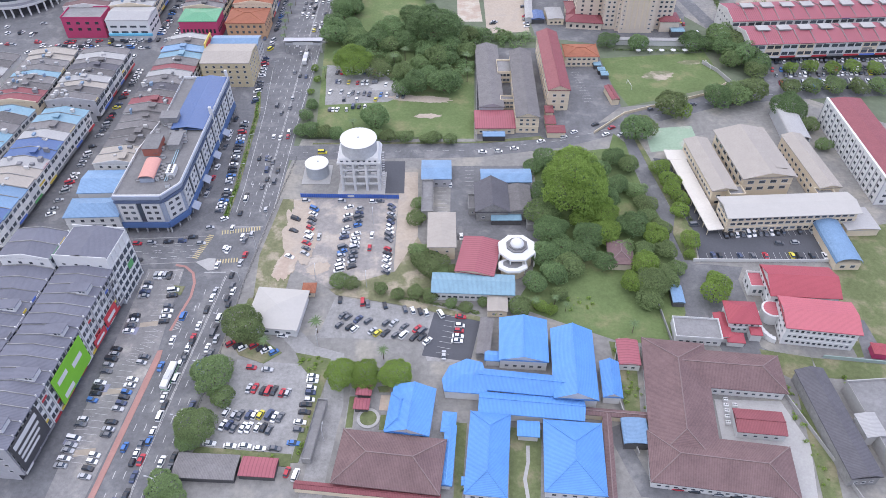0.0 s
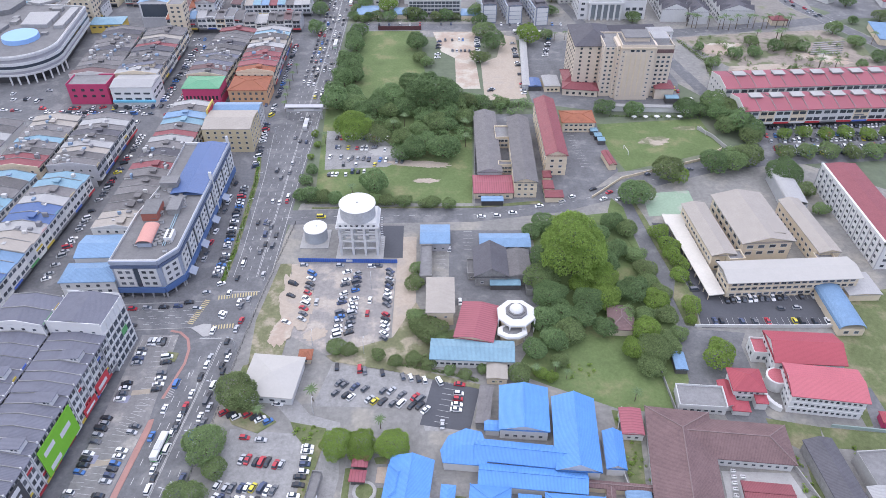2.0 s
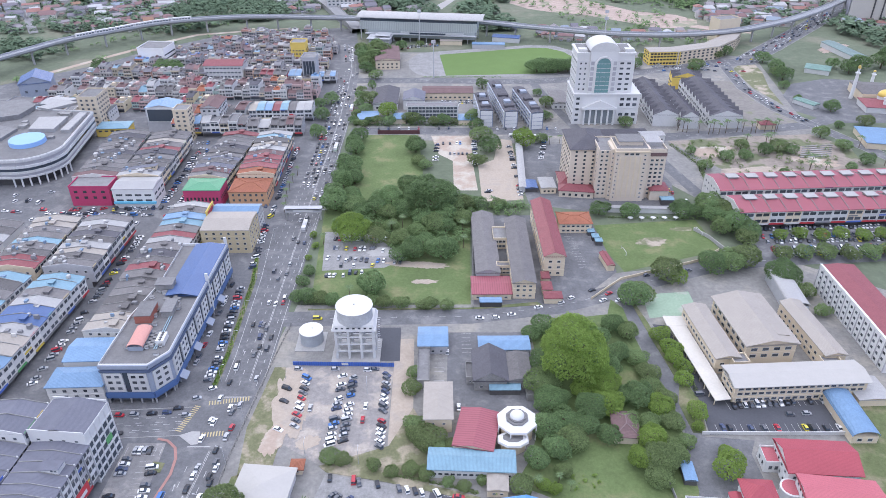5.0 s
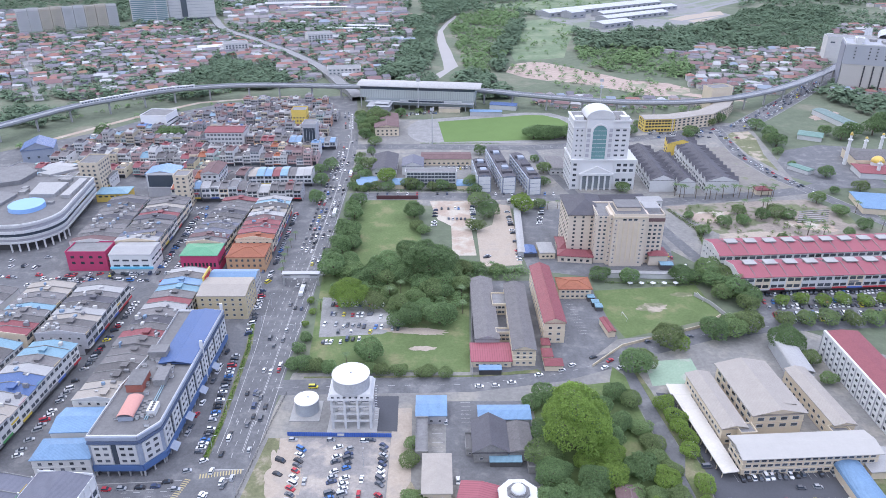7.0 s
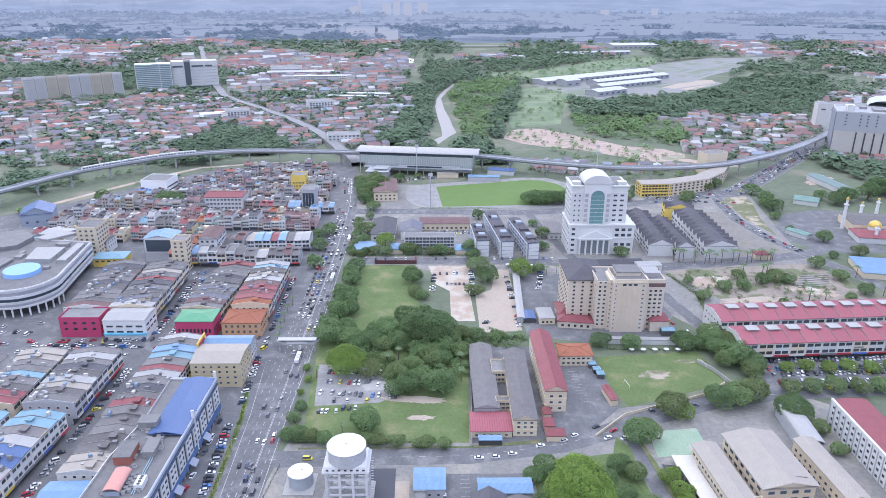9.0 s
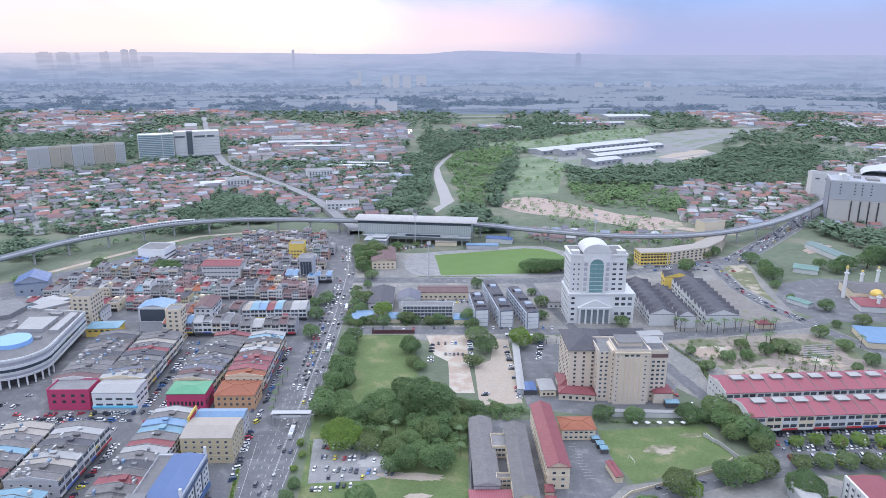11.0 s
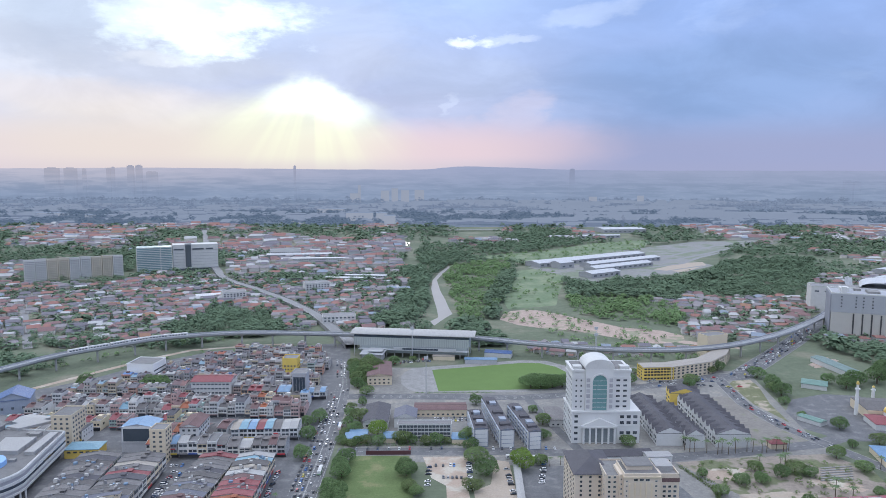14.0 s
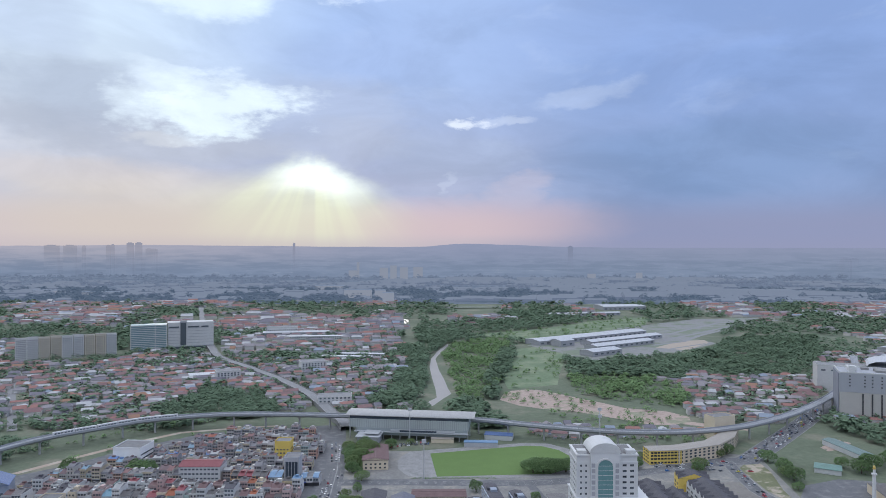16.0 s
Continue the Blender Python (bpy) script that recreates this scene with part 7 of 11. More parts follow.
house("water_store", 14, 245.5, 4.6, 10, 3.4, 0, CONCRETE_OLD, "q", "stained concrete terrace block", "shed", 0, "flat", "x", (1,), {"S": 2}, (1, 1), "S")
house("red_hall", 14.7, 208.5, 15.5, 20.5, 5.5, -12, CREAM, "p", "hall with a broad red metal roof", "hall", 1.2, "gable", "y", (1.5,), {"S": 3}, (1.6, 1.2), "S", 0.4)
house("long_hall", 12, 193.5, 32, 10, 4.6, -3, WHITE, "t", "long hall with a pale grey and blue roof", "hall", 1.8, "gable", "x", (1.6,), {"S": 13}, (1.7, 1.3), "S", 0.6)
root = thing("roof_sheets", pose(15.5, 190.6, 5.2, 15, 0, -3), "blue roof sheets along the lower slope", "roof sheets")
part("sheets", MB().box(-13, -2.9, 0.12, 12.5, 0.8, 0.2), ROOFS["b"], root)
house("small_store", 21.2, 184, 7.5, 7.6, 3.2, -3, CREAM, "c", "small store with a pale rusty roof", "shed", 0.6, "gable", "y", (1.2,), {"S": 2}, (1.2, 1), "S", 0.3)
house("bus_shelter", 15.6, 168, 4.6, 17, 3.2, -8, CONCRETE_OLD, "g", "long open shelter with a grey roof", "shelter", 0.6, "gable", "y", (), None, sides="", lap=0.3)


def octagon_mosque():
    root = thing("octagon_prayer_hall", pose(30.5, 211, 0), "white octagonal prayer hall with a dome", "prayer hall")

    def ring(r, a0=22.5):
        return [(r * math.cos(radians(a0 + 45 * k)), r * math.sin(radians(a0 + 45 * k))) for k in range(8)]
    part("wall", MB().prism(ring(6.6), 0, 7.4), CREAM, root)
    part("roof", MB().prism(ring(8.2), 7.4, 8.2, grow=0.98).prism(ring(8.0), 8.2, 8.9, grow=0.62), WHITE_CLEAN, root)
    part("drum", MB().prism(ring(4.6), 8.6, 9.6).prism(ring(3.6), 9.6, 10.2), ROOFS["q"], root)
    part("dome", MB().dome(0, 0, 10.0, 2.9, 2.2), WHITE_CLEAN, root)
    for k in range(8):
        a0 = radians(22.5 + 45 * k)
        part("column", MB().bar((8.0 * math.cos(a0), 8.0 * math.sin(a0), 0), (8.0 * math.cos(a0), 8.0 * math.sin(a0), 7.6), 0.25), WHITE_CLEAN, root)
    part("porch_wall", MB().prism([(-2 + 5.0 * math.cos(radians(22.5 + 45 * k)), -7.5 + 3.4 * math.sin(radians(22.5 + 45 * k))) for k in range(8)], 0, 4.6), CREAM, root)
    part("porch_roof", MB().prism([(-2 + 6.6 * math.cos(radians(22.5 + 45 * k)), -7.5 + 4.4 * math.sin(radians(22.5 + 45 * k))) for k in range(8)], 4.6, 5.5, grow=0.94), WHITE_CLEAN, root)
    part("porch_deck", MB().prism([(-2 + 4.2 * math.cos(radians(22.5 + 45 * k)), -7.0 + 2.6 * math.sin(radians(22.5 + 45 * k))) for k in range(8)], 5.5, 5.6), ROOFS["q"], root)


octagon_mosque()

# sheds and gardens in the foreground
house("white_pavilion", -64, 181, 19, 19, 4.4, -6, WHITE, PAVILION_ROOF, "open pavilion with a white pyramid roof", "pavilion", 2.2, "hip", "x", (1.4,), {"S": 4}, (2, 1.4), "S", 0.8)
house("guard_house", -53.5, 193, 4, 4, 3, 0, CREAM, "o", "small guard house with a red roof", "guard house", 1.4, "hip", "x", (1.2,), {"S": 1}, (1.4, 1.2), "S", 0.8)
# open sheds: a solid SHADOWED box stands in for the shade inside
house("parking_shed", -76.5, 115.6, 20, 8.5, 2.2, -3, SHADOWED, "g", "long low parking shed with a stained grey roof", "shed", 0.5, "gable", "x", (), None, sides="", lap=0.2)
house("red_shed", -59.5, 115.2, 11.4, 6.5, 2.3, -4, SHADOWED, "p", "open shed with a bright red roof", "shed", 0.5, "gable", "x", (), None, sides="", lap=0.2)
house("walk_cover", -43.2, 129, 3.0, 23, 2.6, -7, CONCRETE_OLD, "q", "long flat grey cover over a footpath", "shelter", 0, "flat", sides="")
# gazebos filled with a dark box for the shade below the roof
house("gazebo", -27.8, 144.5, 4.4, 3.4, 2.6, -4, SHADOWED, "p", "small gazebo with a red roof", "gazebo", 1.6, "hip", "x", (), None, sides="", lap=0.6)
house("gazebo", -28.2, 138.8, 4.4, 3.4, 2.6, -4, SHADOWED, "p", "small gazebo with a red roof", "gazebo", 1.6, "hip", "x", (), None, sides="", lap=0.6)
sheet("garden", [(-33, 150), (-18, 150), (-19, 128), (-34, 128)], 0.085, ASPHALT_PALE, "paved garden with paths")
for n, pts in enumerate(([(-32.5, 149.5), (-25, 149.6), (-26, 146.4), (-31, 145)], [(-23.6, 147.6), (-18.5, 148.6), (-19, 145.2), (-22.6, 145.2)], [(-33, 143.6), (-31, 143.6), (-31, 131), (-33.4, 131)], [(-21.6, 136), (-19.4, 136), (-19.6, 130), (-22, 130)])):
    sheet("garden_grass" + "_" + "abcd"[n], pts, 0.14, GRASS, "patch of grass with flowers in the garden")
root = thing("round_planter", pose(-25.8, 134.6, 0.06), "round planted bed ringed by a pale path", "planter")
part("kerb", MB().cyl(0, 0, 0, 0.35, 4.0, 4.0, 24), CONCRETE, root)
part("bed", MB().cyl(0, 0, 0.3, 0.45, 3.0, 2.8, 24), GRASS, root)
sheet("garden_bed", [(-22, 144), (-17.5, 144), (-18, 137.5), (-22.4, 138)], 0.12, EARTH, "brown planted bed in the garden")
# blue-roofed halls
BLUE_LABEL = "low white hall with a bright sky blue metal roof"
GROUP_BLUE = "blue-roofed halls"


def blue_hall(x, y, w, d, h, rot, rise, kind="hip", ridge="x", **k):
    return house("blue_roofed_hall", x, y, w - 1.2, d - 1.2, h, rot, WHITE, "v", BLUE_LABEL, "hall", rise, kind, ridge, (1.3,), group=GROUP_BLUE, win=(1.5, 1.4), **k)


blue_hall(29.5, 164.5, 18, 20, 5.4, -4, 2.4, "gable", "y", sides="S", cols={"S": 5})
blue_hall(46.5, 153.5, 15.5, 31, 5.6, -4, 3.8, "gable", "y", sides="S", cols={"S": 2})
blue_hall(29, 145.5, 36, 9, 4.8, -7, 2.6, "gable", "x", sides="")
blue_hall(30, 136.6, 36, 8.5, 4.2, -6, 2.4, "gable", "x", sides="")
blue_hall(-11, 135, 15, 19, 4.4, -7, 3.0, "gable", "y", sides="S", cols={"S": 3})
blue_hall(-15, 134.0, 8, 15, 4.3, -7, 2.2, "hip", "y", sides="")
blue_hall(14.4, 119, 13.6, 30, 4.2, -6, 3.2, "hip", "y", sides="S", cols={"S": 4})
blue_hall(42, 117.5, 19.5, 26, 4.2, -5, 3.8, "hip", "y", sides="S", cols={"S": 5})
blue_hall(59, 147.5, 7, 15.5, 4.2, -4, 2.0, "gable", "y", sides="")
blue_hall(28.3, 128.2, 7.6, 6, 3.4, -5, 0.6, "gable", "x", sides="")
blue_hall(1.8, 131, 5, 8, 3.2, -6, 1.2, "hip", "y", sides="")
blue_hall(1.6, 119, 4, 22, 3.0, -5, 0.8, "gable", "y", sides="")
blue_hall(18, 158.5, 6, 4.6, 3.4, -4, 0.6, "gable", "x", sides="")
blue_hall(9, 109.5, 7, 3, 3.0, -5, 0.6, "gable", "x", sides="")
# dark block under the canopy stands in for shade on the drive
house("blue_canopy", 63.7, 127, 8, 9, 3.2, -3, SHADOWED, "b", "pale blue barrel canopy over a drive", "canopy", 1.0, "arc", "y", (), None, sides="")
house("small_red_house", 67.6, 160, 7.4, 11, 3.6, -4, WHITE, "p", "small white house with a red roof", "house", 0.6, "gable", "y", (1.2,), {"S": 2}, (1.4, 1.2), "S", 0.3)
# maroon tiled buildings
GROUP_M = "maroon tiled buildings"
ML = "low building with a broad maroon tiled hip roof"
house("tiled_hall", -17.2, 116, 33, 18, 4.4, -7, WHITE, "m", ML, "building", 4.2, "hip", "x", (1.3,), {"S": 12}, (1.4, 1.2), "S", 0.8, group=GROUP_M)
house("tiled_wing", 81, 139, 21, 50, 4.4, -8, WHITE, "m", ML, "building", 4.4, "hip", "y", (1.3,), {"S": 6}, (1.4, 1.2), "S", 0.8, group=GROUP_M)
house("tiled_wing", 97.5, 151.5, 44, 15, 4.4, -6, WHITE, "m", ML, "building", 3.6, "hip", "x", (1.3,), {"S": 16}, (1.4, 1.2), "S", 0.8, group=GROUP_M)
house("tiled_wing", 88.5, 114.5, 44, 17, 4.4, -8, WHITE, "m", ML, "building", 3.6, "hip", "x", (1.3,), {"S": 16}, (1.4, 1.2), "S", 0.8, group=GROUP_M)
house("red_annexe", 106, 130.3, 15.5, 8.5, 3.8, -6, WHITE, "r", "low annexe with a dark red roof", "building", 1.0, "gable", "x", (1.2,), {"S": 4}, (1.4, 1.2), "S", 0.4, group=GROUP_M)
for k in range(9):
    unit = thing("condenser", pose(96.6 + 3.0 * (k % 2) + 0.45 * (k // 2), 132 + 2.3 * (k // 2), 0.11, 0, 0, -8), "white air conditioning condenser on a stand", "air conditioner", "condensers in the court")
    part("case", MB().box(-0.75, -0.6, 0.3, 0.75, 0.6, 1.5), WHITE_CLEAN, unit)
    part("fan_grille", MB().cyl(-0.35, 0, 1.5, 1.56, 0.28, 0.28, 10).cyl(0.35, 0, 1.5, 1.56, 0.28, 0.28, 10), DARK_METAL, unit)
    part("stand", MB().box(-0.7, -0.5, 0, -0.6, 0.5, 0.3).box(0.6, -0.5, 0, 0.7, 0.5, 0.3), METAL, unit)
house("covered_walk", 59, 134.5, 21, 2.6, 2.6, -6, CREAM, "m", "covered walk with a maroon roof", "covered walk", 0.5, "gable", "x", (), None, sides="", lap=0.2)
house("covered_walk", 53.8, 118, 2.6, 32, 2.6, -6, CREAM, "m", "covered walk with a maroon roof", "covered walk", 0.5, "gable", "y", (), None, sides="", lap=0.2)
house("covered_walk", -24, 106.6, 46, 2.4, 2.6, -6, CREAM, "r", "covered walk with a red roof", "covered walk", 0.5, "gable", "x", (), None, sides="", lap=0.2)
house("dark_hall", 131, 130, 9.5, 41, 5.2, 4, CONCRETE_OLD, "k", "long hall with a weathered dark roof", "hall", 1.6, "gable", "y", (1.5,), {"S": 3}, (1.4, 1.2), "S", 0.5)
house("grey_works", 149, 128, 14, 36, 5.2, 4, CONCRETE, "q", "grey flat-roofed works building", "building", 0, "flat", sides="")
house("white_works", 141.5, 128, 6, 8, 5.4, 4, WHITE, "w", "small white metal-roofed lean-to", "shed", 0.4, "gable", "y", sides="")
house("flat_office", 95.6, 171, 17, 9.6, 3.8, -5, WHITE, "q", "white flat-roofed single-storey office", "building", 0, "flat", "x", (1.2,), {"S": 6}, (1.6, 1.2), "S")
# red-roofed houses
RL = "white house with bright red roof and cornices"
RED_HOUSE = mat("bright_red_roof", (0.36, 0.075, 0.095), 0.6, 0.10, 0.12, 1.0, 0.2, ribs=("X", 0.4))
PINK_HOUSE = mat("pink_red_roof", (0.46, 0.13, 0.155), 0.55, 0.08, 0.1, 1.0, 0.2, ribs=("X", 0.4))
house("red_roofed_house", 140, 190.6, 25.5, 15.5, 8.4, -4, WHITE_CLEAN, RED_HOUSE, RL, "house", 3.4, "gable", "x", (1.4, 5), {"S": 8, "W": 4}, (1.3, 1.4), "SW", 0.8, group="red-roofed houses")
house("red_roofed_house", 140, 172.2, 25.5, 14.6, 9.6, -8, WHITE_CLEAN, PINK_HOUSE, RL, "house", 1.8, "gable", "x", (1.2, 4.2, 7.2), {"S": 12, "W": 5}, (1.3, 1.3), "SW", 0.8, group="red-roofed houses")
house("red_roofed_house", 113.6, 176.8, 10.5, 9.6, 6.0, -4, WHITE_CLEAN, RED_HOUSE, RL, "house", 3.2, "hip", "x", (1.4, 3.9), {"S": 4, "W": 3}, (1.2, 1.2), "SW", 0.9, group="red-roofed houses")
house("red_lean_to", 106.2, 173.2, 4.6, 12, 2.6, -4, WHITE, RED_HOUSE, "low wing with a red lean-to roof", "house", 0.8, "gable", "y", sides="", lap=0.3)
house("red_lean_to", 109.4, 167.4, 6, 4.4, 2.5, -6, WHITE, RED_HOUSE, "low porch with a red hip roof", "porch", 1.2, "hip", "x", sides="", lap=0.3)
house("red_lean_to", 117.4, 169.6, 4, 3.6, 3.6, -6, WHITE, RED_HOUSE, "low porch with a red hip roof", "porch", 0.8, "hip", "x", sides="", lap=0.3)
house("red_gate_hut", 160.5, 161.5, 4.6, 4.6, 3.0, -8, PINK, RED_HOUSE, "small red gate hut with a red hip roof", "hut", 1.3, "hip", "x", sides="", lap=0.4)
house("red_roofed_porch", 125.4, 195, 6.4, 8.0, 5.0, -4, WHITE_CLEAN, PINK_HOUSE, "white porch wing with a red deck and parapet", "porch", 0, "flat", "x", (1.6,), {"W": 2, "S": 2}, (1.4, 2), "SW")
ramp = thing("curved_porch", pose(126.6, 179.5, 0), "rounded white porch with a red deck and a curved ramp", "porch")
part("drum", MB().cyl(0, 0, 0, 5.4, 3.8, 3.8, 20), WHITE_CLEAN, ramp)
part("deck", MB().cyl(0, 0, 5.4, 5.5, 3.5, 3.5, 20), PINK_HOUSE, ramp)
part("parapet", MB().cyl(0, 0, 5.1, 5.35, 4.2, 4.2, 20), WHITE_CLEAN, ramp)
for k in range(8):
    a0, a1 = radians(150 + 13 * k), radians(150 + 13 * (k + 1))
    p = [(r * math.cos(a), -4 + 1.25 * r * math.sin(a)) for a in (a0, a1) for r in (6.0, 7.4)]
    part("ramp_wall", MB().prism([p[0], p[1], p[3], p[2]], 0, 4.2 - 0.3 * k), WHITE_CLEAN, ramp)
sheet("drive_red", [(97, 209), (109, 209), (125, 207), (121, 200), (121, 186), (118, 184), (119, 165), (124, 161.5), (155, 157.5), (158.5, 178), (163, 178), (163.5, 155.5), (122, 160), (104, 163), (101, 180), (97, 186)], 0.095, ASPHALT, "grey asphalt drive round the red-roofed houses")
house("garden_house", 74, 212, 9, 13, 4, -5, BEIGE, "m", "old bungalow with a maroon roof among trees", "house", 2.6, "hip", "y", sides="", lap=0.8)
# shade under the lean-to, put in as a dark box
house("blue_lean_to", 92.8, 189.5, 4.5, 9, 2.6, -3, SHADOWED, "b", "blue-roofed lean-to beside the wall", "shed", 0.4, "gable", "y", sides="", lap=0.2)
# big school complex on the east
SC = "cream school building with a pale metal roof"
house("school_building", 151.3, 235.8, 57, 12.5, 9.2, 3, CREAM, PAVILION_ROOF, "long cream school block with a white metal roof", "school", 1.6, "gable", "x", (1.2, 4.4, 7.0), {"S": 18, "W": 3}, (2.3, 1.5), "SW", 1.2)
way = thing("covered_way", pose(0, 0, 0), "white flat-roofed covered way along the school car park", "covered walk")
part("roof", MB().prism([(110, 277), (115, 226), (122, 227), (118.2, 277)], 3.2, 3.6).prism([(109, 277.1), (120, 277.1), (120, 285), (109, 285)], 3.2, 3.6), mat("pale_concrete_roof", (0.56, 0.53, 0.48), 0.8, 0.1, 0.1, 0.8), way)
for k in range(11):
    part("post", MB().box(110.4 + 0.48 * k, 276 - 4.9 * k, 0, 110.7 + 0.48 * k, 276.3 - 4.9 * k, 3.2), CREAM, way)
house("school_wing", 125.2, 266.5, 10.5, 39, 8.8, 4.3, CREAM, "c", SC, "school", 1.4, "gable", "y", (1.2, 4.6), {"S": 2, "W": 12}, (2.0, 1.6), "SW", 0.8)
house("school_hall", 147, 272, 23, 37, 11, 4, CREAM, "c", "cream assembly hall with broad pale gable roof", "school hall", 2.8, "gable", "y", (4, 7.6), {"S": 4, "W": 7}, (3.0, 1.8), "SW", 1.2)
house("hall_clerestory", 152, 262, 10, 8, 12.2, 4, CREAM, "c", "small raised roof on the assembly hall", "school hall", 0.8, "gable", "y", sides="", lap=0.3)
house("school_wing", 173.4, 269, 9.5, 41, 8.8, 4.3, CREAM, "c", SC, "school", 1.4, "gable", "y", (1.2, 4.4), {"W": 10, "S": 2}, (1.8, 1.5), "SW", 0.6)
house("school_link", 131.5, 247, 7, 6, 8.4, 4, CREAM, "q", "flat-roofed link between two school wings", "school", 0, "flat", "x", (1.2, 4.6), {"S": 1}, (1.6, 1.6), "S")
house("school_link", 172, 247, 8, 5, 7.4, 4, CREAM, "q", "flat-roofed link between two school wings", "school", 0, "flat", "x", (1.2,), {"S": 1}, (1.6, 1.6), "S")
house("school_apron", 182, 233, 14, 14, 3.6, 2, CREAM, "w", "low white-roofed school annexe", "school", 0.6, "gable", "y", sides="", lap=0.4)
house("arched_hall", 167.2, 217.5, 10.4, 24.4, 3.6, 0, CREAM, "b", "hall with a blue barrel roof", "hall", 2.6, "arc", "y", (1.2,), {"S": 2}, (2, 1.6), "S")
house("sail_canopy", 178, 305, 9.5, 33, 6.6, -4, METAL, "w", "long white barrel-roofed court canopy on posts", "canopy", 1.8, "arc", "y", sides="")


def hostel():
    root = thing("hostel", pose(206, 281, 0, 0, 0, 0), "white hostel block with a red roof and rows of windows", "hostel")
    part("wall", MB().box(-9, -34, 0, 8.5, 33, 14), WHITE_CLEAN, root)
    part("roof", ridge_roof(66, 16, 0.8, lap=0.4), ROOFS["r"], root, m=pose(0, 0, 14.4, 0, 0, 90))
    part("parapet", MB().box(-9.3, -34.3, 13.8, -8.2, 33.3, 15.0).box(-9.3, -34.3, 13.8, 8.8, -33.2, 15.0), WHITE_CLEAN, root)
    face_windows(root, (-9, 33), (-9, -34), (1.2, 4.5, 7.8, 11), 15, 1.9, 1.6, 1.0)
    face_windows(root, (-9, -34), (8.5, -34), (1.2, 4.5, 7.8, 11), 4, 1.9, 1.6, 1.0)
    for k in range(16):
        y = -34 + 67 * k / 15
        part("pilaster", MB().box(-9.35, y - 0.2, 0, -9.0, y + 0.2, 14), GREY_WALL, root)


hostel()
# north school rows
house("school_block", 26, 354, 12.5, 66, 5.4, 0, GREY_WALL, "g", "long old school block with grey roof sheets", "school", 2.2, "gable", "y", (1.4,), {"S": 2}, (1.6, 1.3), "S", 0.5)
house("school_block", 44, 339, 11.5, 68, 9.4, -1, CREAM, "g", "long cream school block with grey roof sheets", "school", 2.2, "gable", "y", (1.4, 4.8, 7.2), {"S": 3, "W": 14}, (1.6, 1.2), "SW", 0.5)
house("red_block", 61.6, 358, 11, 64, 12.4, 0, CREAM, "r", "long cream three-storey school block with a red roof", "school", 2.6, "gable", "y", (1.4, 5, 8.6), {"S": 2, "W": 16}, (1.8, 1.4), "SW", 0.6)
house("red_pavilion", 81, 379.5, 19, 14, 6.4, 0, CREAM, "o", "two-storey pavilion with a red tiled roof", "school", 1.8, "hip", "x", (1.2, 4.2), {"S": 6}, (1.8, 1.2), "S", 0.6)
house("red_canteen", 27, 312, 20, 16, 3.6, 0, CREAM, "p", "canteen with a bright red metal roof", "canteen", 1.0, "gable", "x", (1,), {"S": 5}, (1.6, 1.2), "S", 0.5)
house("link_block", 35, 361, 8, 13, 6.6, 0, CREAM, "q", "cream link block with open galleries", "school", 0, "flat", "x", (1.2, 4.2), {"S": 3}, (1.8, 1.6), "S")
house("link_block", 35, 329, 8, 4, 5.6, 0, CREAM, "q", "cream covered bridge between school blocks", "school", 0, "flat", "x", (1.2, 3.6), {"S": 3}, (1.8, 1.2), "S")
# dark box in place of shade under the entrance canopy
house("blue_canopy", 26, 299.5, 11, 4, 3.0, 0, SHADOWED, "b", "small blue canopy over the entrance", "canopy", 0.4, "gable", "x", sides="", lap=0.2)
for x, y, w, d in ((56.5, 322, 4, 6), (56, 312, 5, 7), (58, 303.5, 9, 6)):
    house("red_kiosk", x, y, w, d, 3.2, 0, CREAM, "r", "small kiosk with a red roof", "kiosk", 1.0, "hip", "x", sides="", lap=0.4)
house("red_hut", 92.7, 338, 4, 14, 3.4, 8, CREAM, "r", "long narrow hut with a red roof", "hut", 0.8, "gable", "y", sides="", lap=0.3)
# tents: shade below the canvas is a dark box
for x, y in ((90, 371), (91.5, 365), (92.5, 360)):
    house("blue_tent", x, y, 4, 4, 2.6, 0, SHADOWED, "t", "blue canvas tent roof", "tent", 1.0, "hip", "x", sides="", lap=0.2)
for x, y, a in ((105, 350, 10), (155, 372, 190)):
    root = thing("goal", pose(x, y, 0, 0, 0, a), "white football goal frame on the grass", "goal")
    part("frame", MB().bar((0, -3.6, 0), (0, -3.6, 2.4), 0.08).bar((0, 3.6, 0), (0, 3.6, 2.4), 0.08).bar((0, -3.6, 2.4), (0, 3.6, 2.4), 0.08), WHITE_CLEAN, root)
for k in range(5):
    root = thing("parasol", pose(117.5 + 7 * k, 388, 0), "white garden parasol on a pole", "parasol", "parasols behind the field")
    part("pole", MB().cyl(0, 0, 0, 2.6, 0.06, n=6), METAL, root)
    part("canopy", MB().cyl(0, 0, 2.2, 2.9, 1.7, 0.1, 8), WHITE_CLEAN, root)
house("covered_walk", 130, 399, 47, 3.2, 3.2, -3, WHITE, "w", "long covered walk with a white roof", "covered walk", 0.5, "gable", "x", sides="", lap=0.3)
root = thing("curved_wall", pose(163, 352, 0), "curved pale wall round a small shrine", "wall")
part("panel", MB().prism([(0, 0), (0.4, 0), (-4, 14), (-10, 24), (-10.4, 23.6), (-4.4, 13.8)], 0, 2.2), CONCRETE, root)
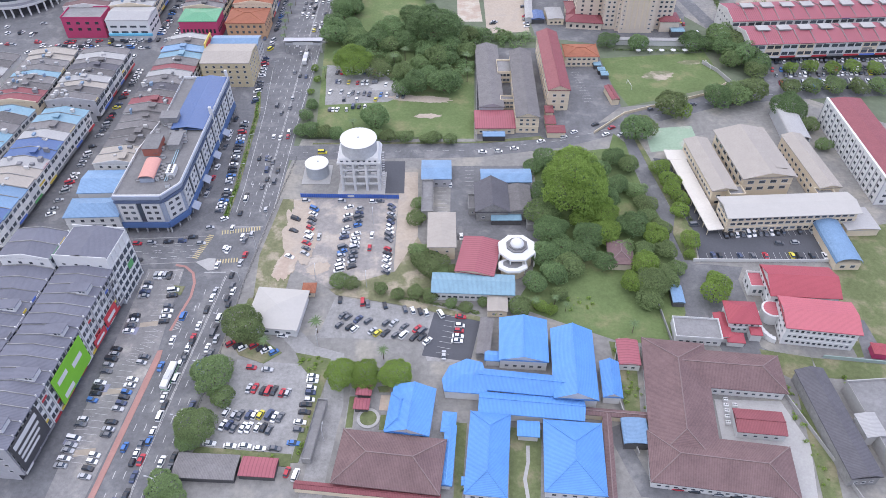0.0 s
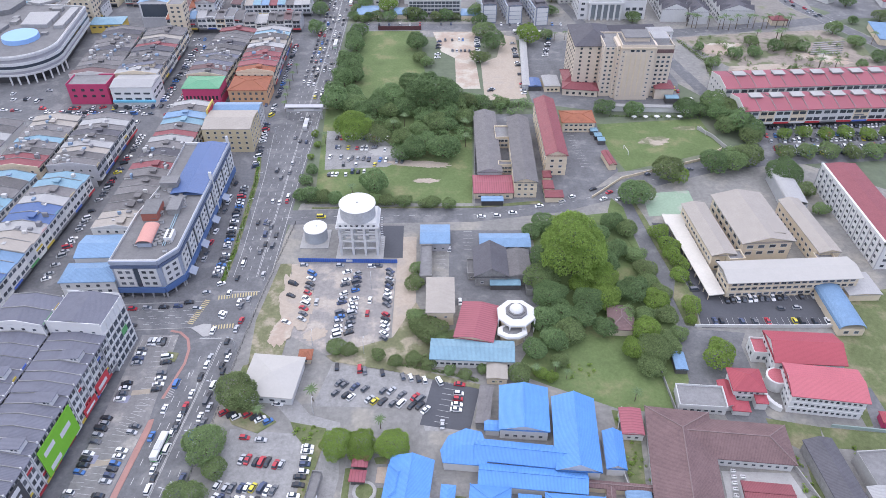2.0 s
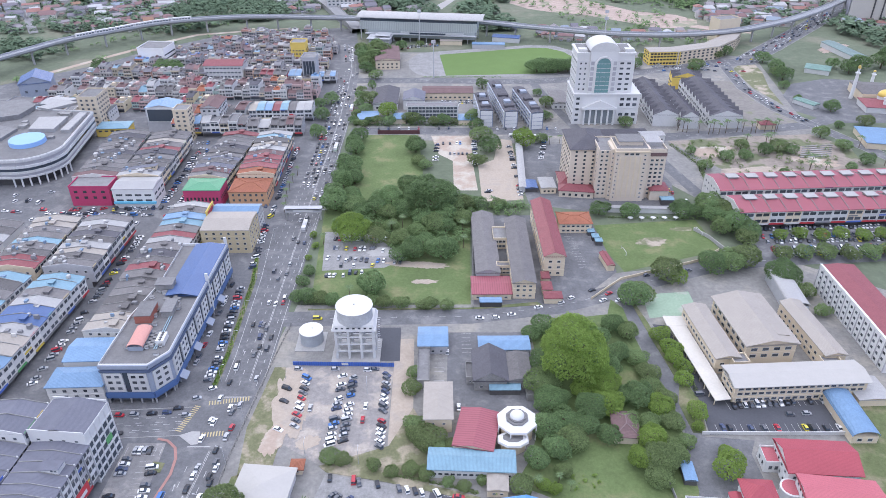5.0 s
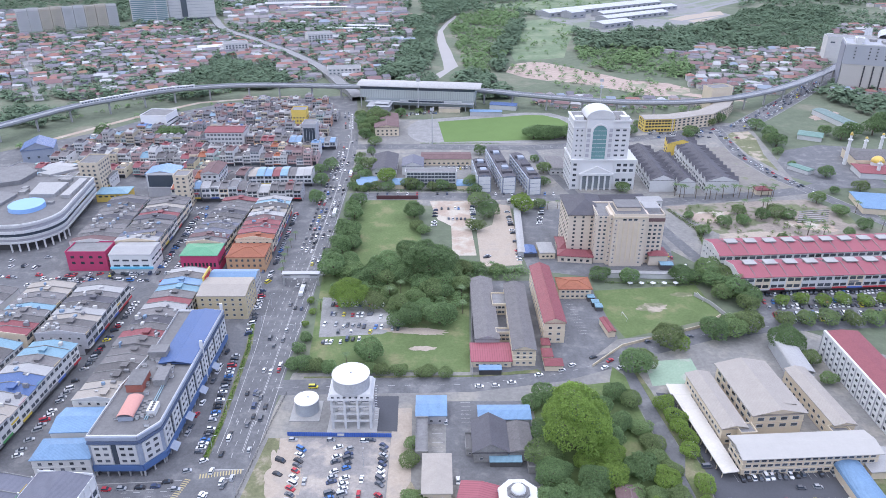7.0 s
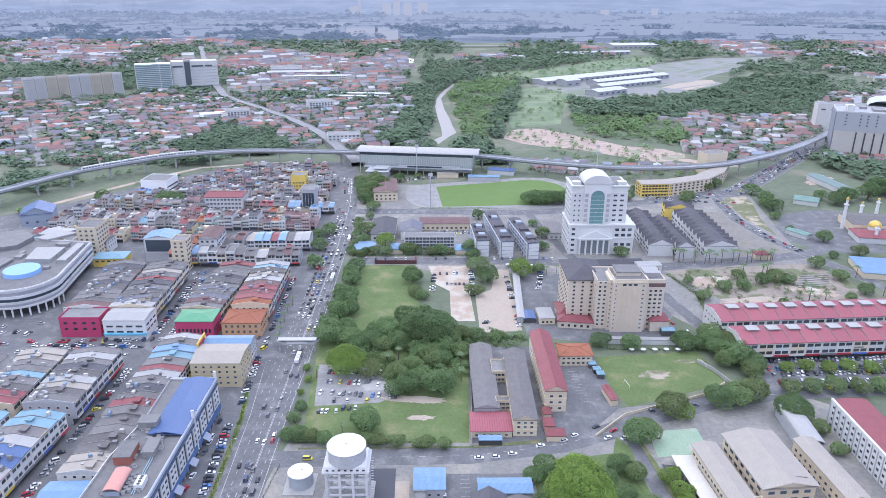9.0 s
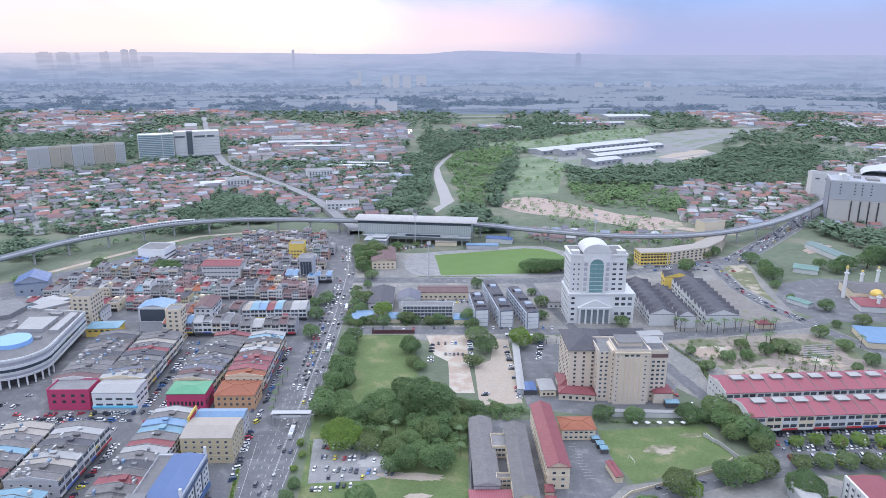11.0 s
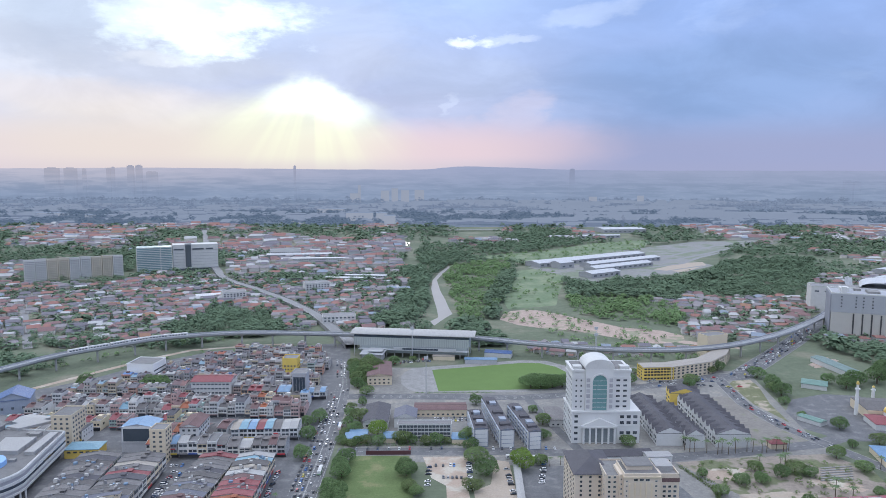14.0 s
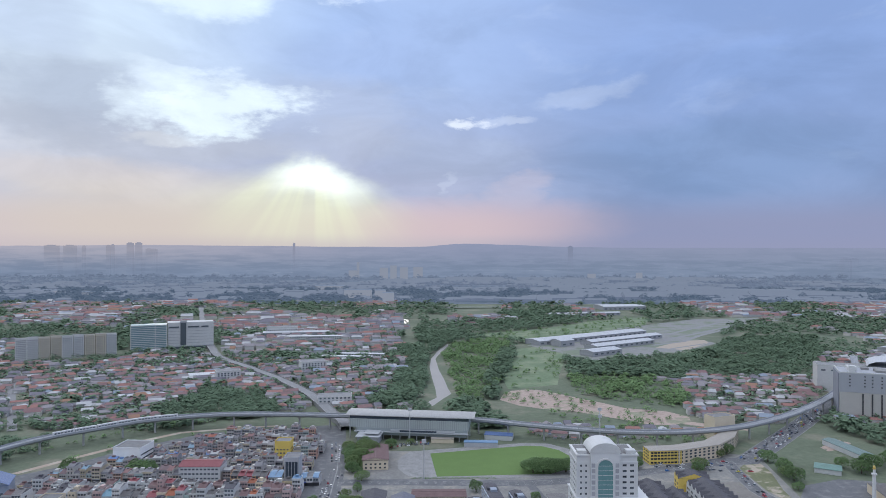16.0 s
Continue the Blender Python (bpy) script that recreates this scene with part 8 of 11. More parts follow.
# footbridge over the avenue
root = thing("footbridge", pose(-83, 390, 0), "grey covered footbridge over the avenue", "footbridge")
part("deck", MB().box(-11, -1.6, 5.6, 11, 1.6, 6.1), CONCRETE, root)
part("roof", MB().box(-11.4, -2.0, 8.6, 11.4, 2.0, 8.8), GREY_WALL, root)
for y in (-1.6, 1.5):
    part("railing", MB().box(-11, y, 6.1, 11, y + 0.1, 7.3), GREY_WALL, root)
part("sign", MB().box(-6, -1.9, 6.2, 6, -1.72, 7.8), WHITE, root)
for x in (-10.5, 10.2):
    part("pier", MB().box(x - 0.5, -0.6, 0, x + 0.5, 0.6, 5.6), CONCRETE, root)
    b = MB()
    for k in range(18):
        b.box(x - 0.9 + (1.4 if x > 0 else -1.4), 2 + k * 0.6, 5.6 - k * 0.31, x + 0.9 + (1.4 if x > 0 else -1.4), 2.6 + k * 0.6, 5.9 - k * 0.31)
    part("stair", b, CONCRETE, root)
    for y in (-1.5, 1.4):
        part("post", MB().box(x - 0.1, y, 6.1, x + 0.1, y + 0.1, 8.6), METAL, root)


def blue_entry():
    """The entrance hall with chamfered corners among the blue roofs."""
    root = thing("blue_entrance_hall", pose(0, 0, 0), "low white entrance hall with a faceted sky blue roof", "hall", GROUP_BLUE)
    pts = [(0.2, 142.6), (15.2, 141.2), (14.0, 155.0), (8.4, 156.6), (2.2, 153.4), (-0.6, 147.6)]
    part("wall", MB().prism([(x * 0.94 + 0.42, (y - 149) * 0.94 + 149) for x, y in pts], 0, 4.6), WHITE, root)
    b = MB()
    top = [(7.0, 148.0, 7.0), (15.2, 147.6, 7.0)]
    p3 = [(x, y, 4.6) for x, y in pts]
    b.face([p3[0], p3[1], top[1], top[0]])
    b.face([p3[1], p3[2], top[1]])
    b.face([p3[2], p3[3], top[0], top[1]])
    b.face([p3[3], p3[4], top[0]])
    b.face([p3[4], p3[5], top[0]])
    b.face([p3[5], p3[0], top[0]])
    part("roof", b, ROOFS["v"], root)
    part("fascia", MB().prism(pts, 4.3, 4.62), ROOFS["v"], root)


blue_entry()

# ---------------------------------------------------------------- north: hotels, flats, shops
def hotel():
    root = thing("hotel", pose(122, 427, 0, 0, 0, 0), "beige twelve-storey hotel with stepped bays", "hotel")
    part("wall", MB().box(-21, -8, 0, 22, 14, 33), BEIGE, root)
    part("tower_bay", MB().box(-11.5, -13, 0, 9, 6, 36.5).box(-13.5, -10.5, 0, 11, 4, 35), BEIGE, root)
    part("lift_housing", MB().box(-9, -8, 36.5, 6, 4, 39), BEIGE, root)
    part("lift_roof", MB().box(-9.5, -8.5, 39, 6.5, 4.5, 39.4), ROOFS["q"], root)
    part("roof_deck", MB().box(-20.4, -7.4, 33.0, 21.4, 13.4, 33.2), ROOFS["q"], root)
    part("bay_deck", MB().box(-11.0, -12.5, 36.5, 8.5, 5.5, 36.62), ROOFS["q"], root)
    for x0, y0, x1, y1 in ((-21, -8, -20.5, 14), (21.5, -8, 22, 14), (11, -8, 22, -7.5), (-21, 13.5, 22, 14)):
        part("parapet", MB().box(x0, y0, 33.0, x1, y1, 34.1), BEIGE, root)
    part("side_band", MB().box(11.02, -8.25, 29.2, 22.2, 14.2, 31.6), ROOFS["m"], root, "dark brown band under the roof")
    part("roof_shed", MB().box(10, -2, 33.2, 20, 9, 36.2), ROOFS["w"], root)
    part("cornice", MB().box(-12, -13.6, 34, 9.6, 6, 34.8), CREAM, root)
    for x in (-8.4, -5.2, -2, 1.2, 4.4):
        part("pilaster", MB().box(x - 0.35, -13.5, 3, x + 0.35, -13, 31), CREAM, root)
    zs = [2.5 + 2.9 * k for k in range(11)]
    face_windows(root, (-21, -8), (-13.5, -8), zs, 2, 1.6, 1.4, 0.6)
    face_windows(root, (11, -8), (22, -8), zs[:9], 3, 1.9, 1.5, 0.8)
    face_windows(root, (-13.4, -10.5), (-11.6, -10.5), zs, 1, 1.0, 1.1, 0.2)
    face_windows(root, (-11.5, -13), (-8.6, -13), zs, 1, 1.0, 1.0, 0.3)
    face_windows(root, (4.8, -13), (9, -13), zs, 1, 1.4, 1.0, 0.4)
    face_windows(root, (-21, 14), (-21, -8), zs, 4, 1.3, 1.2, 0.8)
    face_windows(root, (-7, -13), (4, -13), (32,), 3, 2.4, 1.5, 0.4)
    part("podium", MB().box(14, -12, 0, 26, 0, 7), BEIGE, root)
    part("podium_roof", ridge_roof(12, 12, 2.4, 6), ROOFS["r"], root, m=pose(20, -6, 7.3))


hotel()
house("hotel_block", 97, 445, 24, 34, 30, 0, BEIGE, "k", "beige hotel wing with a dark hip roof", "hotel", 6, "hip", "y", tuple(2.5 + 2.8 * k for k in range(10)), {"S": 4, "W": 7}, (1.4, 1.3), "SW", 1.0)
house("hotel_porch", 90, 424, 22, 10, 4.6, -8, BEIGE, "r", "hotel entrance porch with a red tiled roof", "porch", 2.4, "hip", "x", (1.2,), {"S": 5}, (1.6, 1.6), "S", 0.8)
house("hotel_porch", 85, 438, 9, 18, 5, 0, BEIGE, "r", "hotel side wing with a red tiled roof", "porch", 2.4, "hip", "y", sides="", lap=0.8)
# awning's shade put in as a dark box
house("blue_awning", 146, 411, 8, 5, 3.4, 0, SHADOWED, "t", "small blue awning beside the hotel", "awning", 0.6, "gable", "x", sides="", lap=0.2)


def tower():
    """The white tower with a green glass arch and classical base."""
    root = thing("white_tower", pose(130, 562, 0) @ Matrix.Diagonal((1.2, 1.0, 1.15, 1.0)), "tall white tower with a green glass arch and vaulted top", "office tower")
    part("podium", MB().box(-18.4, -11, 0, 25, 22, 20.9), WHITE_CLEAN, root)
    part("podium_cornice", MB().box(-18.9, -11.6, 20.9, 25.6, 22.6, 22), WHITE_CLEAN, root)
    part("shaft", MB().box(-18, -8, 22.05, 19, 18, 48.4), WHITE_CLEAN, root)
    part("bay", MB().box(-10, -10.2, 22.02, 8, -8.02, 50.9), WHITE_CLEAN, root)
    part("cornice", MB().box(-18.7, -8.7, 48.4, 19.7, 18.7, 49.6), WHITE_CLEAN, root)
    part("lower_cornice", MB().box(-18.4, -8.4, 44.0, 19.4, 18.4, 44.6), WHITE_CLEAN, root)
    part("roof_deck", MB().box(-17, -7, 49.6, 18, 17, 49.75), ROOFS["q"], root)
    for x0, x1 in ((-17.5, -12), (12.5, 18.5)):
        part("roof_turret", MB().box(x0, -7, 49.75, x1, -1, 51.6), WHITE, root)
    v = MB()
    n = 14
    for k in range(n):
        a0, a1 = math.pi * k / n, math.pi * (k + 1) / n
        p = [(-1 + 9.6 * math.cos(a), 50.9 + 6.2 * math.sin(a)) for a in (a0, a1)]
        v.face([(p[0][0], -10.6, p[0][1]), (p[0][0], 12, p[0][1]), (p[1][0], 12, p[1][1]), (p[1][0], -10.6, p[1][1])])
        v.face([(p[0][0], -10.5, p[0][1]), (p[1][0], -10.5, p[1][1]), (-1, -10.5, 50.9)])
    part("vault", v, WHITE, root)
    g = MB()
    g.box(-5.6, -10.5, 22.6, 3.6, -10.15, 42)
    for k in range(10):
        a0, a1 = math.pi * k / 10, math.pi * (k + 1) / 10
        g.face([(-1, -10.5, 42), (-1 + 4.6 * math.cos(a0), -10.5, 42 + 4.6 * math.sin(a0)), (-1 + 4.6 * math.cos(a1), -10.5, 42 + 4.6 * math.sin(a1))])
    part("glass_arch", g, GREEN_GLASS, root, "tall green glass arch")
    for k in range(7):
        part("transom", MB().box(-5.6, -10.65, 24.5 + 3 * k, 3.6, -10.5, 24.75 + 3 * k), WHITE, root)
    for x in (-3.0, 1.0):
        part("mullion", MB().box(x - 0.12, -10.65, 22.6, x + 0.12, -10.5, 45), GREEN_GLASS, root)
    arch = MB()
    for k in range(10):
        a0, a1 = math.pi * k / 10, math.pi * (k + 1) / 10
        arch.bar((-1 + 5.1 * math.cos(a0), -10.7, 42 + 5.1 * math.sin(a0)), (-1 + 5.1 * math.cos(a1), -10.7, 42 + 5.1 * math.sin(a1)), 0.5)
    part("arch_head", arch, WHITE_CLEAN, root)
    for x in (-6.6, 3.6):
        part("arch_jamb", MB().box(x, -11.2, 22.4, x + 1.0, -10.1, 42), WHITE_CLEAN, root)
    for x0, x1 in ((-9.4, -7.2), (5.2, 7.4)):
        for k in range(6):
            part("grey_panel", MB().box(x0, -10.3, 23.6 + 3.6 * k, x1, -10.15, 26.2 + 3.6 * k), GREY_WALL, root)
    for x in (-18.3, -14.2, 8.2, 18.6):
        part("pilaster", MB().box(x, -8.5, 22.02, x + 0.7, -8.0, 44.0), WHITE_CLEAN, root)
    for x in (-18.6, -13.2, 10.4, 24.4):
        part("podium_pilaster", MB().box(x, -11.5, 0.0, x + 0.8, -11.0, 20.9), WHITE_CLEAN, root)
    part("string_course", MB().box(-18.8, -11.4, 11.6, -12.7, -11.0, 12.4).box(10.7, -11.4, 11.6, 25.4, -11.0, 12.4), WHITE_CLEAN, root)
    p = MB()
    p.face([(-12, -13.2, 12.4), (10, -13.2, 12.4), (-1, -13.2, 17.6)])
    p.face([(-12, -13.2, 12.4), (-1, -13.2, 17.6), (-1, -11, 17.6), (-12, -11, 12.4)])
    p.face([(-1, -13.2, 17.6), (10, -13.2, 12.4), (10, -11, 12.4), (-1, -11, 17.6)])
    part("pediment", p, WHITE_CLEAN, root)
    part("entablature", MB().box(-12.6, -13.8, 11, 10.6, -11.02, 12.4), WHITE_CLEAN, root)
    for k in range(6):
        part("column", MB().cyl(-11 + 4 * k, -12.8, 0, 11, 0.7, 0.6, 10), WHITE_CLEAN, root)
    part("entrance", MB().box(-10.5, -11.2, 0.5, 8.5, -11.05, 10.6), mat("pale_tinted_glass", (0.24, 0.27, 0.29), 0.2, 0.1, 0.3, 1.0, spec=0.5), root)
    zs = [23.6 + 3.6 * k for k in range(6)]
    face_windows(root, (8, -8), (19, -8), zs, 2, 2.6, 1.5, 1.0)
    face_windows(root, (-18, -8), (-10, -8), zs, 2, 1.2, 1.4, 0.9)
    face_windows(root, (-18, 18), (-18, -8), zs, 5, 1.8, 1.5, 1.0)
    face_windows(root, (11, -11), (25, -11), (2, 6, 13, 17), 3, 2.8, 2.2, 0.6)
    face_windows(root, (-18.4, -11), (-13, -11), (2, 6, 10, 14, 17.6), 1, 2.4, 1.8, 0.8)
    face_windows(root, (-18.4, 22), (-18.4, -11), (2, 6, 10, 14, 17.6), 6, 2.2, 1.8, 0.8)


tower()
house("tower_annexe", 141, 521, 40, 12, 4.5, 3, WHITE, "k", "low annexe with a dark hip roof", "building", 2.0, "hip", "x", (1.2,), {"S": 8}, (2, 1.6), "S", 0.8)
house("tower_annexe", 162, 512, 18, 9, 7, 3, WHITE, "w", "low annexe with a pale grey roof", "building", 0.6, "gable", "x", (3,), {"S": 5}, (2, 1.6), "S", 0.4)
# red-roofed shop terraces
GROUP_R = "red-roofed shop terraces"
shop_row(178, 375, 340, 384, 22, 12.5, "p" * 17, GROUP_R, [WHITE, CREAM, SHOP_WALL, WHITE], 3, True, 0.0, "L", False, 2.4)
shop_row(176, 404, 340, 415, 24, 12.5, "p" * 17, GROUP_R, [WHITE, SHOP_WALL], 3, True, 0.0, "L", False, 2.4)
for k in range(12):
    for y0, z in ((388, 13.4), (418, 13.4)):
        x = 188 + 12.6 * k
        root = thing("roof_vent", pose(x, y0 + 0.055 * (x - 178), z, 0, 0, 3), "grey louvred vent box on the red roof", "roof vent", "roof vents on the red terraces")
        part("body", MB().box(-3.2, -2.4, 0, 3.2, 2.4, 2.4), CONCRETE_OLD, root)
        part("lid", MB().box(-3.8, -3.0, 2.4, 3.8, 3.0, 2.7), CONCRETE, root)
# steep dark gabled terraces
GROUP_G = "dark gabled terraces"


def cross_gable(root, x, s, w, h, rise, run, wall):
    """A small gable over the eave at x, running back towards the ridge (s: the sign of that way)."""
    front = [(x, -w / 2, h - 0.6), (x, w / 2, h - 0.6), (x, 0, h + rise)]
    g = MB()
    g.face(front if s > 0 else front[::-1])
    g.face([(x + s * 0.4, p[1], p[2]) for p in (front[::-1] if s > 0 else front)])
    part("gable_front", g, wall, root)
    b = MB()
    for e in (-1, 1):
        q = [(x, e * w / 2, h - 0.45), (x, 0, h + rise + 0.15), (x + s * run, 0, h + rise + 0.15), (x + s * run * 0.2, e * w / 2, h - 0.45)]
        b.face(q if e * s < 0 else q[::-1])
    part("gable_roof", b, ROOFS["k"], root)


def gabled_terrace(x0, y0, x1, y1, n, depth, h, wall, label):
    """Houses in a row, each with its own steep gable to the west and a dark roof."""
    for k in range(n):
        s = (k + 0.5) / n
        x, y, w = x0 + (x1 - x0) * s, y0 + (y1 - y0) * s, math.hypot(x1 - x0, y1 - y0) / n
        rot = math.degrees(math.atan2(y1 - y0, x1 - x0)) - 90
        root = house("gabled_house", x, y, depth, w - 0.1, h, rot, wall, "k", label, "house", 4.2, "gable", "y", (1.5, 5), {"W": 2}, (2.0, 1.8), "W", 0.1, group=GROUP_G)
        for s in (-1, 1):
            cross_gable(root, s * (depth / 2 + 0.35), -s, w * 0.72, h, 3.3, depth * 0.33, wall)


gabled_terrace(182, 545, 184, 632, 9, 20, 9.5, WHITE, "white terraced house with a steep charcoal gable")
gabled_terrace(200, 540, 199, 612, 8, 14, 9.5, WHITE, "white terraced house with a steep charcoal gable")
gabled_terrace(229, 541, 231, 632, 10, 26, 10, WHITE, "white terraced house with a steep charcoal gable")
gabled_terrace(226, 636, 228, 652, 2, 26, 11, YELLOW, "bright yellow terraced house with a steep gable")
# flats with white end walls
FLATS_PALE = mat("pale_blue_render", (0.42, 0.45, 0.51), 0.85, 0.2, 0.2, 0.9)
FLATS_WALL = mat("weathered_blue_render", (0.23, 0.265, 0.335), 0.85, 0.25, 0.2, 0.9)
for x, y, w, d, a in ((36.8, 565, 10.5, 42, 3.4), (53.3, 579.5, 10.5, 76, 6.5), (73.3, 569.5, 9.5, 63, 8.5)):
    root = house("block_of_flats", x, y, w, d, 14, a, FLATS_WALL, "k", "weathered blue-grey block of flats with white end wall", "block of flats", 1.0, "gable", "y", (1.4, 4.6, 7.8, 11), {"W": int(d / 3.8)}, (2.5, 1.9), "W", 0.2, group="blocks of flats")
    part("end_wall", MB().box(-w / 2 + 0.6, -d / 2 - 0.25, 0.6, w / 2 - 0.6, -d / 2, 13.6), WHITE_CLEAN, root)
    for z in (3.6, 6.8, 10):
        part("end_band", MB().box(-w / 2, -d / 2 - 0.4, z, w / 2, -d / 2 - 0.2, z + 0.25), FLATS_WALL, root)
    for z in (3.1, 6.3, 9.5, 12.7):
        part("balcony_band", MB().box(-w / 2 - 1.0, -d / 2 + 1.2, z - 0.2, -w / 2 - 0.02, d / 2 - 1.2, z + 0.75), FLATS_PALE, root)
    for k in range(int(d / 7.6) + 1):
        y = -d / 2 + 1.2 + (d - 2.4) * k / int(d / 7.6)
        part("fin", MB().box(-w / 2 - 1.15, y - 0.15, 0, -w / 2 - 0.02, y + 0.15, 13.9), WHITE_CLEAN, root)
    for k in range(3):
        y = -d / 2 + 4 + (d - 8) * (k + 0.2) / 2.6
        part("roof_house", MB().box(-w / 2 + 1.0, y - 2.4, 14.2, w / 2 - 1.5, y + 2.4, 16.6), ROOFS["k"], root)
    for y in (-d / 4, d / 4):
        part("water_tank", MB().box(-2.5, y - 3, 14.6, 2.5, y + 3, 16.9), BLUE_GREY, root)
house("gallery_flats", -5, 563, 42, 10, 12, 0, WHITE, "q", "blue-grey four-storey flats with open galleries", "block of flats", 0, "flat", "x", (1.3, 4.3, 7.3, 10), {"S": 14}, (2.5, 1.9), "S")
house("works_house", -45, 600, 20, 42, 7, 0, WHITE, "k", "white works with a dark gabled roof", "works", 2.6, "gable", "y", (3,), {"S": 4}, (1.8, 1.5), "S")
house("blue_gable_hall", -21, 596, 18, 22, 8, 0, WHITE, "s", "white hall with a slate blue gable", "hall", 3.4, "gable", "y", (3,), {"S": 3}, (1.8, 1.5), "S")
house("long_red_store", 8, 619, 44, 18, 6, 0, CREAM, "m", "long store with a maroon metal roof", "store", 1.2, "gable", "x", (1.4,), {"S": 10}, (2, 1.4), "S")
house("blue_shed", -58, 561, 17, 19, 3.8, 0, CREAM, "b", "low shed with a bright blue roof", "shed", 0.8, "gable", "x", sides="", lap=0.4)
house("blue_shed", -32, 559, 10, 14, 3.8, 0, CREAM, "b", "low shed with a bright blue roof", "shed", 1.4, "hip", "y", sides="", lap=0.4)
house("blue_shed", 24, 556, 16, 14, 4, 0, CREAM, "b", "low shed with a bright blue roof", "shed", 1.6, "hip", "x", sides="", lap=0.4)
house("grey_depot", 104, 602, 14, 32, 5, 0, WHITE, "g", "depot with a grey metal roof", "depot", 1.0, "gable", "y", (1.2,), {"S": 3}, (1.6, 1.2), "S")
house("car_canopy", 58, 470, 4.6, 84, 3.2, -3.5, METAL, "w", "long white roofed car port", "car port", 0.4, "gable", "y", sides="", lap=0.2)
house("cream_kiosk", 72, 433, 10, 16, 4, 2, CREAM, "w", "cream hut with a flat white roof", "hut", 0.4, "gable", "y", (1.2,), {"S": 3}, (1.4, 1.2), "S", 0.3)
# open hut, its shaded inside drawn as a solid dark box
house("blue_kiosk", 61, 433, 8, 12, 3, 2, SHADOWED, "d", "open hut with a blue canvas roof", "hut", 0.6, "gable", "y", sides="", lap=0.3)
house("maroon_school", -52, 724, 24, 50, 9, 4, CREAM, "m", "cream school block with a maroon roof", "school", 2.0, "gable", "y", (1.4, 4.8), {"S": 5}, (1.8, 1.4), "S")


def yellow_crescent():
    """The long yellow block that follows the bend of the road."""
    pts = [(213, 712), (242, 714), (288, 733), (316, 762), (334, 794)]
    for k, ((x0, y0), (x1, y1)) in enumerate(zip(pts, pts[1:])):
        L = math.hypot(x1 - x0, y1 - y0)
        rot = math.degrees(math.atan2(y1 - y0, x1 - x0))
        nx, ny = -(y1 - y0) / L, (x1 - x0) / L
        house("crescent_block", (x0 + x1) / 2 + nx * 9, (y0 + y1) / 2 + ny * 9, L + 3, 17, 13, rot, YELLOW if k == 0 else CREAM, "c", "yellow and cream shop block along a bend", "shop block", 0.6, "gable", "x", (1, 4.6, 7.6, 10.4), {"S": 9}, (2.6, 1.6), "S" if k else "SW", 0.3, group="yellow crescent")
    house("cream_tower", 318, 806, 28, 16, 25, 20, CREAM, "q", "plain cream windowless block", "building", 0, "flat", sides="")


yellow_crescent()


# ---------------------------------------------------------------- elevated railway, train, station
def smooth(pts, n=6):
    out = []
    for k in range(len(pts) - 1):
        p = [Vector(pts[max(0, min(len(pts) - 1, k + j))]) for j in (-1, 0, 1, 2)]
        for i in range(n):
            t = i / n
            out.append(tuple(0.5 * (2 * p[1] + (p[2] - p[0]) * t + (2 * p[0] - 5 * p[1] + 4 * p[2] - p[3]) * t * t + (3 * p[1] - p[0] - 3 * p[2] + p[3]) * t ** 3)))
    return out + [tuple(pts[-1])]


TRACK = smooth(TRACK_LINE)


def viaduct():
    root = thing("railway_viaduct", pose(0, 0, 0), "grey concrete elevated railway on single piers", "viaduct")
    deck = MB()
    prof = [(-5.6, 14.9), (-5.6, 16.9), (-5.2, 16.9), (-5.2, 15.5), (5.2, 15.5), (5.2, 16.9), (5.6, 16.9), (5.6, 14.9), (2.8, 12.9), (-2.8, 12.9)]
    rings = []
    for k, (x, y) in enumerate(TRACK):
        x0, y0 = TRACK[max(0, k - 1)]
        x1, y1 = TRACK[min(len(TRACK) - 1, k + 1)]
        L = math.hypot(x1 - x0, y1 - y0)
        nx, ny = (y1 - y0) / L, -(x1 - x0) / L
        rings.append([(x + nx * o, y + ny * o, z) for o, z in prof])
    for a, c in zip(rings, rings[1:]):
        for k in range(len(prof)):
            j = (k + 1) % len(prof)
            deck.face([a[k], c[k], c[j], a[j]])
    part("deck", deck, mat("viaduct_concrete", (0.33, 0.34, 0.36), 0.85, 0.12, 0.1, 0.6), root)
    for o in (-2.6, -1.2, 1.2, 2.6):
        rail = MB()
        rail.ribbon(TRACK, o - 0.1, o + 0.1, 15.65)
        part("rail", rail, DARK_METAL, root)
    dist = 0.0
    for (x0, y0), (x1, y1) in zip(TRACK, TRACK[1:]):
        dist += math.hypot(x1 - x0, y1 - y0)
        if dist > 34:
            dist = 0.0
            part("pier", MB().cyl(x1, y1, 0, 12.6, 1.1, 1.1, 10).prism([(x1 - 2.4, y1 - 1.2), (x1 + 2.4, y1 - 1.2), (x1 + 2.4, y1 + 1.2), (x1 - 2.4, y1 + 1.2)], 12, 13.4), CONCRETE, root)


viaduct()


def along(s):
    for (x0, y0), (x1, y1) in zip(TRACK, TRACK[1:]):
        L = math.hypot(x1 - x0, y1 - y0)
        if s <= L:
            return x0 + (x1 - x0) * s / L, y0 + (y1 - y0) * s / L, math.degrees(math.atan2(y1 - y0, x1 - x0))
        s -= L
    return (*TRACK[-1], 0)


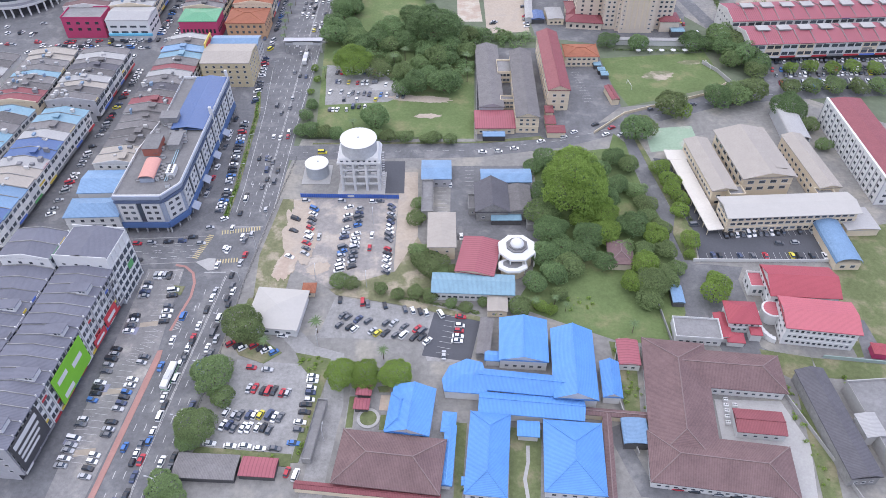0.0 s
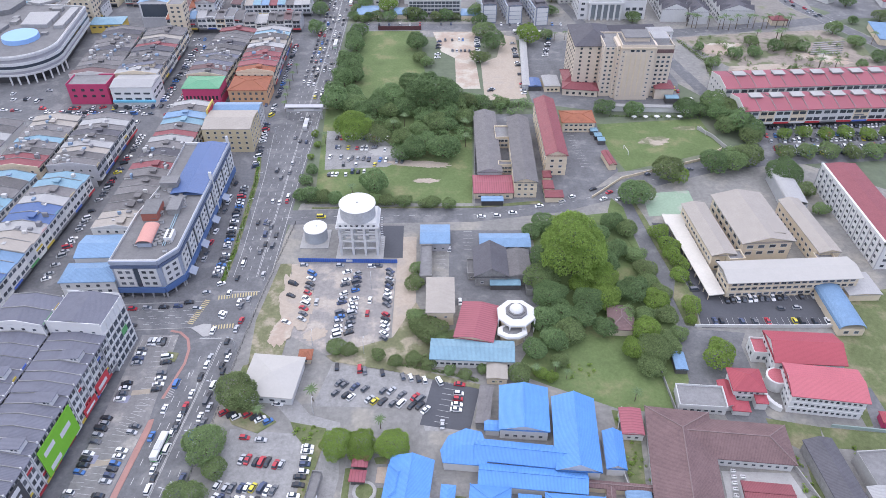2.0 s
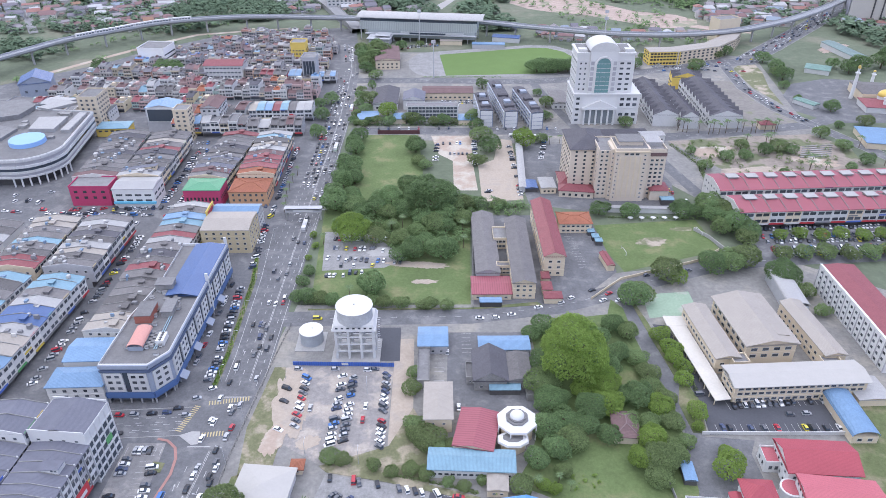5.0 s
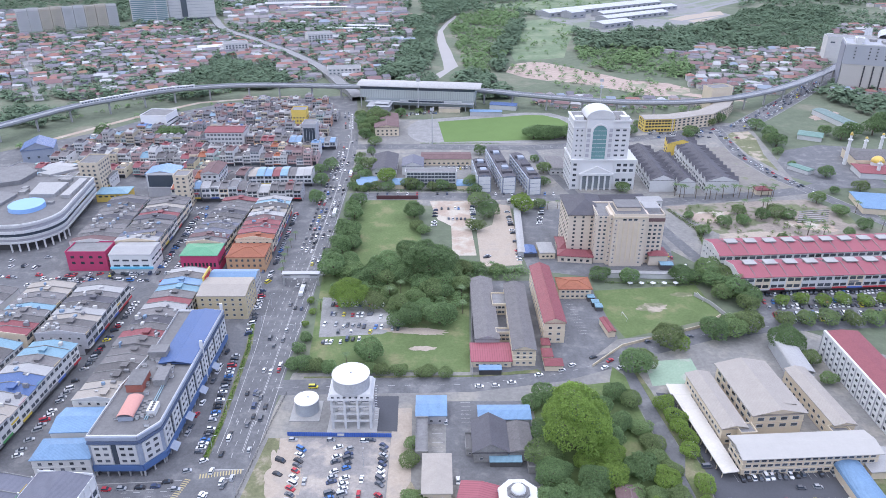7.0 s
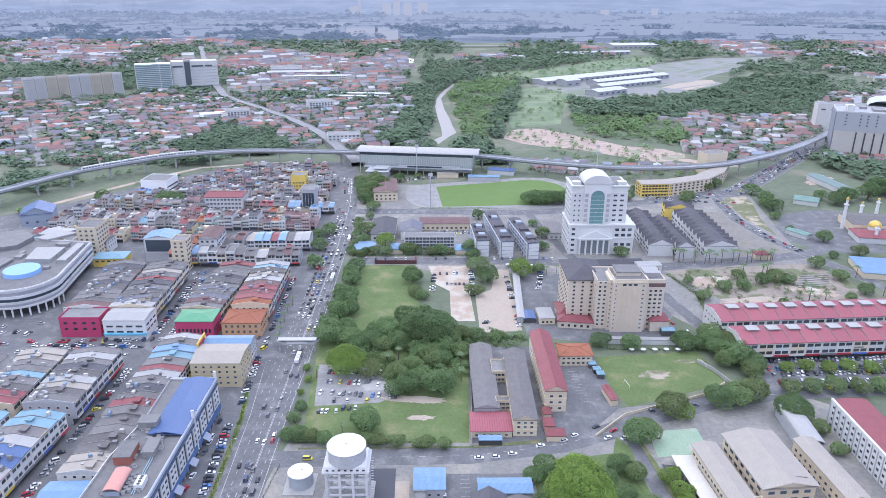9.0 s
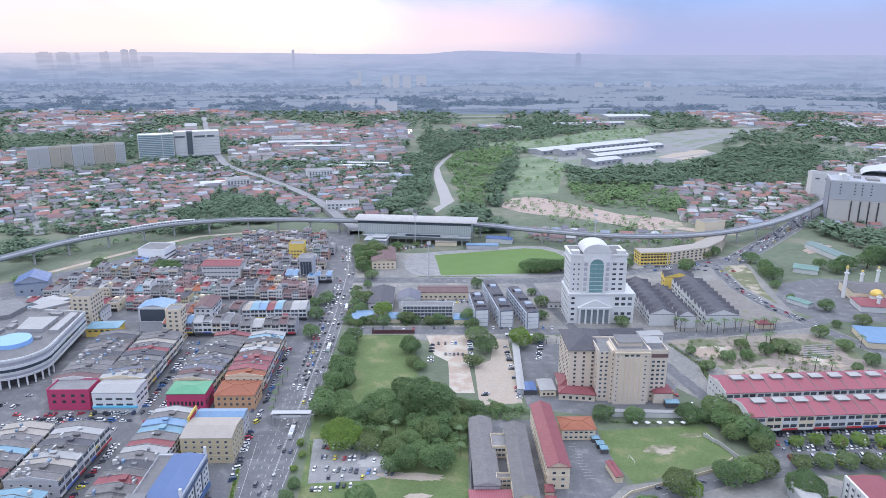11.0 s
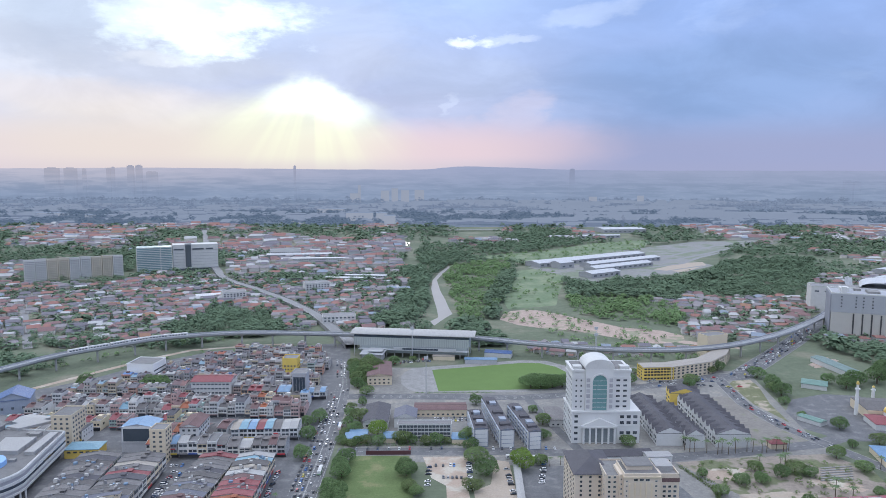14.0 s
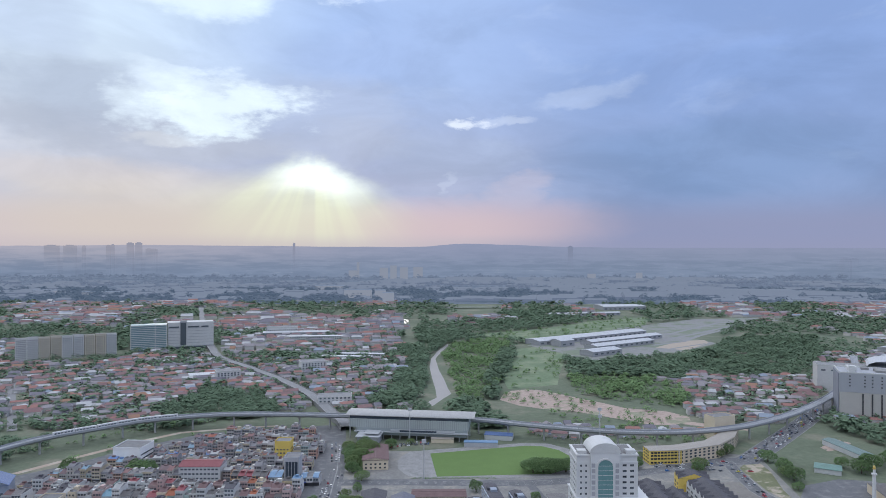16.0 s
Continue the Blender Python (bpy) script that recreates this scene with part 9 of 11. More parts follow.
train = thing("train", pose(0, 0, 0), "white electric commuter train with dark windows", "train")
for k in range(6):
    x, y, a = along(440 + 21.5 * k)
    c = part("carriage", MB().box(-10.4, -1.4, 0.4, 10.4, 1.4, 3.6).box(-10.2, -1.1, 3.6, 10.2, 1.1, 3.9), WHITE_CLEAN, train, m=pose(x + 1.7 * math.cos(radians(a - 90)), y + 1.7 * math.sin(radians(a - 90)), 15.7, 0, 0, a))
    for i in range(6):
        part("train_window", MB().box(-9.4 + 3.2 * i, -1.46, 1.6, -7.4 + 3.2 * i, 1.46, 2.8), NAVY_GLASS, c)


def station():
    root = thing("railway_station", pose(-20, 812, 0, 0, 0, -8), "elevated railway station with a long white roof", "railway station")
    part("roof", arc_roof(140, 30, 2.6, 8).box(-72, -16, 0.2, 72, -14.6, 0.9), ROOFS["w"], root, m=pose(0, 4, 24.6))
    part("platform_wall", MB().box(-66, -11.6, 12.45, 64, 16, 21.6), mat("station_panel", (0.36, 0.39, 0.38), 0.7, 0.1, ribs=("X", 2.0)), root)
    part("concourse", MB().box(-58, -12, 4.8, 62, 14, 12.4), mat("station_cladding", (0.30, 0.33, 0.33), 0.7, 0.1), root)
    part("glass_strip", MB().box(-66, -10.6, 21.6, 64, -10.2, 24.6), NAVY_GLASS, root)
    part("ledge", MB().box(-60, -16, 8.6, 64, -12, 9.4).box(-20, -15, 9.8, 50, -14.4, 12), METAL, root)
    part("screen", MB().box(-10, -15.4, 9.6, 30, -15.1, 11.4), NAVY_GLASS, root)
    for k in range(15):
        part("column", MB().box(-66 + 9.2 * k, -11.4, 0, -65 + 9.2 * k, -10.7, 12.45), CONCRETE, root)
        part("rear_column", MB().box(-66 + 9.2 * k, 15, 0, -65 + 9.2 * k, 16, 25), METAL, root)
    part("ticket_hall", MB().box(-52, -34, 0, -30, -13, 8), GREY_WALL, root)
    part("ticket_roof", MB().box(-54, -36, 8, -28, -13, 8.6).box(-46, -30, 10, -30, -14, 10.5), METAL, root)


station()
house("stadium_stand", 14, 792, 24, 8, 4.4, -3, CREAM, "c", "small stadium stand with a cream roof", "stand", 0.6, "gable", "x", sides="", lap=0.4)
house("stadium_stand", 54, 778, 35, 9, 4.6, -3, GREY_WALL, "b", "stadium stand with a pale blue roof", "stand", 0.6, "gable", "x", sides="", lap=0.4)
house("blue_store", 76, 806, 30, 14, 5, -14, WHITE, "d", "white store with blue roofs", "store", 1.6, "gable", "x", sides="", lap=0.3)
for x, y, h in ((-21, 795, 36), (-4.8, 672, 36), (178, 772, 34), (181, 786, 38), (-150, 700, 20)):
    root = thing("floodlight_mast", pose(x, y, 0), "tall steel mast with lamp panels on top", "mast")
    part("pole", MB().cyl(0, 0, 0, h, 0.55, 0.3, 8), METAL, root)
    part("lamp_panel", MB().box(-2, -0.4, h - 3, 2, 0.4, h), METAL, root)


# ---------------------------------------------------------------- mosque and highway east
def mosque():
    root = thing("mosque", pose(392, 606, 0, 0, 0, -10), "mosque with red and grey roofs and a gold dome", "mosque")
    part("hall", MB().box(-22, -10, 0, 30, 26, 8), CREAM, root)
    part("roof", ridge_roof(52, 34, 3, 8), ROOFS["g"], root, m=pose(4, 8, 8.3))
    part("porch", MB().box(-26, -36, 0, 10, -12, 5), WHITE, root)
    part("porch_roof", ridge_roof(36, 24, 2.6, 6), ROOFS["r"], root, m=pose(-8, -24, 5.3))
    part("drum", MB().cyl(-8, -18, 7, 10, 5, 5, 20), WHITE_CLEAN, root)
    part("dome", MB().dome(-8, -18, 10, 5.4, 5.2, 20, 6), mat("gold_leaf", (0.62, 0.44, 0.12), 0.35, 0.05, metal=0.4), root, "gold dome")
    part("window_row", MB().box(-20, -10.2, 2, 28, -10, 5), NAVY_GLASS, root)


mosque()
for x, y, h in ((366, 612, 30), (398, 640, 17), (418, 648, 18), (376, 578, 16)):
    root = thing("minaret", pose(x, y, 0), "slender white minaret with a gold cap", "minaret")
    part("shaft", MB().cyl(0, 0, 0, h * 0.75, 1.7, 1.3, 8).cyl(0, 0, h * 0.75, h * 0.78, 2.2, 2.2, 8), WHITE_CLEAN, root)
    part("lantern", MB().cyl(0, 0, h * 0.78, h * 0.9, 1.0, 1.0, 8), WHITE_CLEAN, root)
    part("cap", MB().dome(0, 0, h * 0.9, 1.3, h * 0.1, 10, 4), mat("gold_cap", (0.60, 0.44, 0.14), 0.35, 0.05, metal=0.4), root)
PALE_GREEN_ROOF = mat("pale_green_metal_roof", (0.16, 0.26, 0.225), 0.6, 0.14, 0.2, 1.0, 0.25, ribs=("X", 0.5))
house("green_roof_hall", 318, 594, 20, 9, 3.4, -60, WHITE, PALE_GREEN_ROOF, "low hall with a pale green roof", "hall", 1.0, "gable", "x", sides="", lap=0.4)
house("green_roof_hall", 372, 690, 22, 18, 4.4, -30, WHITE, PALE_GREEN_ROOF, "pavilion with a green roof", "hall", 2.0, "hip", "x", sides="", lap=0.6)
house("green_long_hall", 428, 752, 15, 60, 5, 6, WHITE, mat("grey_green_metal_roof", (0.17, 0.235, 0.225), 0.6, 0.12, 0.2, 1.0, 0.25, ribs=("X", 0.5)), "long hall with a grey-green roof", "hall", 1.6, "gable", "y", (1.4,), {"S": 2}, (2, 1.4), "S", 0.4)
house("blue_market", 342, 512, 36, 34, 4.6, -12, CREAM, "b", "open market with a broad blue roof", "market", 2.0, "hip", "x", sides="", lap=0.6)
for k in range(6):
    sheet("stone_plot", [(264 + 2.2 * k, 482 + 4 * k), (288 + 2.2 * k, 485 + 4 * k), (288 + 2.2 * k, 486.3 + 4 * k), (264 + 2.2 * k, 483.3 + 4 * k)], 0.5, CONCRETE_OLD, "row of low weathered stone plots in the weeds", 0.45)
house("red_hut", 262, 541, 12, 8, 4, 0, CREAM, "r", "hut with a red roof", "hut", 2, "hip", "x", sides="", lap=0.4)


def windowless_block():
    root = thing("windowless_block", pose(545, 902, 0, 0, 0, -23), "huge grey windowless block with dark slots at its foot", "building")
    part("wall", MB().box(-36, -24, 0, 34, 26, 33), mat("pale_base_panel", (0.46, 0.44, 0.41), 0.8, 0.08), root)
    part("upper_wall", MB().box(-36.4, -24.4, 33, 34.4, 26.4, 56), mat("mid_grey_panel", (0.37, 0.38, 0.41), 0.8, 0.06), root)
    for x in (-12, -2, 8, 18):
        part("slot", MB().box(x, -24.7, 4, x + 1.6, -24.3, 32), DARK_METAL, root)
    for z in (40, 44, 48, 52):
        for x in (-26, -10, -2, 8):
            part("vent", MB().box(x, -24.8, z, x + 1.6, -24.4, z + 1.3), DARK_METAL, root)
    for x0, y0, x1, y1 in ((-36.4, -24.4, 34.4, -23.6), (-36.4, 25.6, 34.4, 26.4), (-36.4, -23.6, -35.6, 25.6), (33.6, -23.6, 34.4, 25.6)):
        part("parapet", MB().box(x0, y0, 56, x1, y1, 57.4), WHITE, root)
    for x, y, w, d, h in ((-20, 4, 10, 16, 5), (-4, 12, 8, 8, 3), (12, 2, 14, 18, 2.5), (-22, -14, 6, 6, 8)):
        part("roof_plant", MB().box(x - w / 2, y - d / 2, 56, x + w / 2, y + d / 2, 56 + h), WHITE if h > 4 else CONCRETE_OLD, root)
    part("side_wall", MB().box(-37.4, -22, 0, -36.4, 24, 55), mat("dark_side_panel", (0.26, 0.27, 0.31), 0.8, 0.06), root)


windowless_block()
FAR_WHITE = mat("weathered_white_render", (0.56, 0.555, 0.54), 0.8, 0.1, 0.05, 0.4)
FAR_CREAM = mat("weathered_cream_render", (0.54, 0.48, 0.38), 0.8, 0.1, 0.05, 0.4)
FAR_GREY = mat("weathered_grey_render", (0.34, 0.345, 0.36), 0.8, 0.12, 0.05, 0.4)
FAR_METAL = mat("weathered_white_sheet", (0.50, 0.51, 0.53), 0.6, 0.08, 0.03, 0.3, ribs=("X", 3.0))
FAR_DECK = mat("weathered_flat_roof", (0.25, 0.25, 0.255), 0.9, 0.2, 0.1, 0.5)
FAR_GLASS = mat("dull_window", (0.10, 0.115, 0.13), 0.3, 0.1, 0.05, 0.4)
FAR_GREEN_GLASS = mat("pale_green_glass", (0.17, 0.27, 0.29), 0.3, 0.1, 0.05, 0.4)
house("arena", 668, 1040, 70, 60, 40, -30, FAR_GREY, FAR_METAL, "large hall with a white vaulted metal roof", "hall", 9, "arc", "y", sides="", lap=1)
house("arena_wing", 602, 1060, 70, 24, 38, -14, FAR_WHITE, FAR_DECK, "white flat-roofed wing beside the hall", "hall", 0, "flat", "x", (30,), {"S": 5}, (6, 2), "S", joined=True)
# slabs of flats and the glass building far to the north-west
for k in range(9):
    s = k / 8
    house("slab_flats", -735 + 127 * s, 1322 + 76 * s, 17.6, 15, 41 + (k % 2), 31, (FAR_WHITE, FAR_WHITE, FAR_CREAM, FAR_CREAM)[k % 4], FAR_DECK, "tall pale slab of flats with many windows", "block of flats", 0, "flat", "x", tuple(2 + 3.2 * i for i in range(12)), {"S": 5}, (1.9, 1.6), "S", group="slab of flats", joined=True, glass=FAR_GLASS)


def glass_complex():
    root = thing("glass_office", pose(-562, 1466, 0, 0, 0, 21), "pale green glass office with a white clad annexe", "office building")
    part("wall", MB().box(-34, -14, 0, 32, 20, 51), FAR_GREEN_GLASS, root)
    for k in range(14):
        part("floor_band", MB().box(-34.6, -14.6, 3.6 * k + 2.4, 32.6, 20, 3.6 * k + 3.5), FAR_WHITE, root)
    for x in (-34.6, 10, 31.4):
        part("pier", MB().box(x, -15, 0, x + 1.4, -14.4, 52), FAR_WHITE, root)
    part("annexe", MB().box(34, -10, 0, 122, 24, 54), FAR_WHITE, root)
    part("annexe_slot", MB().box(58, -11.2, 8, 69, -9.8, 56), FAR_GLASS, root)
    part("slot_arch", MB().box(57, -11.6, 53, 70, -9.6, 56.5), FAR_GREY, root)
    for x0, x1 in ((36, 55), (72, 94), (98, 112)):
        part("annexe_window", MB().box(x0, -10.6, 43, x1, -9.8, 46), FAR_GLASS, root)
    for k in range(7):
        part("annexe_band", MB().box(34, -10.5, 6 + 6 * k, 57, -9.9, 6.5 + 6 * k).box(70, -10.5, 6 + 6 * k, 122, -9.9, 6.5 + 6 * k), FAR_GREY, root)
    part("arcade", MB().box(34, -10.8, 1, 122, -9.9, 5), FAR_GLASS, root)


glass_complex()
for x, y, w, d, h, a, lab in ((-196, 1226, 42, 26, 17, 20, "white block with an arched front"), (-125, 974, 44, 26, 12, 8, "white round-cornered office block"), (-312, 1136, 36, 24, 17, 22, "white factory building beside the road"), (-352, 1150, 46, 22, 9, 22, "low white works with a pale roof"),
                              (-150, 1330, 92, 15, 9, -6, "long terrace of white houses"), (-130, 1362, 92, 15, 9, -6, "long terrace of white houses"), (-392, 1010, 60, 14, 6, 12, "low white sheds beside the trees"), (-262, 1620, 150, 20, 9, 6, "long low pale terrace"), (-345, 1700, 70, 26, 20, 10, "pale office block among houses")):
    house("white_block", x, y, w, d, h, a, FAR_WHITE, FAR_DECK if h > 9.5 else FAR_METAL, lab, "building", 1.2, "flat" if h > 9.5 else "gable", "x", (2, 6, 10, 13)[:int(h / 4)], {"S": int(w / 5), "E": 4}, (2.6, 2), "SE", joined=True, glass=FAR_GLASS)
for x, y, w, d, h, rot in ((362, 1640, 345, 46, 9, 34), (428, 1600, 230, 34, 8, 34), (402, 1520, 180, 34, 8, 34), (334, 1410, 80, 36, 9, 34), (282, 1530, 40, 30, 12, 34), (640, 2410, 150, 90, 12, 8), (470, 2175, 230, 16, 8, 12), (-310, 1690, 150, 20, 9, 8), (900, 1330, 150, 60, 12, 34), (940, 1430, 110, 40, 12, 34)):
    house("industrial_shed", x, y, w, d, h, rot, FAR_GREY, FAR_METAL, "long industrial shed with a pale metal roof", "factory", 3, "gable", "x", (3,), {"S": int(w / 16)}, (7, 3), "S", group="industrial sheds", joined=True, glass=FAR_GLASS)

# ---------------------------------------------------------------- uncounted houses and woods of the distance
HOUSE_ROOF = island_palette("mixed_house_roofs", [(0.0, (0.22, 0.14, 0.14)), (0.26, (0.29, 0.155, 0.135)), (0.42, (0.18, 0.17, 0.195)), (0.62, (0.26, 0.24, 0.25)), (0.80, (0.42, 0.42, 0.425)), (0.92, (0.25, 0.29, 0.35)), (0.96, (0.28, 0.17, 0.12))], 0.85, 0.2)
HOUSE_WALL = island_palette("mixed_house_walls", [(0.0, (0.50, 0.48, 0.46)), (0.35, (0.56, 0.53, 0.48)), (0.7, (0.42, 0.42, 0.425))], 0.85, 0.15)


def wooded(x, y):
    """How much a place of the outskirts belongs to woods (above 0) or to houses."""
    return noise.noise((x * 0.0035, y * 0.0028, 4.2)) + 0.5 * noise.noise((x * 0.011, y * 0.008, 1.7))


def far_house(b, x, y, a, w, d, h, rise, hip):
    """One far building: walls and a pitched roof."""
    c, s = math.cos(a), math.sin(a)
    r = w * (1 - hip)
    loc = [(-w, -d, 0), (w, -d, 0), (w, d, 0), (-w, d, 0), (-w, -d, h), (w, -d, h), (w, d, h), (-w, d, h), (-r, 0, h + rise), (r, 0, h + rise)]
    roof = [(-w - 0.8, -d - 1.2, h - 0.1), (w + 0.8, -d - 1.2, h - 0.1), (w + 0.8, d + 1.2, h - 0.1), (-w - 0.8, d + 1.2, h - 0.1), (-r, 0, h + rise), (r, 0, h + rise)]
    i = len(b.v)
    b.v += [(x + 0.5 * (c * p - s * q), y + 0.5 * (s * p + c * q), z) for p, q, z in loc[:8] + roof]
    for f, m in (((0, 1, 5, 4), 1), ((1, 2, 6, 5), 1), ((2, 3, 7, 6), 1), ((3, 0, 4, 7), 1), ((8, 9, 13, 12), 0), ((10, 11, 12, 13), 0), ((9, 10, 13), 0), ((11, 8, 12), 0)):
        b.f.append(tuple(i + k for k in f))
        b.m.append(m)


def suburb(name, areas, seed, label, row=21.0, unit=(8, 22), depth=(9, 13), h=(4, 7.5), porch=True, paint=(HOUSE_ROOF, HOUSE_WALL)):
    """Streets of terraces and single houses over areas (x0, y0, x1, y1, degrees), as one mesh."""
    rng = np.random.default_rng(seed)
    b = MB()
    for x0, y0, x1, y1, deg in areas:
        mx, my, half = (x0 + x1) / 2, (y0 + y1) / 2, math.hypot(x1 - x0, y1 - y0) / 2
        v = -half
        while v < half:
            u = -half
            turn = deg + 26 * noise.noise((v * 0.011, seed * 3.3, deg)) + 16 * noise.noise((v * 0.05, seed, 1.0))
            c, s = math.cos(radians(turn)), math.sin(radians(turn))
            while u < half:
                w = rng.uniform(*unit)
                x, y = mx + c * (u + w / 2) - s * v, my + s * (u + w / 2) + c * v
                u += w + (rng.uniform(2, 5) if rng.random() < 0.75 else rng.uniform(8, 16))
                if not (x0 < x < x1 and y0 < y < y1) or rng.random() < 0.07 or kept_clear(x, y, 5.0) or (y > 1400 and wooded(x, y) > 0.05):
                    continue
                d, hh = rng.uniform(*depth), rng.uniform(*h)
                a = radians(turn + rng.normal() * 3 + (90 if w < unit[0] * 1.3 and rng.random() < 0.4 else 0))
                far_house(b, x, y + rng.uniform(-2, 2), a, w, d, hh, d * rng.uniform(0.14, 0.3), 0.0 if rng.random() < 0.5 else min(0.45, d / w * 0.5))
                if porch and y < 1400:
                    for k in range(max(1, int(w / 8))):
                        q = (k + 0.5) / max(1, int(w / 8)) - 0.5
                        far_house(b, x + math.cos(a) * w * q + math.sin(a) * (d * 0.5 + 2.2), y + math.sin(a) * w * q - math.cos(a) * (d * 0.5 + 2.2), a, rng.uniform(3, 6), 4.4, hh * 0.5, 0.5, 0.0)
            v += row * rng.uniform(0.75, 1.15) * (0.62 if rng.random() < 0.5 else 1.0)
    return tagged(new(name, b.mesh(name, *paint)), label, "houses", kind="stuff")


def thicket(name, outlines, seed, leaf, label, spacing, size, leaves=46, card=0.42):
    """Uncounted trees inside outlines: rounded crowns of leaf clumps grown into one another, as one mesh."""
    rng = np.random.default_rng(seed)
    cs, ns, ss = [], [], []
    for pts in outlines:
        xs, ys = [p[0] for p in pts], [p[1] for p in pts]
        n = int((max(xs) - min(xs)) * (max(ys) - min(ys)) / spacing ** 2)
        px, py = rng.uniform(min(xs), max(xs), n), rng.uniform(min(ys), max(ys), n)
        ok = np.array([inside(x, y, pts) and not near_line(x, y, RIVER, 9) and not near_line(x, y, FAR_ROAD, 11) and not near_line(x, y, TRACK_LINE, 9) for x, y in zip(px, py)])
        px, py = px[ok], py[ok]
        n = len(px)
        r = rng.uniform(*size, n) * (1.0 + 0.35 * np.sin(px * 0.05) * np.cos(py * 0.041))
        d = rng.normal(size=(n, leaves, 3))
        d /= np.linalg.norm(d, axis=2, keepdims=True)
        d[:, :, 2] = np.abs(d[:, :, 2])
        k = r[:, None, None] * rng.uniform(0.82, 1.06, (n, leaves, 1))
        cs.append((d * k + np.stack([px, py, r * rng.uniform(0.35, 0.8, n)], 1)[:, None]).reshape(-1, 3))
        ns.append((d * 0.5 + rng.normal(size=d.shape) * 0.12 + [0, 0, 0.7]).reshape(-1, 3))
        ss.append(np.repeat(r, leaves) * card * rng.uniform(0.6, 1.3, n * leaves))
    ob = new(name, quads_mesh(name, np.concatenate(cs), np.concatenate(ns), np.concatenate(ss), leaf))
    return tagged(ob, label, "trees", kind="stuff")


def haze_glow_paint(name, rgb, woods=None, roofs=None):
    """The plain backdrop of the distance, past all that stands in the place, with its haze put in as emission colour.
    """
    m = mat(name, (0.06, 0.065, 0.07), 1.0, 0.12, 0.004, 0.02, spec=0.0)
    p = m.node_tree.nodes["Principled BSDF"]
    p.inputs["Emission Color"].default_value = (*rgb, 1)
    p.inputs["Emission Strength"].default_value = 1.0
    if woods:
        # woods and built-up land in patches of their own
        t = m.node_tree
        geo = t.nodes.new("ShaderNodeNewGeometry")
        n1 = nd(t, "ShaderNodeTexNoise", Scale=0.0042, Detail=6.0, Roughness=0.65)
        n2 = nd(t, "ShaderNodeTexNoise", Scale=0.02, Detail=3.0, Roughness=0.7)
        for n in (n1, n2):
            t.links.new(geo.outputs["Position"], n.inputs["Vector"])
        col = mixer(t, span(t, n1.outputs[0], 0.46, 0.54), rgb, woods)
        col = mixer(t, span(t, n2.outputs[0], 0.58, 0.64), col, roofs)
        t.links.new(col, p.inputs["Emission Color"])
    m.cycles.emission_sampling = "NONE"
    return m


# haze painted as a bluish glow, stronger in the outer band
BACK_LAND = haze_glow_paint("backdrop_country", (0.145, 0.19, 0.275), (0.085, 0.13, 0.20), (0.23, 0.26, 0.34))
BACK_OUTER = haze_glow_paint("backdrop_outer_country", (0.22, 0.275, 0.40), (0.165, 0.22, 0.335), (0.29, 0.335, 0.45))
BACK_WOOD = haze_glow_paint("backdrop_wood", (0.095, 0.14, 0.22))
BACK_WOOD_OUTER = haze_glow_paint("backdrop_outer_wood", (0.195, 0.245, 0.365))
BACK_ROOF = haze_glow_paint("backdrop_roofs", (0.245, 0.29, 0.405))
BACK_WALL = haze_glow_paint("backdrop_walls", (0.19, 0.235, 0.35))
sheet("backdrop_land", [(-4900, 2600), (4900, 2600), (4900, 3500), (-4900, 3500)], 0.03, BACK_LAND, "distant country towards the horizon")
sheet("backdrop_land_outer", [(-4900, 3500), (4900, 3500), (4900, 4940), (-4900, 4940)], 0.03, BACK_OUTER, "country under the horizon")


def box_outline(x0, y0, x1, y1):
    return [(x0, y0), (x1, y0), (x1, y1), (x0, y1)]


suburb("suburb_houses", [(-1100, 840, -560, 1300, 24), (-560, 850, -330, 1400, 22), (-420, 960, -240, 1330, 20), (-330, 940, -30, 1340, 14), (-560, 480, -430, 690, 10)], 3, "dense suburb of small terraced houses with tiled roofs")
suburb("suburb_east", [(330, 870, 640, 1170, -14), (380, 1170, 520, 1320, -8), (640, 1120, 980, 1420, -10)], 31, "suburb of small houses and workshops")
thicket("woods_railway", [WOOD_RAIL, [(-470, 840), (-360, 850), (-345, 905), (-440, 890)], box_outline(-470, 730, -400, 800), box_outline(-330, 850, -280, 880)], 11, FAR_LEAF, "scrub and trees beside the railway", 7.5, (3.5, 6.5), 70, 0.34)
thicket("woods_river", [WOOD_WEST_BANK, [(90, 1000), (104, 1068), (118, 1150), (154, 1340), (176, 1500), (150, 1480), (96, 1180), (76, 1030)], WOOD_BEND, [(28, 846), (90, 850), (70, 985), (36, 1000), (26, 930)], [(-60, 880), (-10, 880), (0, 955), (-50, 945)]], 13, FAR_LEAF, "dense woods along the river", 9.0, (5, 8.5), 70, 0.34)
thicket("scrub_river", [WOOD_EAST_BANK, SCRUB_EAST], 19, SCRUB_LEAF, "light green scrub beside the river", 8.5, (2.4, 5.5), 44, 0.42)
thicket("woods_east", [WOOD_BAND, box_outline(470, 700, 640, 850), box_outline(575, 860, 660, 960), box_outline(560, 560, 700, 700)], 14, FAR_LEAF, "dense woods east of the fields", 10.5, (5, 9), 60, 0.36)
thicket("woods_field", [MEADOW, MEADOW_NORTH], 21, SCRUB_LEAF, "scattered bushes on the meadows", 24.0, (1.6, 5), 30, 0.45)
thicket("woods_mound", [MOUND, [(150, 930), (260, 860), (330, 850), (330, 800), (160, 810)]], 22, SCRUB_LEAF, "scattered bushes round the bare mound", 13.0, (1.2, 3.6), 26, 0.48)
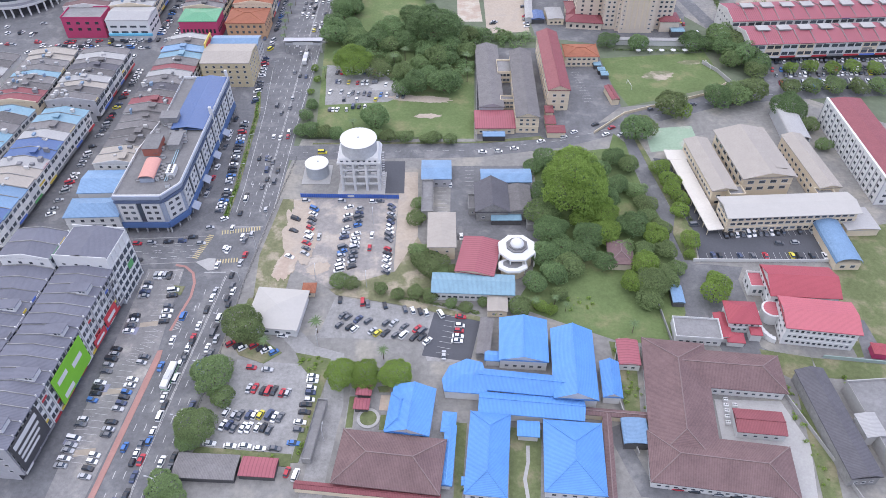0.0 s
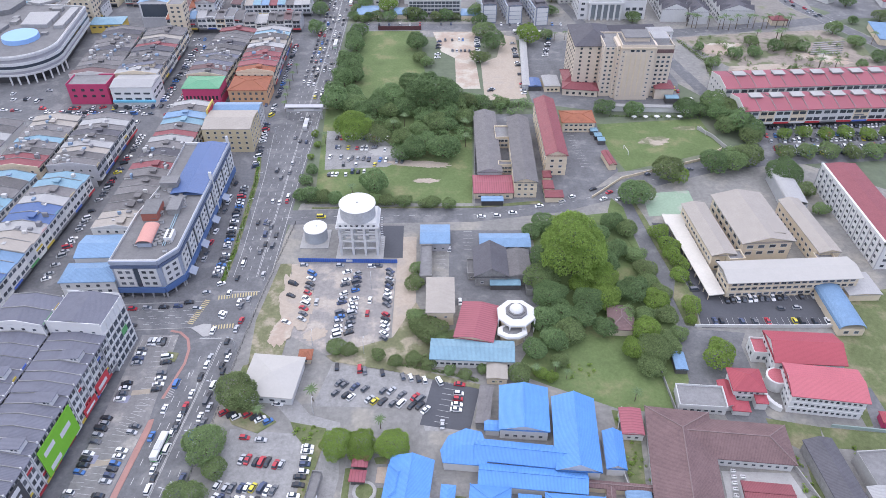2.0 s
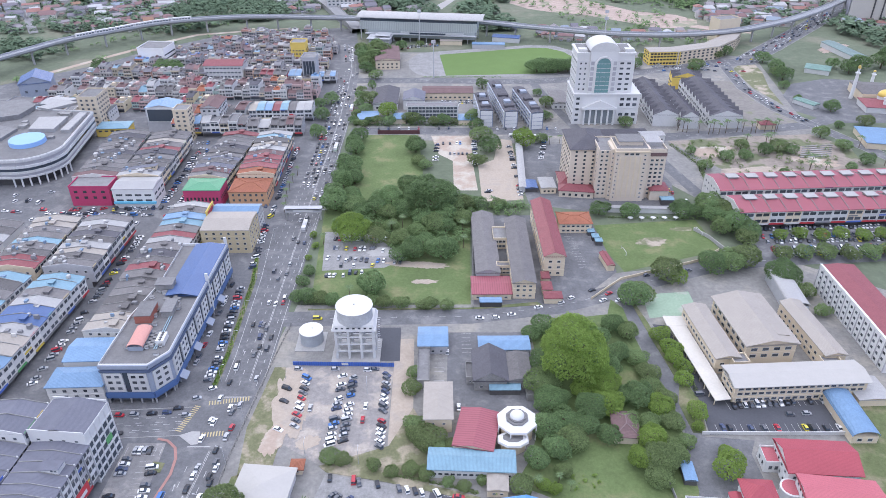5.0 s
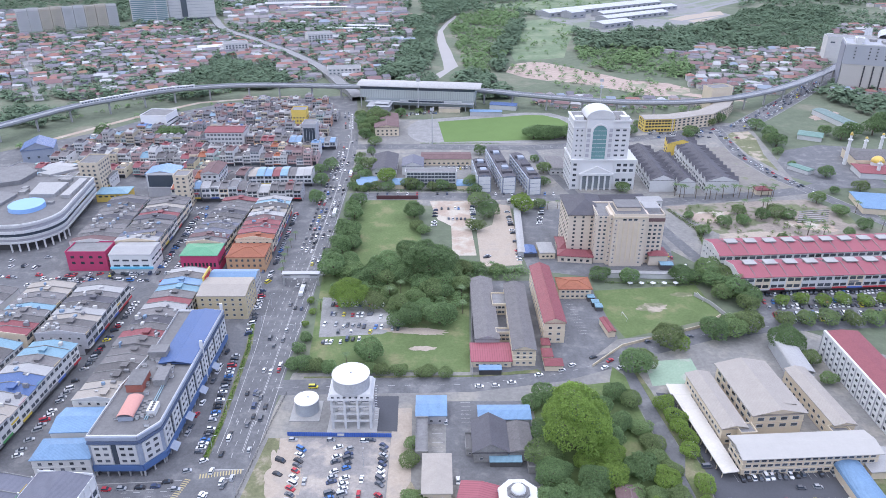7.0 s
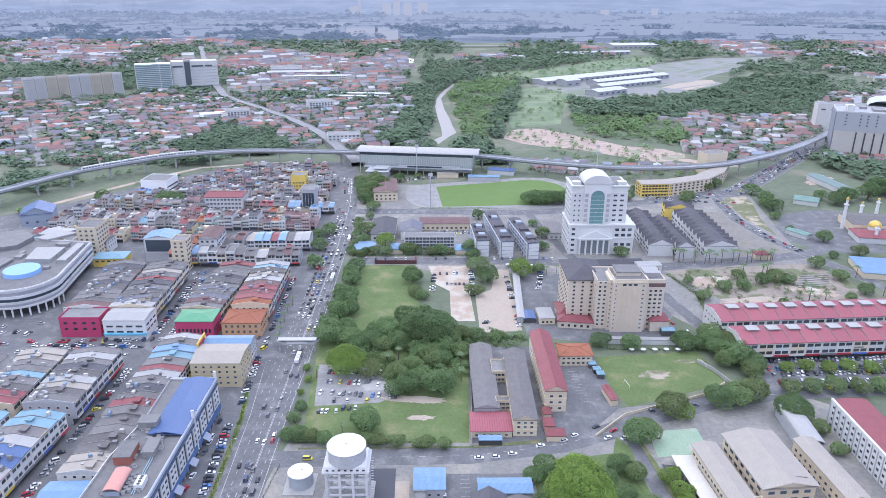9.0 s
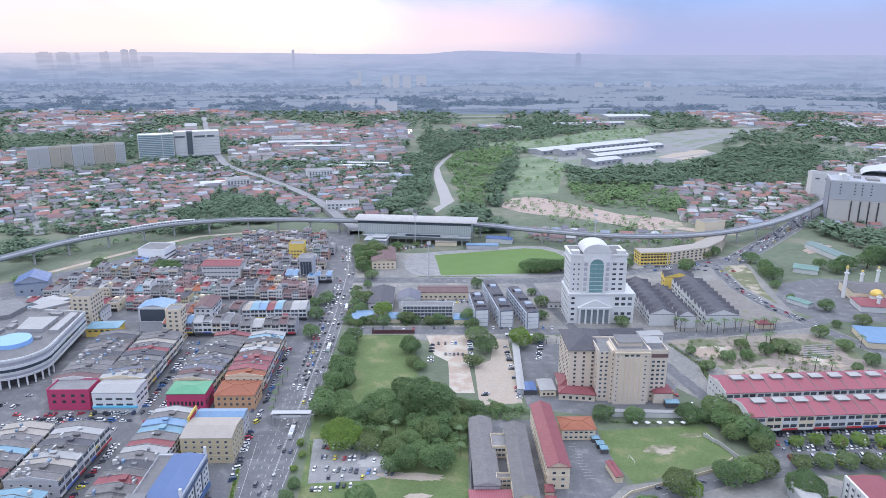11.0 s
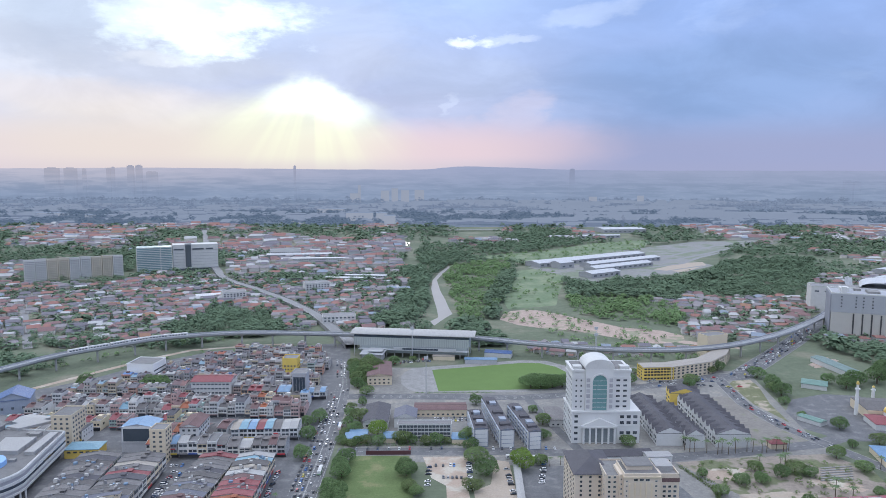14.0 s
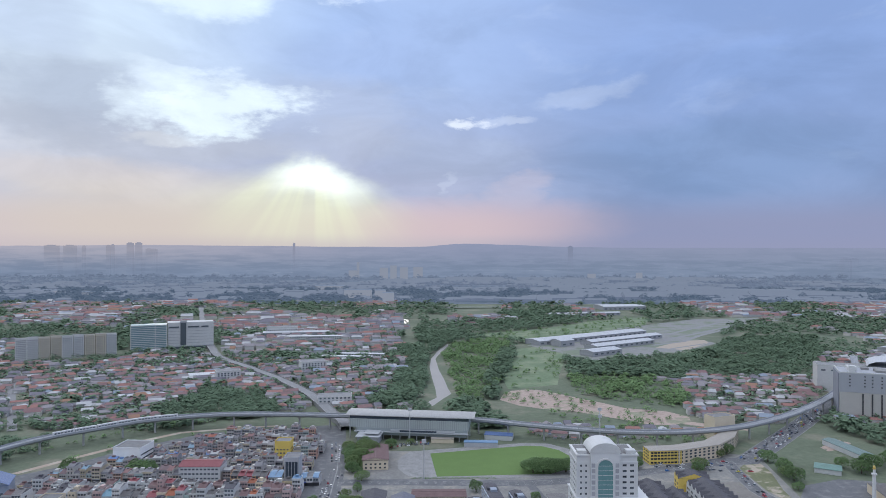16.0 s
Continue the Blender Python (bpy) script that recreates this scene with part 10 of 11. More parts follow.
thicket("scrub_railway", [[(-420, 640), (-384, 690), (-310, 796), (-216, 848), (-120, 846), (-130, 830), (-250, 815), (-316, 768), (-345, 720), (-410, 640)], [(-420, 700), (-395, 752), (-320, 840), (-240, 870), (-240, 884), (-330, 862), (-420, 760)], [(60, 800), (150, 782), (300, 786), (300, 800), (150, 815), (70, 830)]], 24, SCRUB_LEAF, "weeds and scrub along the railway", 11.0, (1.2, 3.4), 26, 0.48)
suburb("railway_houses", [(-300, 838, -130, 852, 8), (120, 806, 330, 852, -6)], 33, "low houses and sheds beside the railway", 16.0, (8, 18), (7, 10), (3.5, 6))
woods("woods_suburb", [(-1100, 840, -240, 1400), (-330, 930, -30, 1500), (330, 870, 980, 1420)], 12, FAR_LEAF, "garden trees between the houses", 15.5, (3.2, 7.0), 26, 0.54)
suburb("backdrop_suburb", [(-1600, 1300, -760, 2000, 12), (-760, 1400, -60, 1900, 14), (60, 1850, 240, 2150, 6), (980, 1300, 1600, 1900, -8)], 4, "distant suburb of small houses", 30.0, (10, 30), (10, 15), (4, 9), False)
suburb("backdrop_suburb_outer", [(-2200, 2000, -760, 2700, 8), (-760, 1900, -80, 2700, 12), (900, 1900, 1900, 2600, -8), (250, 2130, 520, 2500, 4)], 5, "distant town of pale roofs", 40.0, (14, 44), (11, 22), (4, 10), False)
woods("backdrop_gardens", [(-1600, 1250, -60, 1900), (660, 1420, 1600, 1900), (-30, 1560, 420, 2300)], 15, FAR_LEAF, "woods and gardens of the outskirts", 16.0, (4, 9), 26, 0.52)
woods("backdrop_woods_inner", [(-2000, 1900, 1900, 2600)], 16, FAR_LEAF, "distant wooded country", 25.0, (6, 12), 24, 0.52)
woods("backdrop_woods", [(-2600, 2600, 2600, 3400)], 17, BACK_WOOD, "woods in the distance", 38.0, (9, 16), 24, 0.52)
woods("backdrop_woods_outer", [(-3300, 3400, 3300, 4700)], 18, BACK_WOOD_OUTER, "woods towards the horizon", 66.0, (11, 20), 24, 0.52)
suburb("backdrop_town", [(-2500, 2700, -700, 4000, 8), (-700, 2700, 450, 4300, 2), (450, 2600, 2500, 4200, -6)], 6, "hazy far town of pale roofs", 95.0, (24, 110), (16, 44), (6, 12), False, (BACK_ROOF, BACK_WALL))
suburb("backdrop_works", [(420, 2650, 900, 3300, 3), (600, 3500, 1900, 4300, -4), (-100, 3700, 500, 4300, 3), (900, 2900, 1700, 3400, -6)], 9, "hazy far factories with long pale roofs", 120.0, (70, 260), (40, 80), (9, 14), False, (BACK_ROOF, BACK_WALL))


def horizon_haze_paint(dim=1.0):
    """The last hills, their haze painted in as glow: paler with height, streaked with woods and pale roofs, warmer
    under the evening sun.
    """
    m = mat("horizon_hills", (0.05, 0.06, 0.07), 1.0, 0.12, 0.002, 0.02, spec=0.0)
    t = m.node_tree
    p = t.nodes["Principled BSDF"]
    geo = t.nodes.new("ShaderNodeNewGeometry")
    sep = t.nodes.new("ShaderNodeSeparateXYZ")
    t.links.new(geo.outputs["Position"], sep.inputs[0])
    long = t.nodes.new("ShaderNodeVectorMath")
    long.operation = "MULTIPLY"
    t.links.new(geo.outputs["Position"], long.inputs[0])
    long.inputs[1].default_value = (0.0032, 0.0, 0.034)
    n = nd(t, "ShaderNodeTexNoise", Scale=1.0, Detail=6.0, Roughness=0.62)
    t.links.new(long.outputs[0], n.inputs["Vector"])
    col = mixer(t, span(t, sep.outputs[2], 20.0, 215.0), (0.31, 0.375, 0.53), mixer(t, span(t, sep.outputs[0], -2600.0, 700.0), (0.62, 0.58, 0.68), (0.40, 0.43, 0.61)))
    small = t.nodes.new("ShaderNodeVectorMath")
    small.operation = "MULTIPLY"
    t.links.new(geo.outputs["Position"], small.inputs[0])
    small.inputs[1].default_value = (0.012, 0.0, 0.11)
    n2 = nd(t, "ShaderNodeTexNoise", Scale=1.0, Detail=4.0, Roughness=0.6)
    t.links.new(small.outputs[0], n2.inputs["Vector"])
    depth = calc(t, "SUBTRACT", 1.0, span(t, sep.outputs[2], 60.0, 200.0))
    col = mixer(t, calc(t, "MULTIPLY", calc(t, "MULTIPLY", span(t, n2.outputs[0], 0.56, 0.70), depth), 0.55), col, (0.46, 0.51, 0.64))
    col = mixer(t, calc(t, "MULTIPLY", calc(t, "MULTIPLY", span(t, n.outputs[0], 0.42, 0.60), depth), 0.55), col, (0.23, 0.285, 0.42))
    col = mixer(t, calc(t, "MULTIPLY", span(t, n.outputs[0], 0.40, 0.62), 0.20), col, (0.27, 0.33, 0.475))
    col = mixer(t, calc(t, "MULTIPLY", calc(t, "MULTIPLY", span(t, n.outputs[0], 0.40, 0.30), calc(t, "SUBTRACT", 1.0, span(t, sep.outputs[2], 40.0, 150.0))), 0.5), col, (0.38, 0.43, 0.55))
    # haze and evening warmth go into the emission, which dims with height
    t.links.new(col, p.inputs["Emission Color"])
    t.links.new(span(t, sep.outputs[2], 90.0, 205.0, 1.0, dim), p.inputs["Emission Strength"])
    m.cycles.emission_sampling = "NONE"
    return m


def ridge_backdrop(name, dist, material, label):
    """Far hills as a closed ridge standing on the ground, with a low rise in the middle of the skyline."""
    b = MB()
    pts = []
    for k in range(321):
        x = -4800 + 9600 * k / 320
        z = 205 + 5 * noise.noise((x * 0.0016, 2.0, 0)) + 3 * noise.noise((x * 0.006, 2.0, 3)) + 1.5 * noise.noise((x * 0.03, 2.0, 7))
        z += 23 * math.exp(-((x - 230) / 190) ** 2) + 16 * math.exp(-((x - 560) / 240) ** 2) + 10 * math.exp(-((x + 1800) / 700) ** 2)
        pts.append((x, z))
    for (x0, z0), (x1, z1) in zip(pts, pts[1:]):
        b.face([(x0, dist - 60, 0), (x1, dist - 60, 0), (x1, dist, z1), (x0, dist, z0)])
        b.face([(x1, dist + 60, 0), (x0, dist + 60, 0), (x0, dist, z0), (x1, dist, z1)])
    return tagged(new(name, b.mesh(name, material)), label, kind="structure")


ridge_backdrop("backdrop_hills", 4870, horizon_haze_paint(), "hazy blue hills and woods on the horizon")


# towers glow like the hills, dimmed at the top so their feet fade into haze
HAZY_WALL = horizon_haze_paint(0.84)
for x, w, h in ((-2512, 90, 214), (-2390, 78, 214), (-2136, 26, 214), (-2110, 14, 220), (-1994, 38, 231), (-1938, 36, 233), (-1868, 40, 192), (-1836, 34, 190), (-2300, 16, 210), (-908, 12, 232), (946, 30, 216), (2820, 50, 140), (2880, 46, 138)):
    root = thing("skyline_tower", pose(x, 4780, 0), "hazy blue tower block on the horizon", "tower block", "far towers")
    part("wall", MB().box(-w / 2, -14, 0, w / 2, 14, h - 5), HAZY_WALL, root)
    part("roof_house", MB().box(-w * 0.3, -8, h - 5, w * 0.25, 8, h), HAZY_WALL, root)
# far flats glow in a tone paled by haze
PALE_WALL = haze_glow_paint("backdrop_hazy_wall", (0.37, 0.40, 0.50))
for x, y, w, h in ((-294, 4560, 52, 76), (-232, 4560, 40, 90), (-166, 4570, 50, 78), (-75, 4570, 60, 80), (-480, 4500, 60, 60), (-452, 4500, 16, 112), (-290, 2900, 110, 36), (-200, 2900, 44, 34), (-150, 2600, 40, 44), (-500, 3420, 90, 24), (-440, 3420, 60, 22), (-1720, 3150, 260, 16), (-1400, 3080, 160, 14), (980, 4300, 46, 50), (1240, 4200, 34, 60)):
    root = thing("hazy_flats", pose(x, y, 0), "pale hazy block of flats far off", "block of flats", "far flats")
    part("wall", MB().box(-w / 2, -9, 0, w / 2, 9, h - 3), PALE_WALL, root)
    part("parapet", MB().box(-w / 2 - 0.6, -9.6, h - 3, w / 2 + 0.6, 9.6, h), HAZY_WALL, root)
road("road_highway_far", [(-640, 3000), (-520, 2750), (-399, 2536), (-300, 2470), (-193, 2446), (45, 2427), (240, 2440)], 11, 4.0, ROAD_FAR, (), "pale raised highway far off", False)
POND = mat("pond_water", (0.05, 0.055, 0.06), 0.08, 0.05, 0.02, 0.2, spec=0.6)
blob("pond", -202, 2010, 24, 30, 0, 0.3, POND, "pond shining under the evening sky", 31)
blob("pond_east", -110, 2060, 40, 110, 20, 0.3, POND, "pale pond among the trees", 32)

# ---------------------------------------------------------------- trees
def grove(*trees):
    """Trees of one grove: x, y, crown radius, kind, height factor."""
    for x, y, r, k, h in trees:
        tree(x, y, r, k, h)


# the park
grove((-51, 366, 10.4, "b", 1), (-37, 362, 6.6, "a", 1), (-22, 360, 6.2, "a", 1), (-15, 345, 7.8, "d", 1), (1, 345, 8.5, "d", 1), (-22, 343, 5.4, "d", 1), (-13, 369, 6, "a", 1), (-3, 375, 7.5, "a", 1), (4, 375, 6, "d", 1), (-5, 402, 15.9, "d", 0.95))
grove((-19, 426, 8.4, "d", 1), (9, 399, 7.1, "a", 1), (-65, 402, 9.3, "d", 1), (-54, 400, 7.2, "a", 1), (-40, 397, 7.9, "d", 1), (-30, 407, 8.9, "d", 1), (-31, 392, 6.3, "a", 1), (-48, 394, 6.3, "d", 1), (-61, 515, 7.1, "d", 1), (-61, 491, 6.8, "d", 1))
grove((-62, 456, 8.5, "d", 1), (-64, 435, 7.7, "d", 1), (-57, 441, 6.2, "d", 1), (-69, 422, 6.4, "d", 1), (-17, 494, 7.6, "d", 1), (-15, 472, 5.1, "a", 1), (-10, 465, 4.5, "a", 1), (-35, 311, 7.7, "d", 1), (-67, 303, 5, "d", 1), (-61, 302, 4.6, "a", 1))
grove((-54, 300, 4.4, "d", 1), (-34, 300, 3.6, "a", 1), (-28, 299, 3.9, "a", 1), (-19, 298, 4.1, "a", 1), (-8, 297, 3.3, "a", 1), (-4, 298, 3.6, "a", 1), (4, 296, 3.8, "a", 1), (32, 515, 8.3, "a", 1), (38, 494, 8.7, "d", 1), (27, 470, 6.2, "a", 1))
grove((17, 404, 6.4, "a", 1), (25, 405, 5.5, "d", 1), (37, 404, 4.8, "a", 1), (-101, 590, 5.6, "d", 1), (-93, 599, 7.3, "d", 1), (-96, 561, 6.9, "d", 1), (-94, 523, 6.9, "d", 1), (-74, 368, 2.7, "y", 1), (-73, 343, 2.3, "y", 1), (-71, 356, 2.4, "y", 1))
# the garden of the old house
grove((58, 245, 16.6, "b", 1.2), (49, 276, 6.3, "d", 1), (83, 278, 5.6, "d", 1), (89, 273, 5.2, "a", 1), (80, 256, 5.7, "d", 1), (61, 233, 5.1, "b", 1), (46, 225, 7.5, "d", 1), (42, 211, 6.2, "d", 1), (52, 205, 5.3, "a", 1), (50, 215, 5.8, "d", 1))
grove((70, 224, 6.3, "b", 1), (78, 230, 4.4, "d", 1), (84, 229, 6.1, "d", 1), (89, 255, 5.3, "a", 0.7), (92, 245, 5.2, "a", 0.7), (91, 237, 4.6, "a", 0.7), (91, 223, 5.1, "b", 1), (85, 215, 3.8, "a", 1), (83, 205, 6.1, "b", 1), (94, 215, 5, "a", 0.8))
grove((76, 195, 5.1, "b", 1), (84, 194, 6.4, "a", 1), (90, 198, 5.2, "a", 1), (81, 186, 5, "a", 1), (67, 207, 5, "d", 1), (37, 195, 5, "d", 1), (30, 183, 4.4, "a", 1), (46, 190, 3.4, "a", 1), (104, 270, 5.2, "y", 1), (106, 261, 4.9, "y", 1))
grove((106, 255, 4.3, "y", 1), (108, 248, 4.5, "y", 1), (106, 240, 4.2, "y", 1), (106, 220, 4.7, "y", 1), (104, 213, 2.6, "y", 1), (21, 182, 2.3, "y", 1), (38, 184, 2.9, "y", 1), (42, 182, 2.5, "y", 1), (43, 272, 4.3, "d", 1))
grove((66, 258, 8, "d", 1), (70, 236, 7.5, "b", 1.1), (62, 222, 7, "d", 1), (58, 213, 6, "d", 1), (74, 268, 6, "d", 1), (44, 236, 7, "a", 1), (46, 250, 6, "d", 1), (76, 214, 5, "a", 0.9), (96, 230, 4, "a", 0.8), (97, 205, 4, "a", 0.8), (74, 246, 6, "d", 1), (45, 200, 5.5, "d", 1))
grove((-10, 384, 7, "d", 1), (-22, 394, 7.5, "d", 1), (4, 388, 7, "d", 1), (14, 384, 6, "a", 1), (-12, 418, 9, "d", 1), (4, 414, 8, "d", 1), (12, 406, 6, "d", 1), (-38, 408, 6.5, "d", 1), (-56, 412, 7, "d", 1), (-66, 446, 6, "d", 1), (-66, 470, 6, "d", 1), (-64, 504, 6, "d", 1), (-28, 376, 5, "a", 1), (6, 352, 5.5, "d", 1), (-8, 356, 6, "d", 1))
grove((-69, 552, 4.5, "d", 1), (-68, 566, 5, "a", 1), (-68, 590, 5, "d", 1), (-69, 612, 5, "d", 1), (-70, 628, 4.5, "a", 1), (-71, 690, 7, "d", 1), (-73, 706, 8, "a", 1), (-75, 722, 8, "d", 1), (-78, 740, 8, "d", 1), (-82, 760, 7, "a", 1), (-70, 728, 7, "d", 1))
# verges, yards and lots
grove((108, 190, 6.5, "y", 1.1), (110, 199, 3.2, "y", 1), (98, 300, 8, "d", 1), (104, 304, 6, "a", 1.1), (121, 322, 8, "a", 1.1), (127, 320, 5, "y", 1.1), (148, 330, 8, "d", 1), (158, 332, 8, "a", 1), (168, 336, 9, "a", 1))
grove((182, 318, 9, "d", 1), (189, 306, 5, "a", 1), (190, 290, 4, "a", 1), (-36, 150, 6.5, "b", 0.95), (-28, 150, 6, "b", 0.95), (-17, 150, 6, "b", 0.95), (-75, 172, 8, "a", 1), (-82, 150, 7, "a", 1), (-77, 142, 4, "a", 1))
grove((-83, 129, 6.5, "a", 1), (-85, 125, 4, "a", 1), (-88, 108, 5, "a", 1), (-84, 104, 4, "a", 1), (64, 506, 9, "b", 1), (78, 512, 5, "a", 1), (-62, 740, 12, "a", 1), (-66, 720, 10, "a", 1), (-66, 760, 9, "d", 1), (96, 690, 11, "d", 0.75))
grove((106, 692, 12, "d", 0.75), (117, 690, 12, "d", 0.72), (127, 692, 11, "d", 0.72), (40, 640, 6, "d", 1.1), (-42, 568, 8, "b", 1), (-22, 552, 7, "a", 1), (100, 396, 6, "d", 1), (118, 393, 6, "d", 1), (150, 393, 7, "d", 1), (160, 394, 5, "d", 1))
grove((168, 398, 9, "a", 1), (174, 388, 9, "a", 1), (176, 376, 9, "d", 1), (168, 386, 8, "d", 1), (182, 366, 7, "d", 1), (178, 360, 6, "a", 1), (168, 372, 7, "a", 1), (222, 480, 5, "d", 1), (226, 498, 5.5, "a", 1), (240, 488, 6, "d", 1))
grove((252, 494, 6.5, "a", 1), (260, 490, 5, "d", 1), (208, 478, 5, "d", 1), (186, 490, 4, "d", 1), (188, 462, 5, "a", 1), (296, 520, 7, "a", 1), (302, 496, 6, "a", 1), (306, 470, 6, "d", 1), (290, 460, 4, "d", 1), (238, 450, 4, "d", 1))
grove((327, 664, 9, "d", 1), (331, 690, 8, "d", 1), (326, 678, 6, "a", 1), (330, 720, 8, "d", 1), (332, 578, 6.5, "d", 1), (316, 606, 3.5, "d", 1), (400, 684, 9, "d", 1), (414, 694, 10, "d", 1), (440, 700, 12, "d", 1))
grove((392, 702, 7, "d", 1), (460, 720, 12, "d", 1), (-205, 505, 6, "a", 1), (-268, 690, 9, "d", 1), (-254, 684, 9, "d", 1), (-330, 690, 9, "d", 1))
for k in range(9):
    tree(200 + 12 * k, 364 + (k % 2) * 2, 4.6, "y", 1.0)
    tree(192 + 12.5 * k, 342.5 + (k % 3), 5.6, "a", 1.0)
for k, x in enumerate((-66, -57, -50, -40, -22, -14, -4, 4, 12, 33)):
    tree(x, 549 + (k % 3), 3.6 + (k % 4) * 0.7, "ad"[k % 2], 1.0)
for k, (x, y) in enumerate(((-60, 545), (-61, 575), (-60, 600), (-61, 640), (-60, 668), (-66, 690), (-63, 705), (-56, 720), (-50, 745), (-40, 770), (-20, 785), (30, 540), (28, 556), (88, 560), (92, 590), (88, 620), (150, 545), (156, 690), (172, 700), (196, 702), (150, 700), (250, 690), (256, 700), (318, 640), (344, 545), (320, 540), (288, 735), (300, 745), (270, 735), (240, 732), (210, 735))):
    tree(x, y, 4.2 + (k * 7 % 5) * 0.8, "ad"[k % 2], 1.0)
for x, y in ((-73, 304), (-72, 318), (-70, 328)):
    tree(x, y, 3.6, "d", 1.0)
for x, y, r in ((-42, 198, 3.5), (-37, 196.6, 3.2), (-25, 194, 3), (-11, 192, 3), (-18, 190.5, 3), (-5, 189.5, 3.4), (-4, 206, 5.5), (-9, 208, 5), (-10, 214, 4.5), (-12, 236, 4), (-11, 246, 3.5), (3, 186, 2.6), (9, 184, 2.4), (16, 187, 2.4), (-1, 202, 4), (4, 203, 3.4)):
    tree(x, y, r, "a", 0.9)
def palms(*spots):
    for x, y, s in spots:
        palm(x, y, s)


palms((-67, 360, 1), (-28, 372, 1.1), (-22, 380, 1.1), (14, 372, 1.2), (14, 356, 1.1), (20, 408, 1), (28, 404, 1), (34, 406, 1), (48, 400, 1), (-46, 306, 1), (-48, 172.5, 1), (-22, 160, 0.8), (-66, 164, 0.9), (72, 172, 0.8), (36, 184, 0.8))
palms((193, 533, 1.5), (205, 531, 1.3), (216, 530, 1.5), (226, 530, 1.5), (236, 533, 1.4), (250, 531, 1.5), (258, 533, 1.5), (264, 529, 1.3), (244, 498, 1.6), (250, 504, 1.5), (262, 462, 1.6), (316, 500, 1.3))
palms((44, 186, 0.7), (48, 183, 0.6), (190, 536, 1.4), (196, 532, 1.4), (212, 528, 1.4), (240, 532, 1.4), (246, 530, 1.3), (262, 530, 1.3), (268, 534, 1.4), (220, 528, 1.2), (256, 452, 1.5), (266, 450, 1.5), (246, 502, 1.4), (232, 504, 1.3), (318, 468, 1.3))
palms((-97, 400, 0.9), (-98, 410, 0.9), (-99, 420, 0.9), (-99, 430, 0.9), (-99, 442, 0.9), (-98, 454, 0.9), (178, 432, 1.1), (182, 428, 1), (84, 508, 0.9), (92, 510, 0.9), (100, 498, 0.9))


def hedge(name, pts, seed, n, r, leaf, label):
    rng = np.random.default_rng(seed)
    c = []
    for (x0, y0), (x1, y1) in zip(pts, pts[1:]):
        t = rng.random((n, 1))
        c.append(np.hstack([x0 + (x1 - x0) * t, y0 + (y1 - y0) * t, np.zeros((n, 1))]))
    c = np.concatenate(c)
    d = rng.normal(size=c.shape)
    d /= np.linalg.norm(d, axis=1, keepdims=True)
    d[:, 2] = np.abs(d[:, 2])
    return tagged(new(name, quads_mesh(name, c + d * r * rng.uniform(0.5, 1.1, (len(c), 1)), d, rng.uniform(0.3, 0.75, len(c)), leaf)), label, "hedge", kind="stuff")


hedge("verge_hedge", [(-98, 240), (-97.4, 262), (-99.4, 322), (-102.6, 346)], 1, 420, 1.1, HEDGE_LEAF, "flowering hedge along the verge")
hedge("north_hedge", [(-68, 548), (28, 548)], 2, 900, 2.2, LEAF_DARK, "dark hedge along the street")
hedge("pitch_hedge", [(-16, 674), (60, 674)], 3, 500, 1.6, LEAF_DARK, "row of clipped shrubs behind the pitch")
hedge("school_hedge", [(108, 281), (111, 232)], 4, 400, 1.2, LEAF, "hedge beside the school")
hedge("hotel_hedge", [(104, 392), (160, 390)], 5, 500, 1.3, LEAF, "hedge behind the field")
hedge("vacant_hedge", [(176, 508), (186, 470), (182, 440), (300, 446)], 6, 500, 2.2, LEAF, "weeds along the vacant lot")
hedge("garden_hedge", [(14, 182), (2, 186), (-20, 191)], 7, 260, 0.9, LEAF, "shrubs along the bank")
hedge("court_hedge", [(12, 130), (6, 108)], 8, 200, 0.6, LEAF, "planting between the blue-roofed halls")
woods("vacant_shrubs", [(186, 462, 290, 512), (205, 440, 300, 458)], 21, LEAF, "shrubs and weeds on the vacant lots", 7.0, (0.8, 2.2), 30, 0.4)
woods("park_bushes", [(-64, 376, -30, 392), (-30, 352, 16, 372), (16, 396, 56, 409)], 22, LEAF_DARK, "bushes under the park trees", 5.0, (1.5, 3.5), 50, 0.3)
woods("garden_bushes", [(-54, 155, -43, 162), (-48, 120, -46, 150), (-34, 128, -20, 131), (40, 182, 60, 190), (-78, 117, -52, 120), (63, 138, 70, 165), (120, 104, 124, 150), (140, 147, 190, 151)], 23, LEAF_BRIGHT, "small garden shrubs", 2.6, (0.35, 0.9), 26, 0.45)
hedge("park_scrub", [(16, 400), (54, 408)], 9, 600, 3.0, LEAF_DARK, "scrub at the edge of the park")

# ---------------------------------------------------------------- roof clutter of the terraces
r = random.Random(8)
b = MB()
for x0, y0, x1, y1, z in ((-206, 428, -186, 476, 13), (-237, 430, -216, 488, 13), (-160, 430, -140, 482, 12.5), (-129, 434, -111, 496, 13), (-202, 220, -184, 306, 13), (-232, 216, -212, 306, 13), (-202, 318, -182, 368, 13), (-232, 318, -212, 368, 13), (-159, 266, -140, 386, 12.5)):
    for k in range(26):
        x, y, w, d, h = r.uniform(x0, x1), r.uniform(y0, y1), r.uniform(0.8, 2.4), r.uniform(0.8, 2.2), r.uniform(1.9, 3.0)
        b.box(x - w / 2, y - d / 2, z, x + w / 2, y + d / 2, z + h)
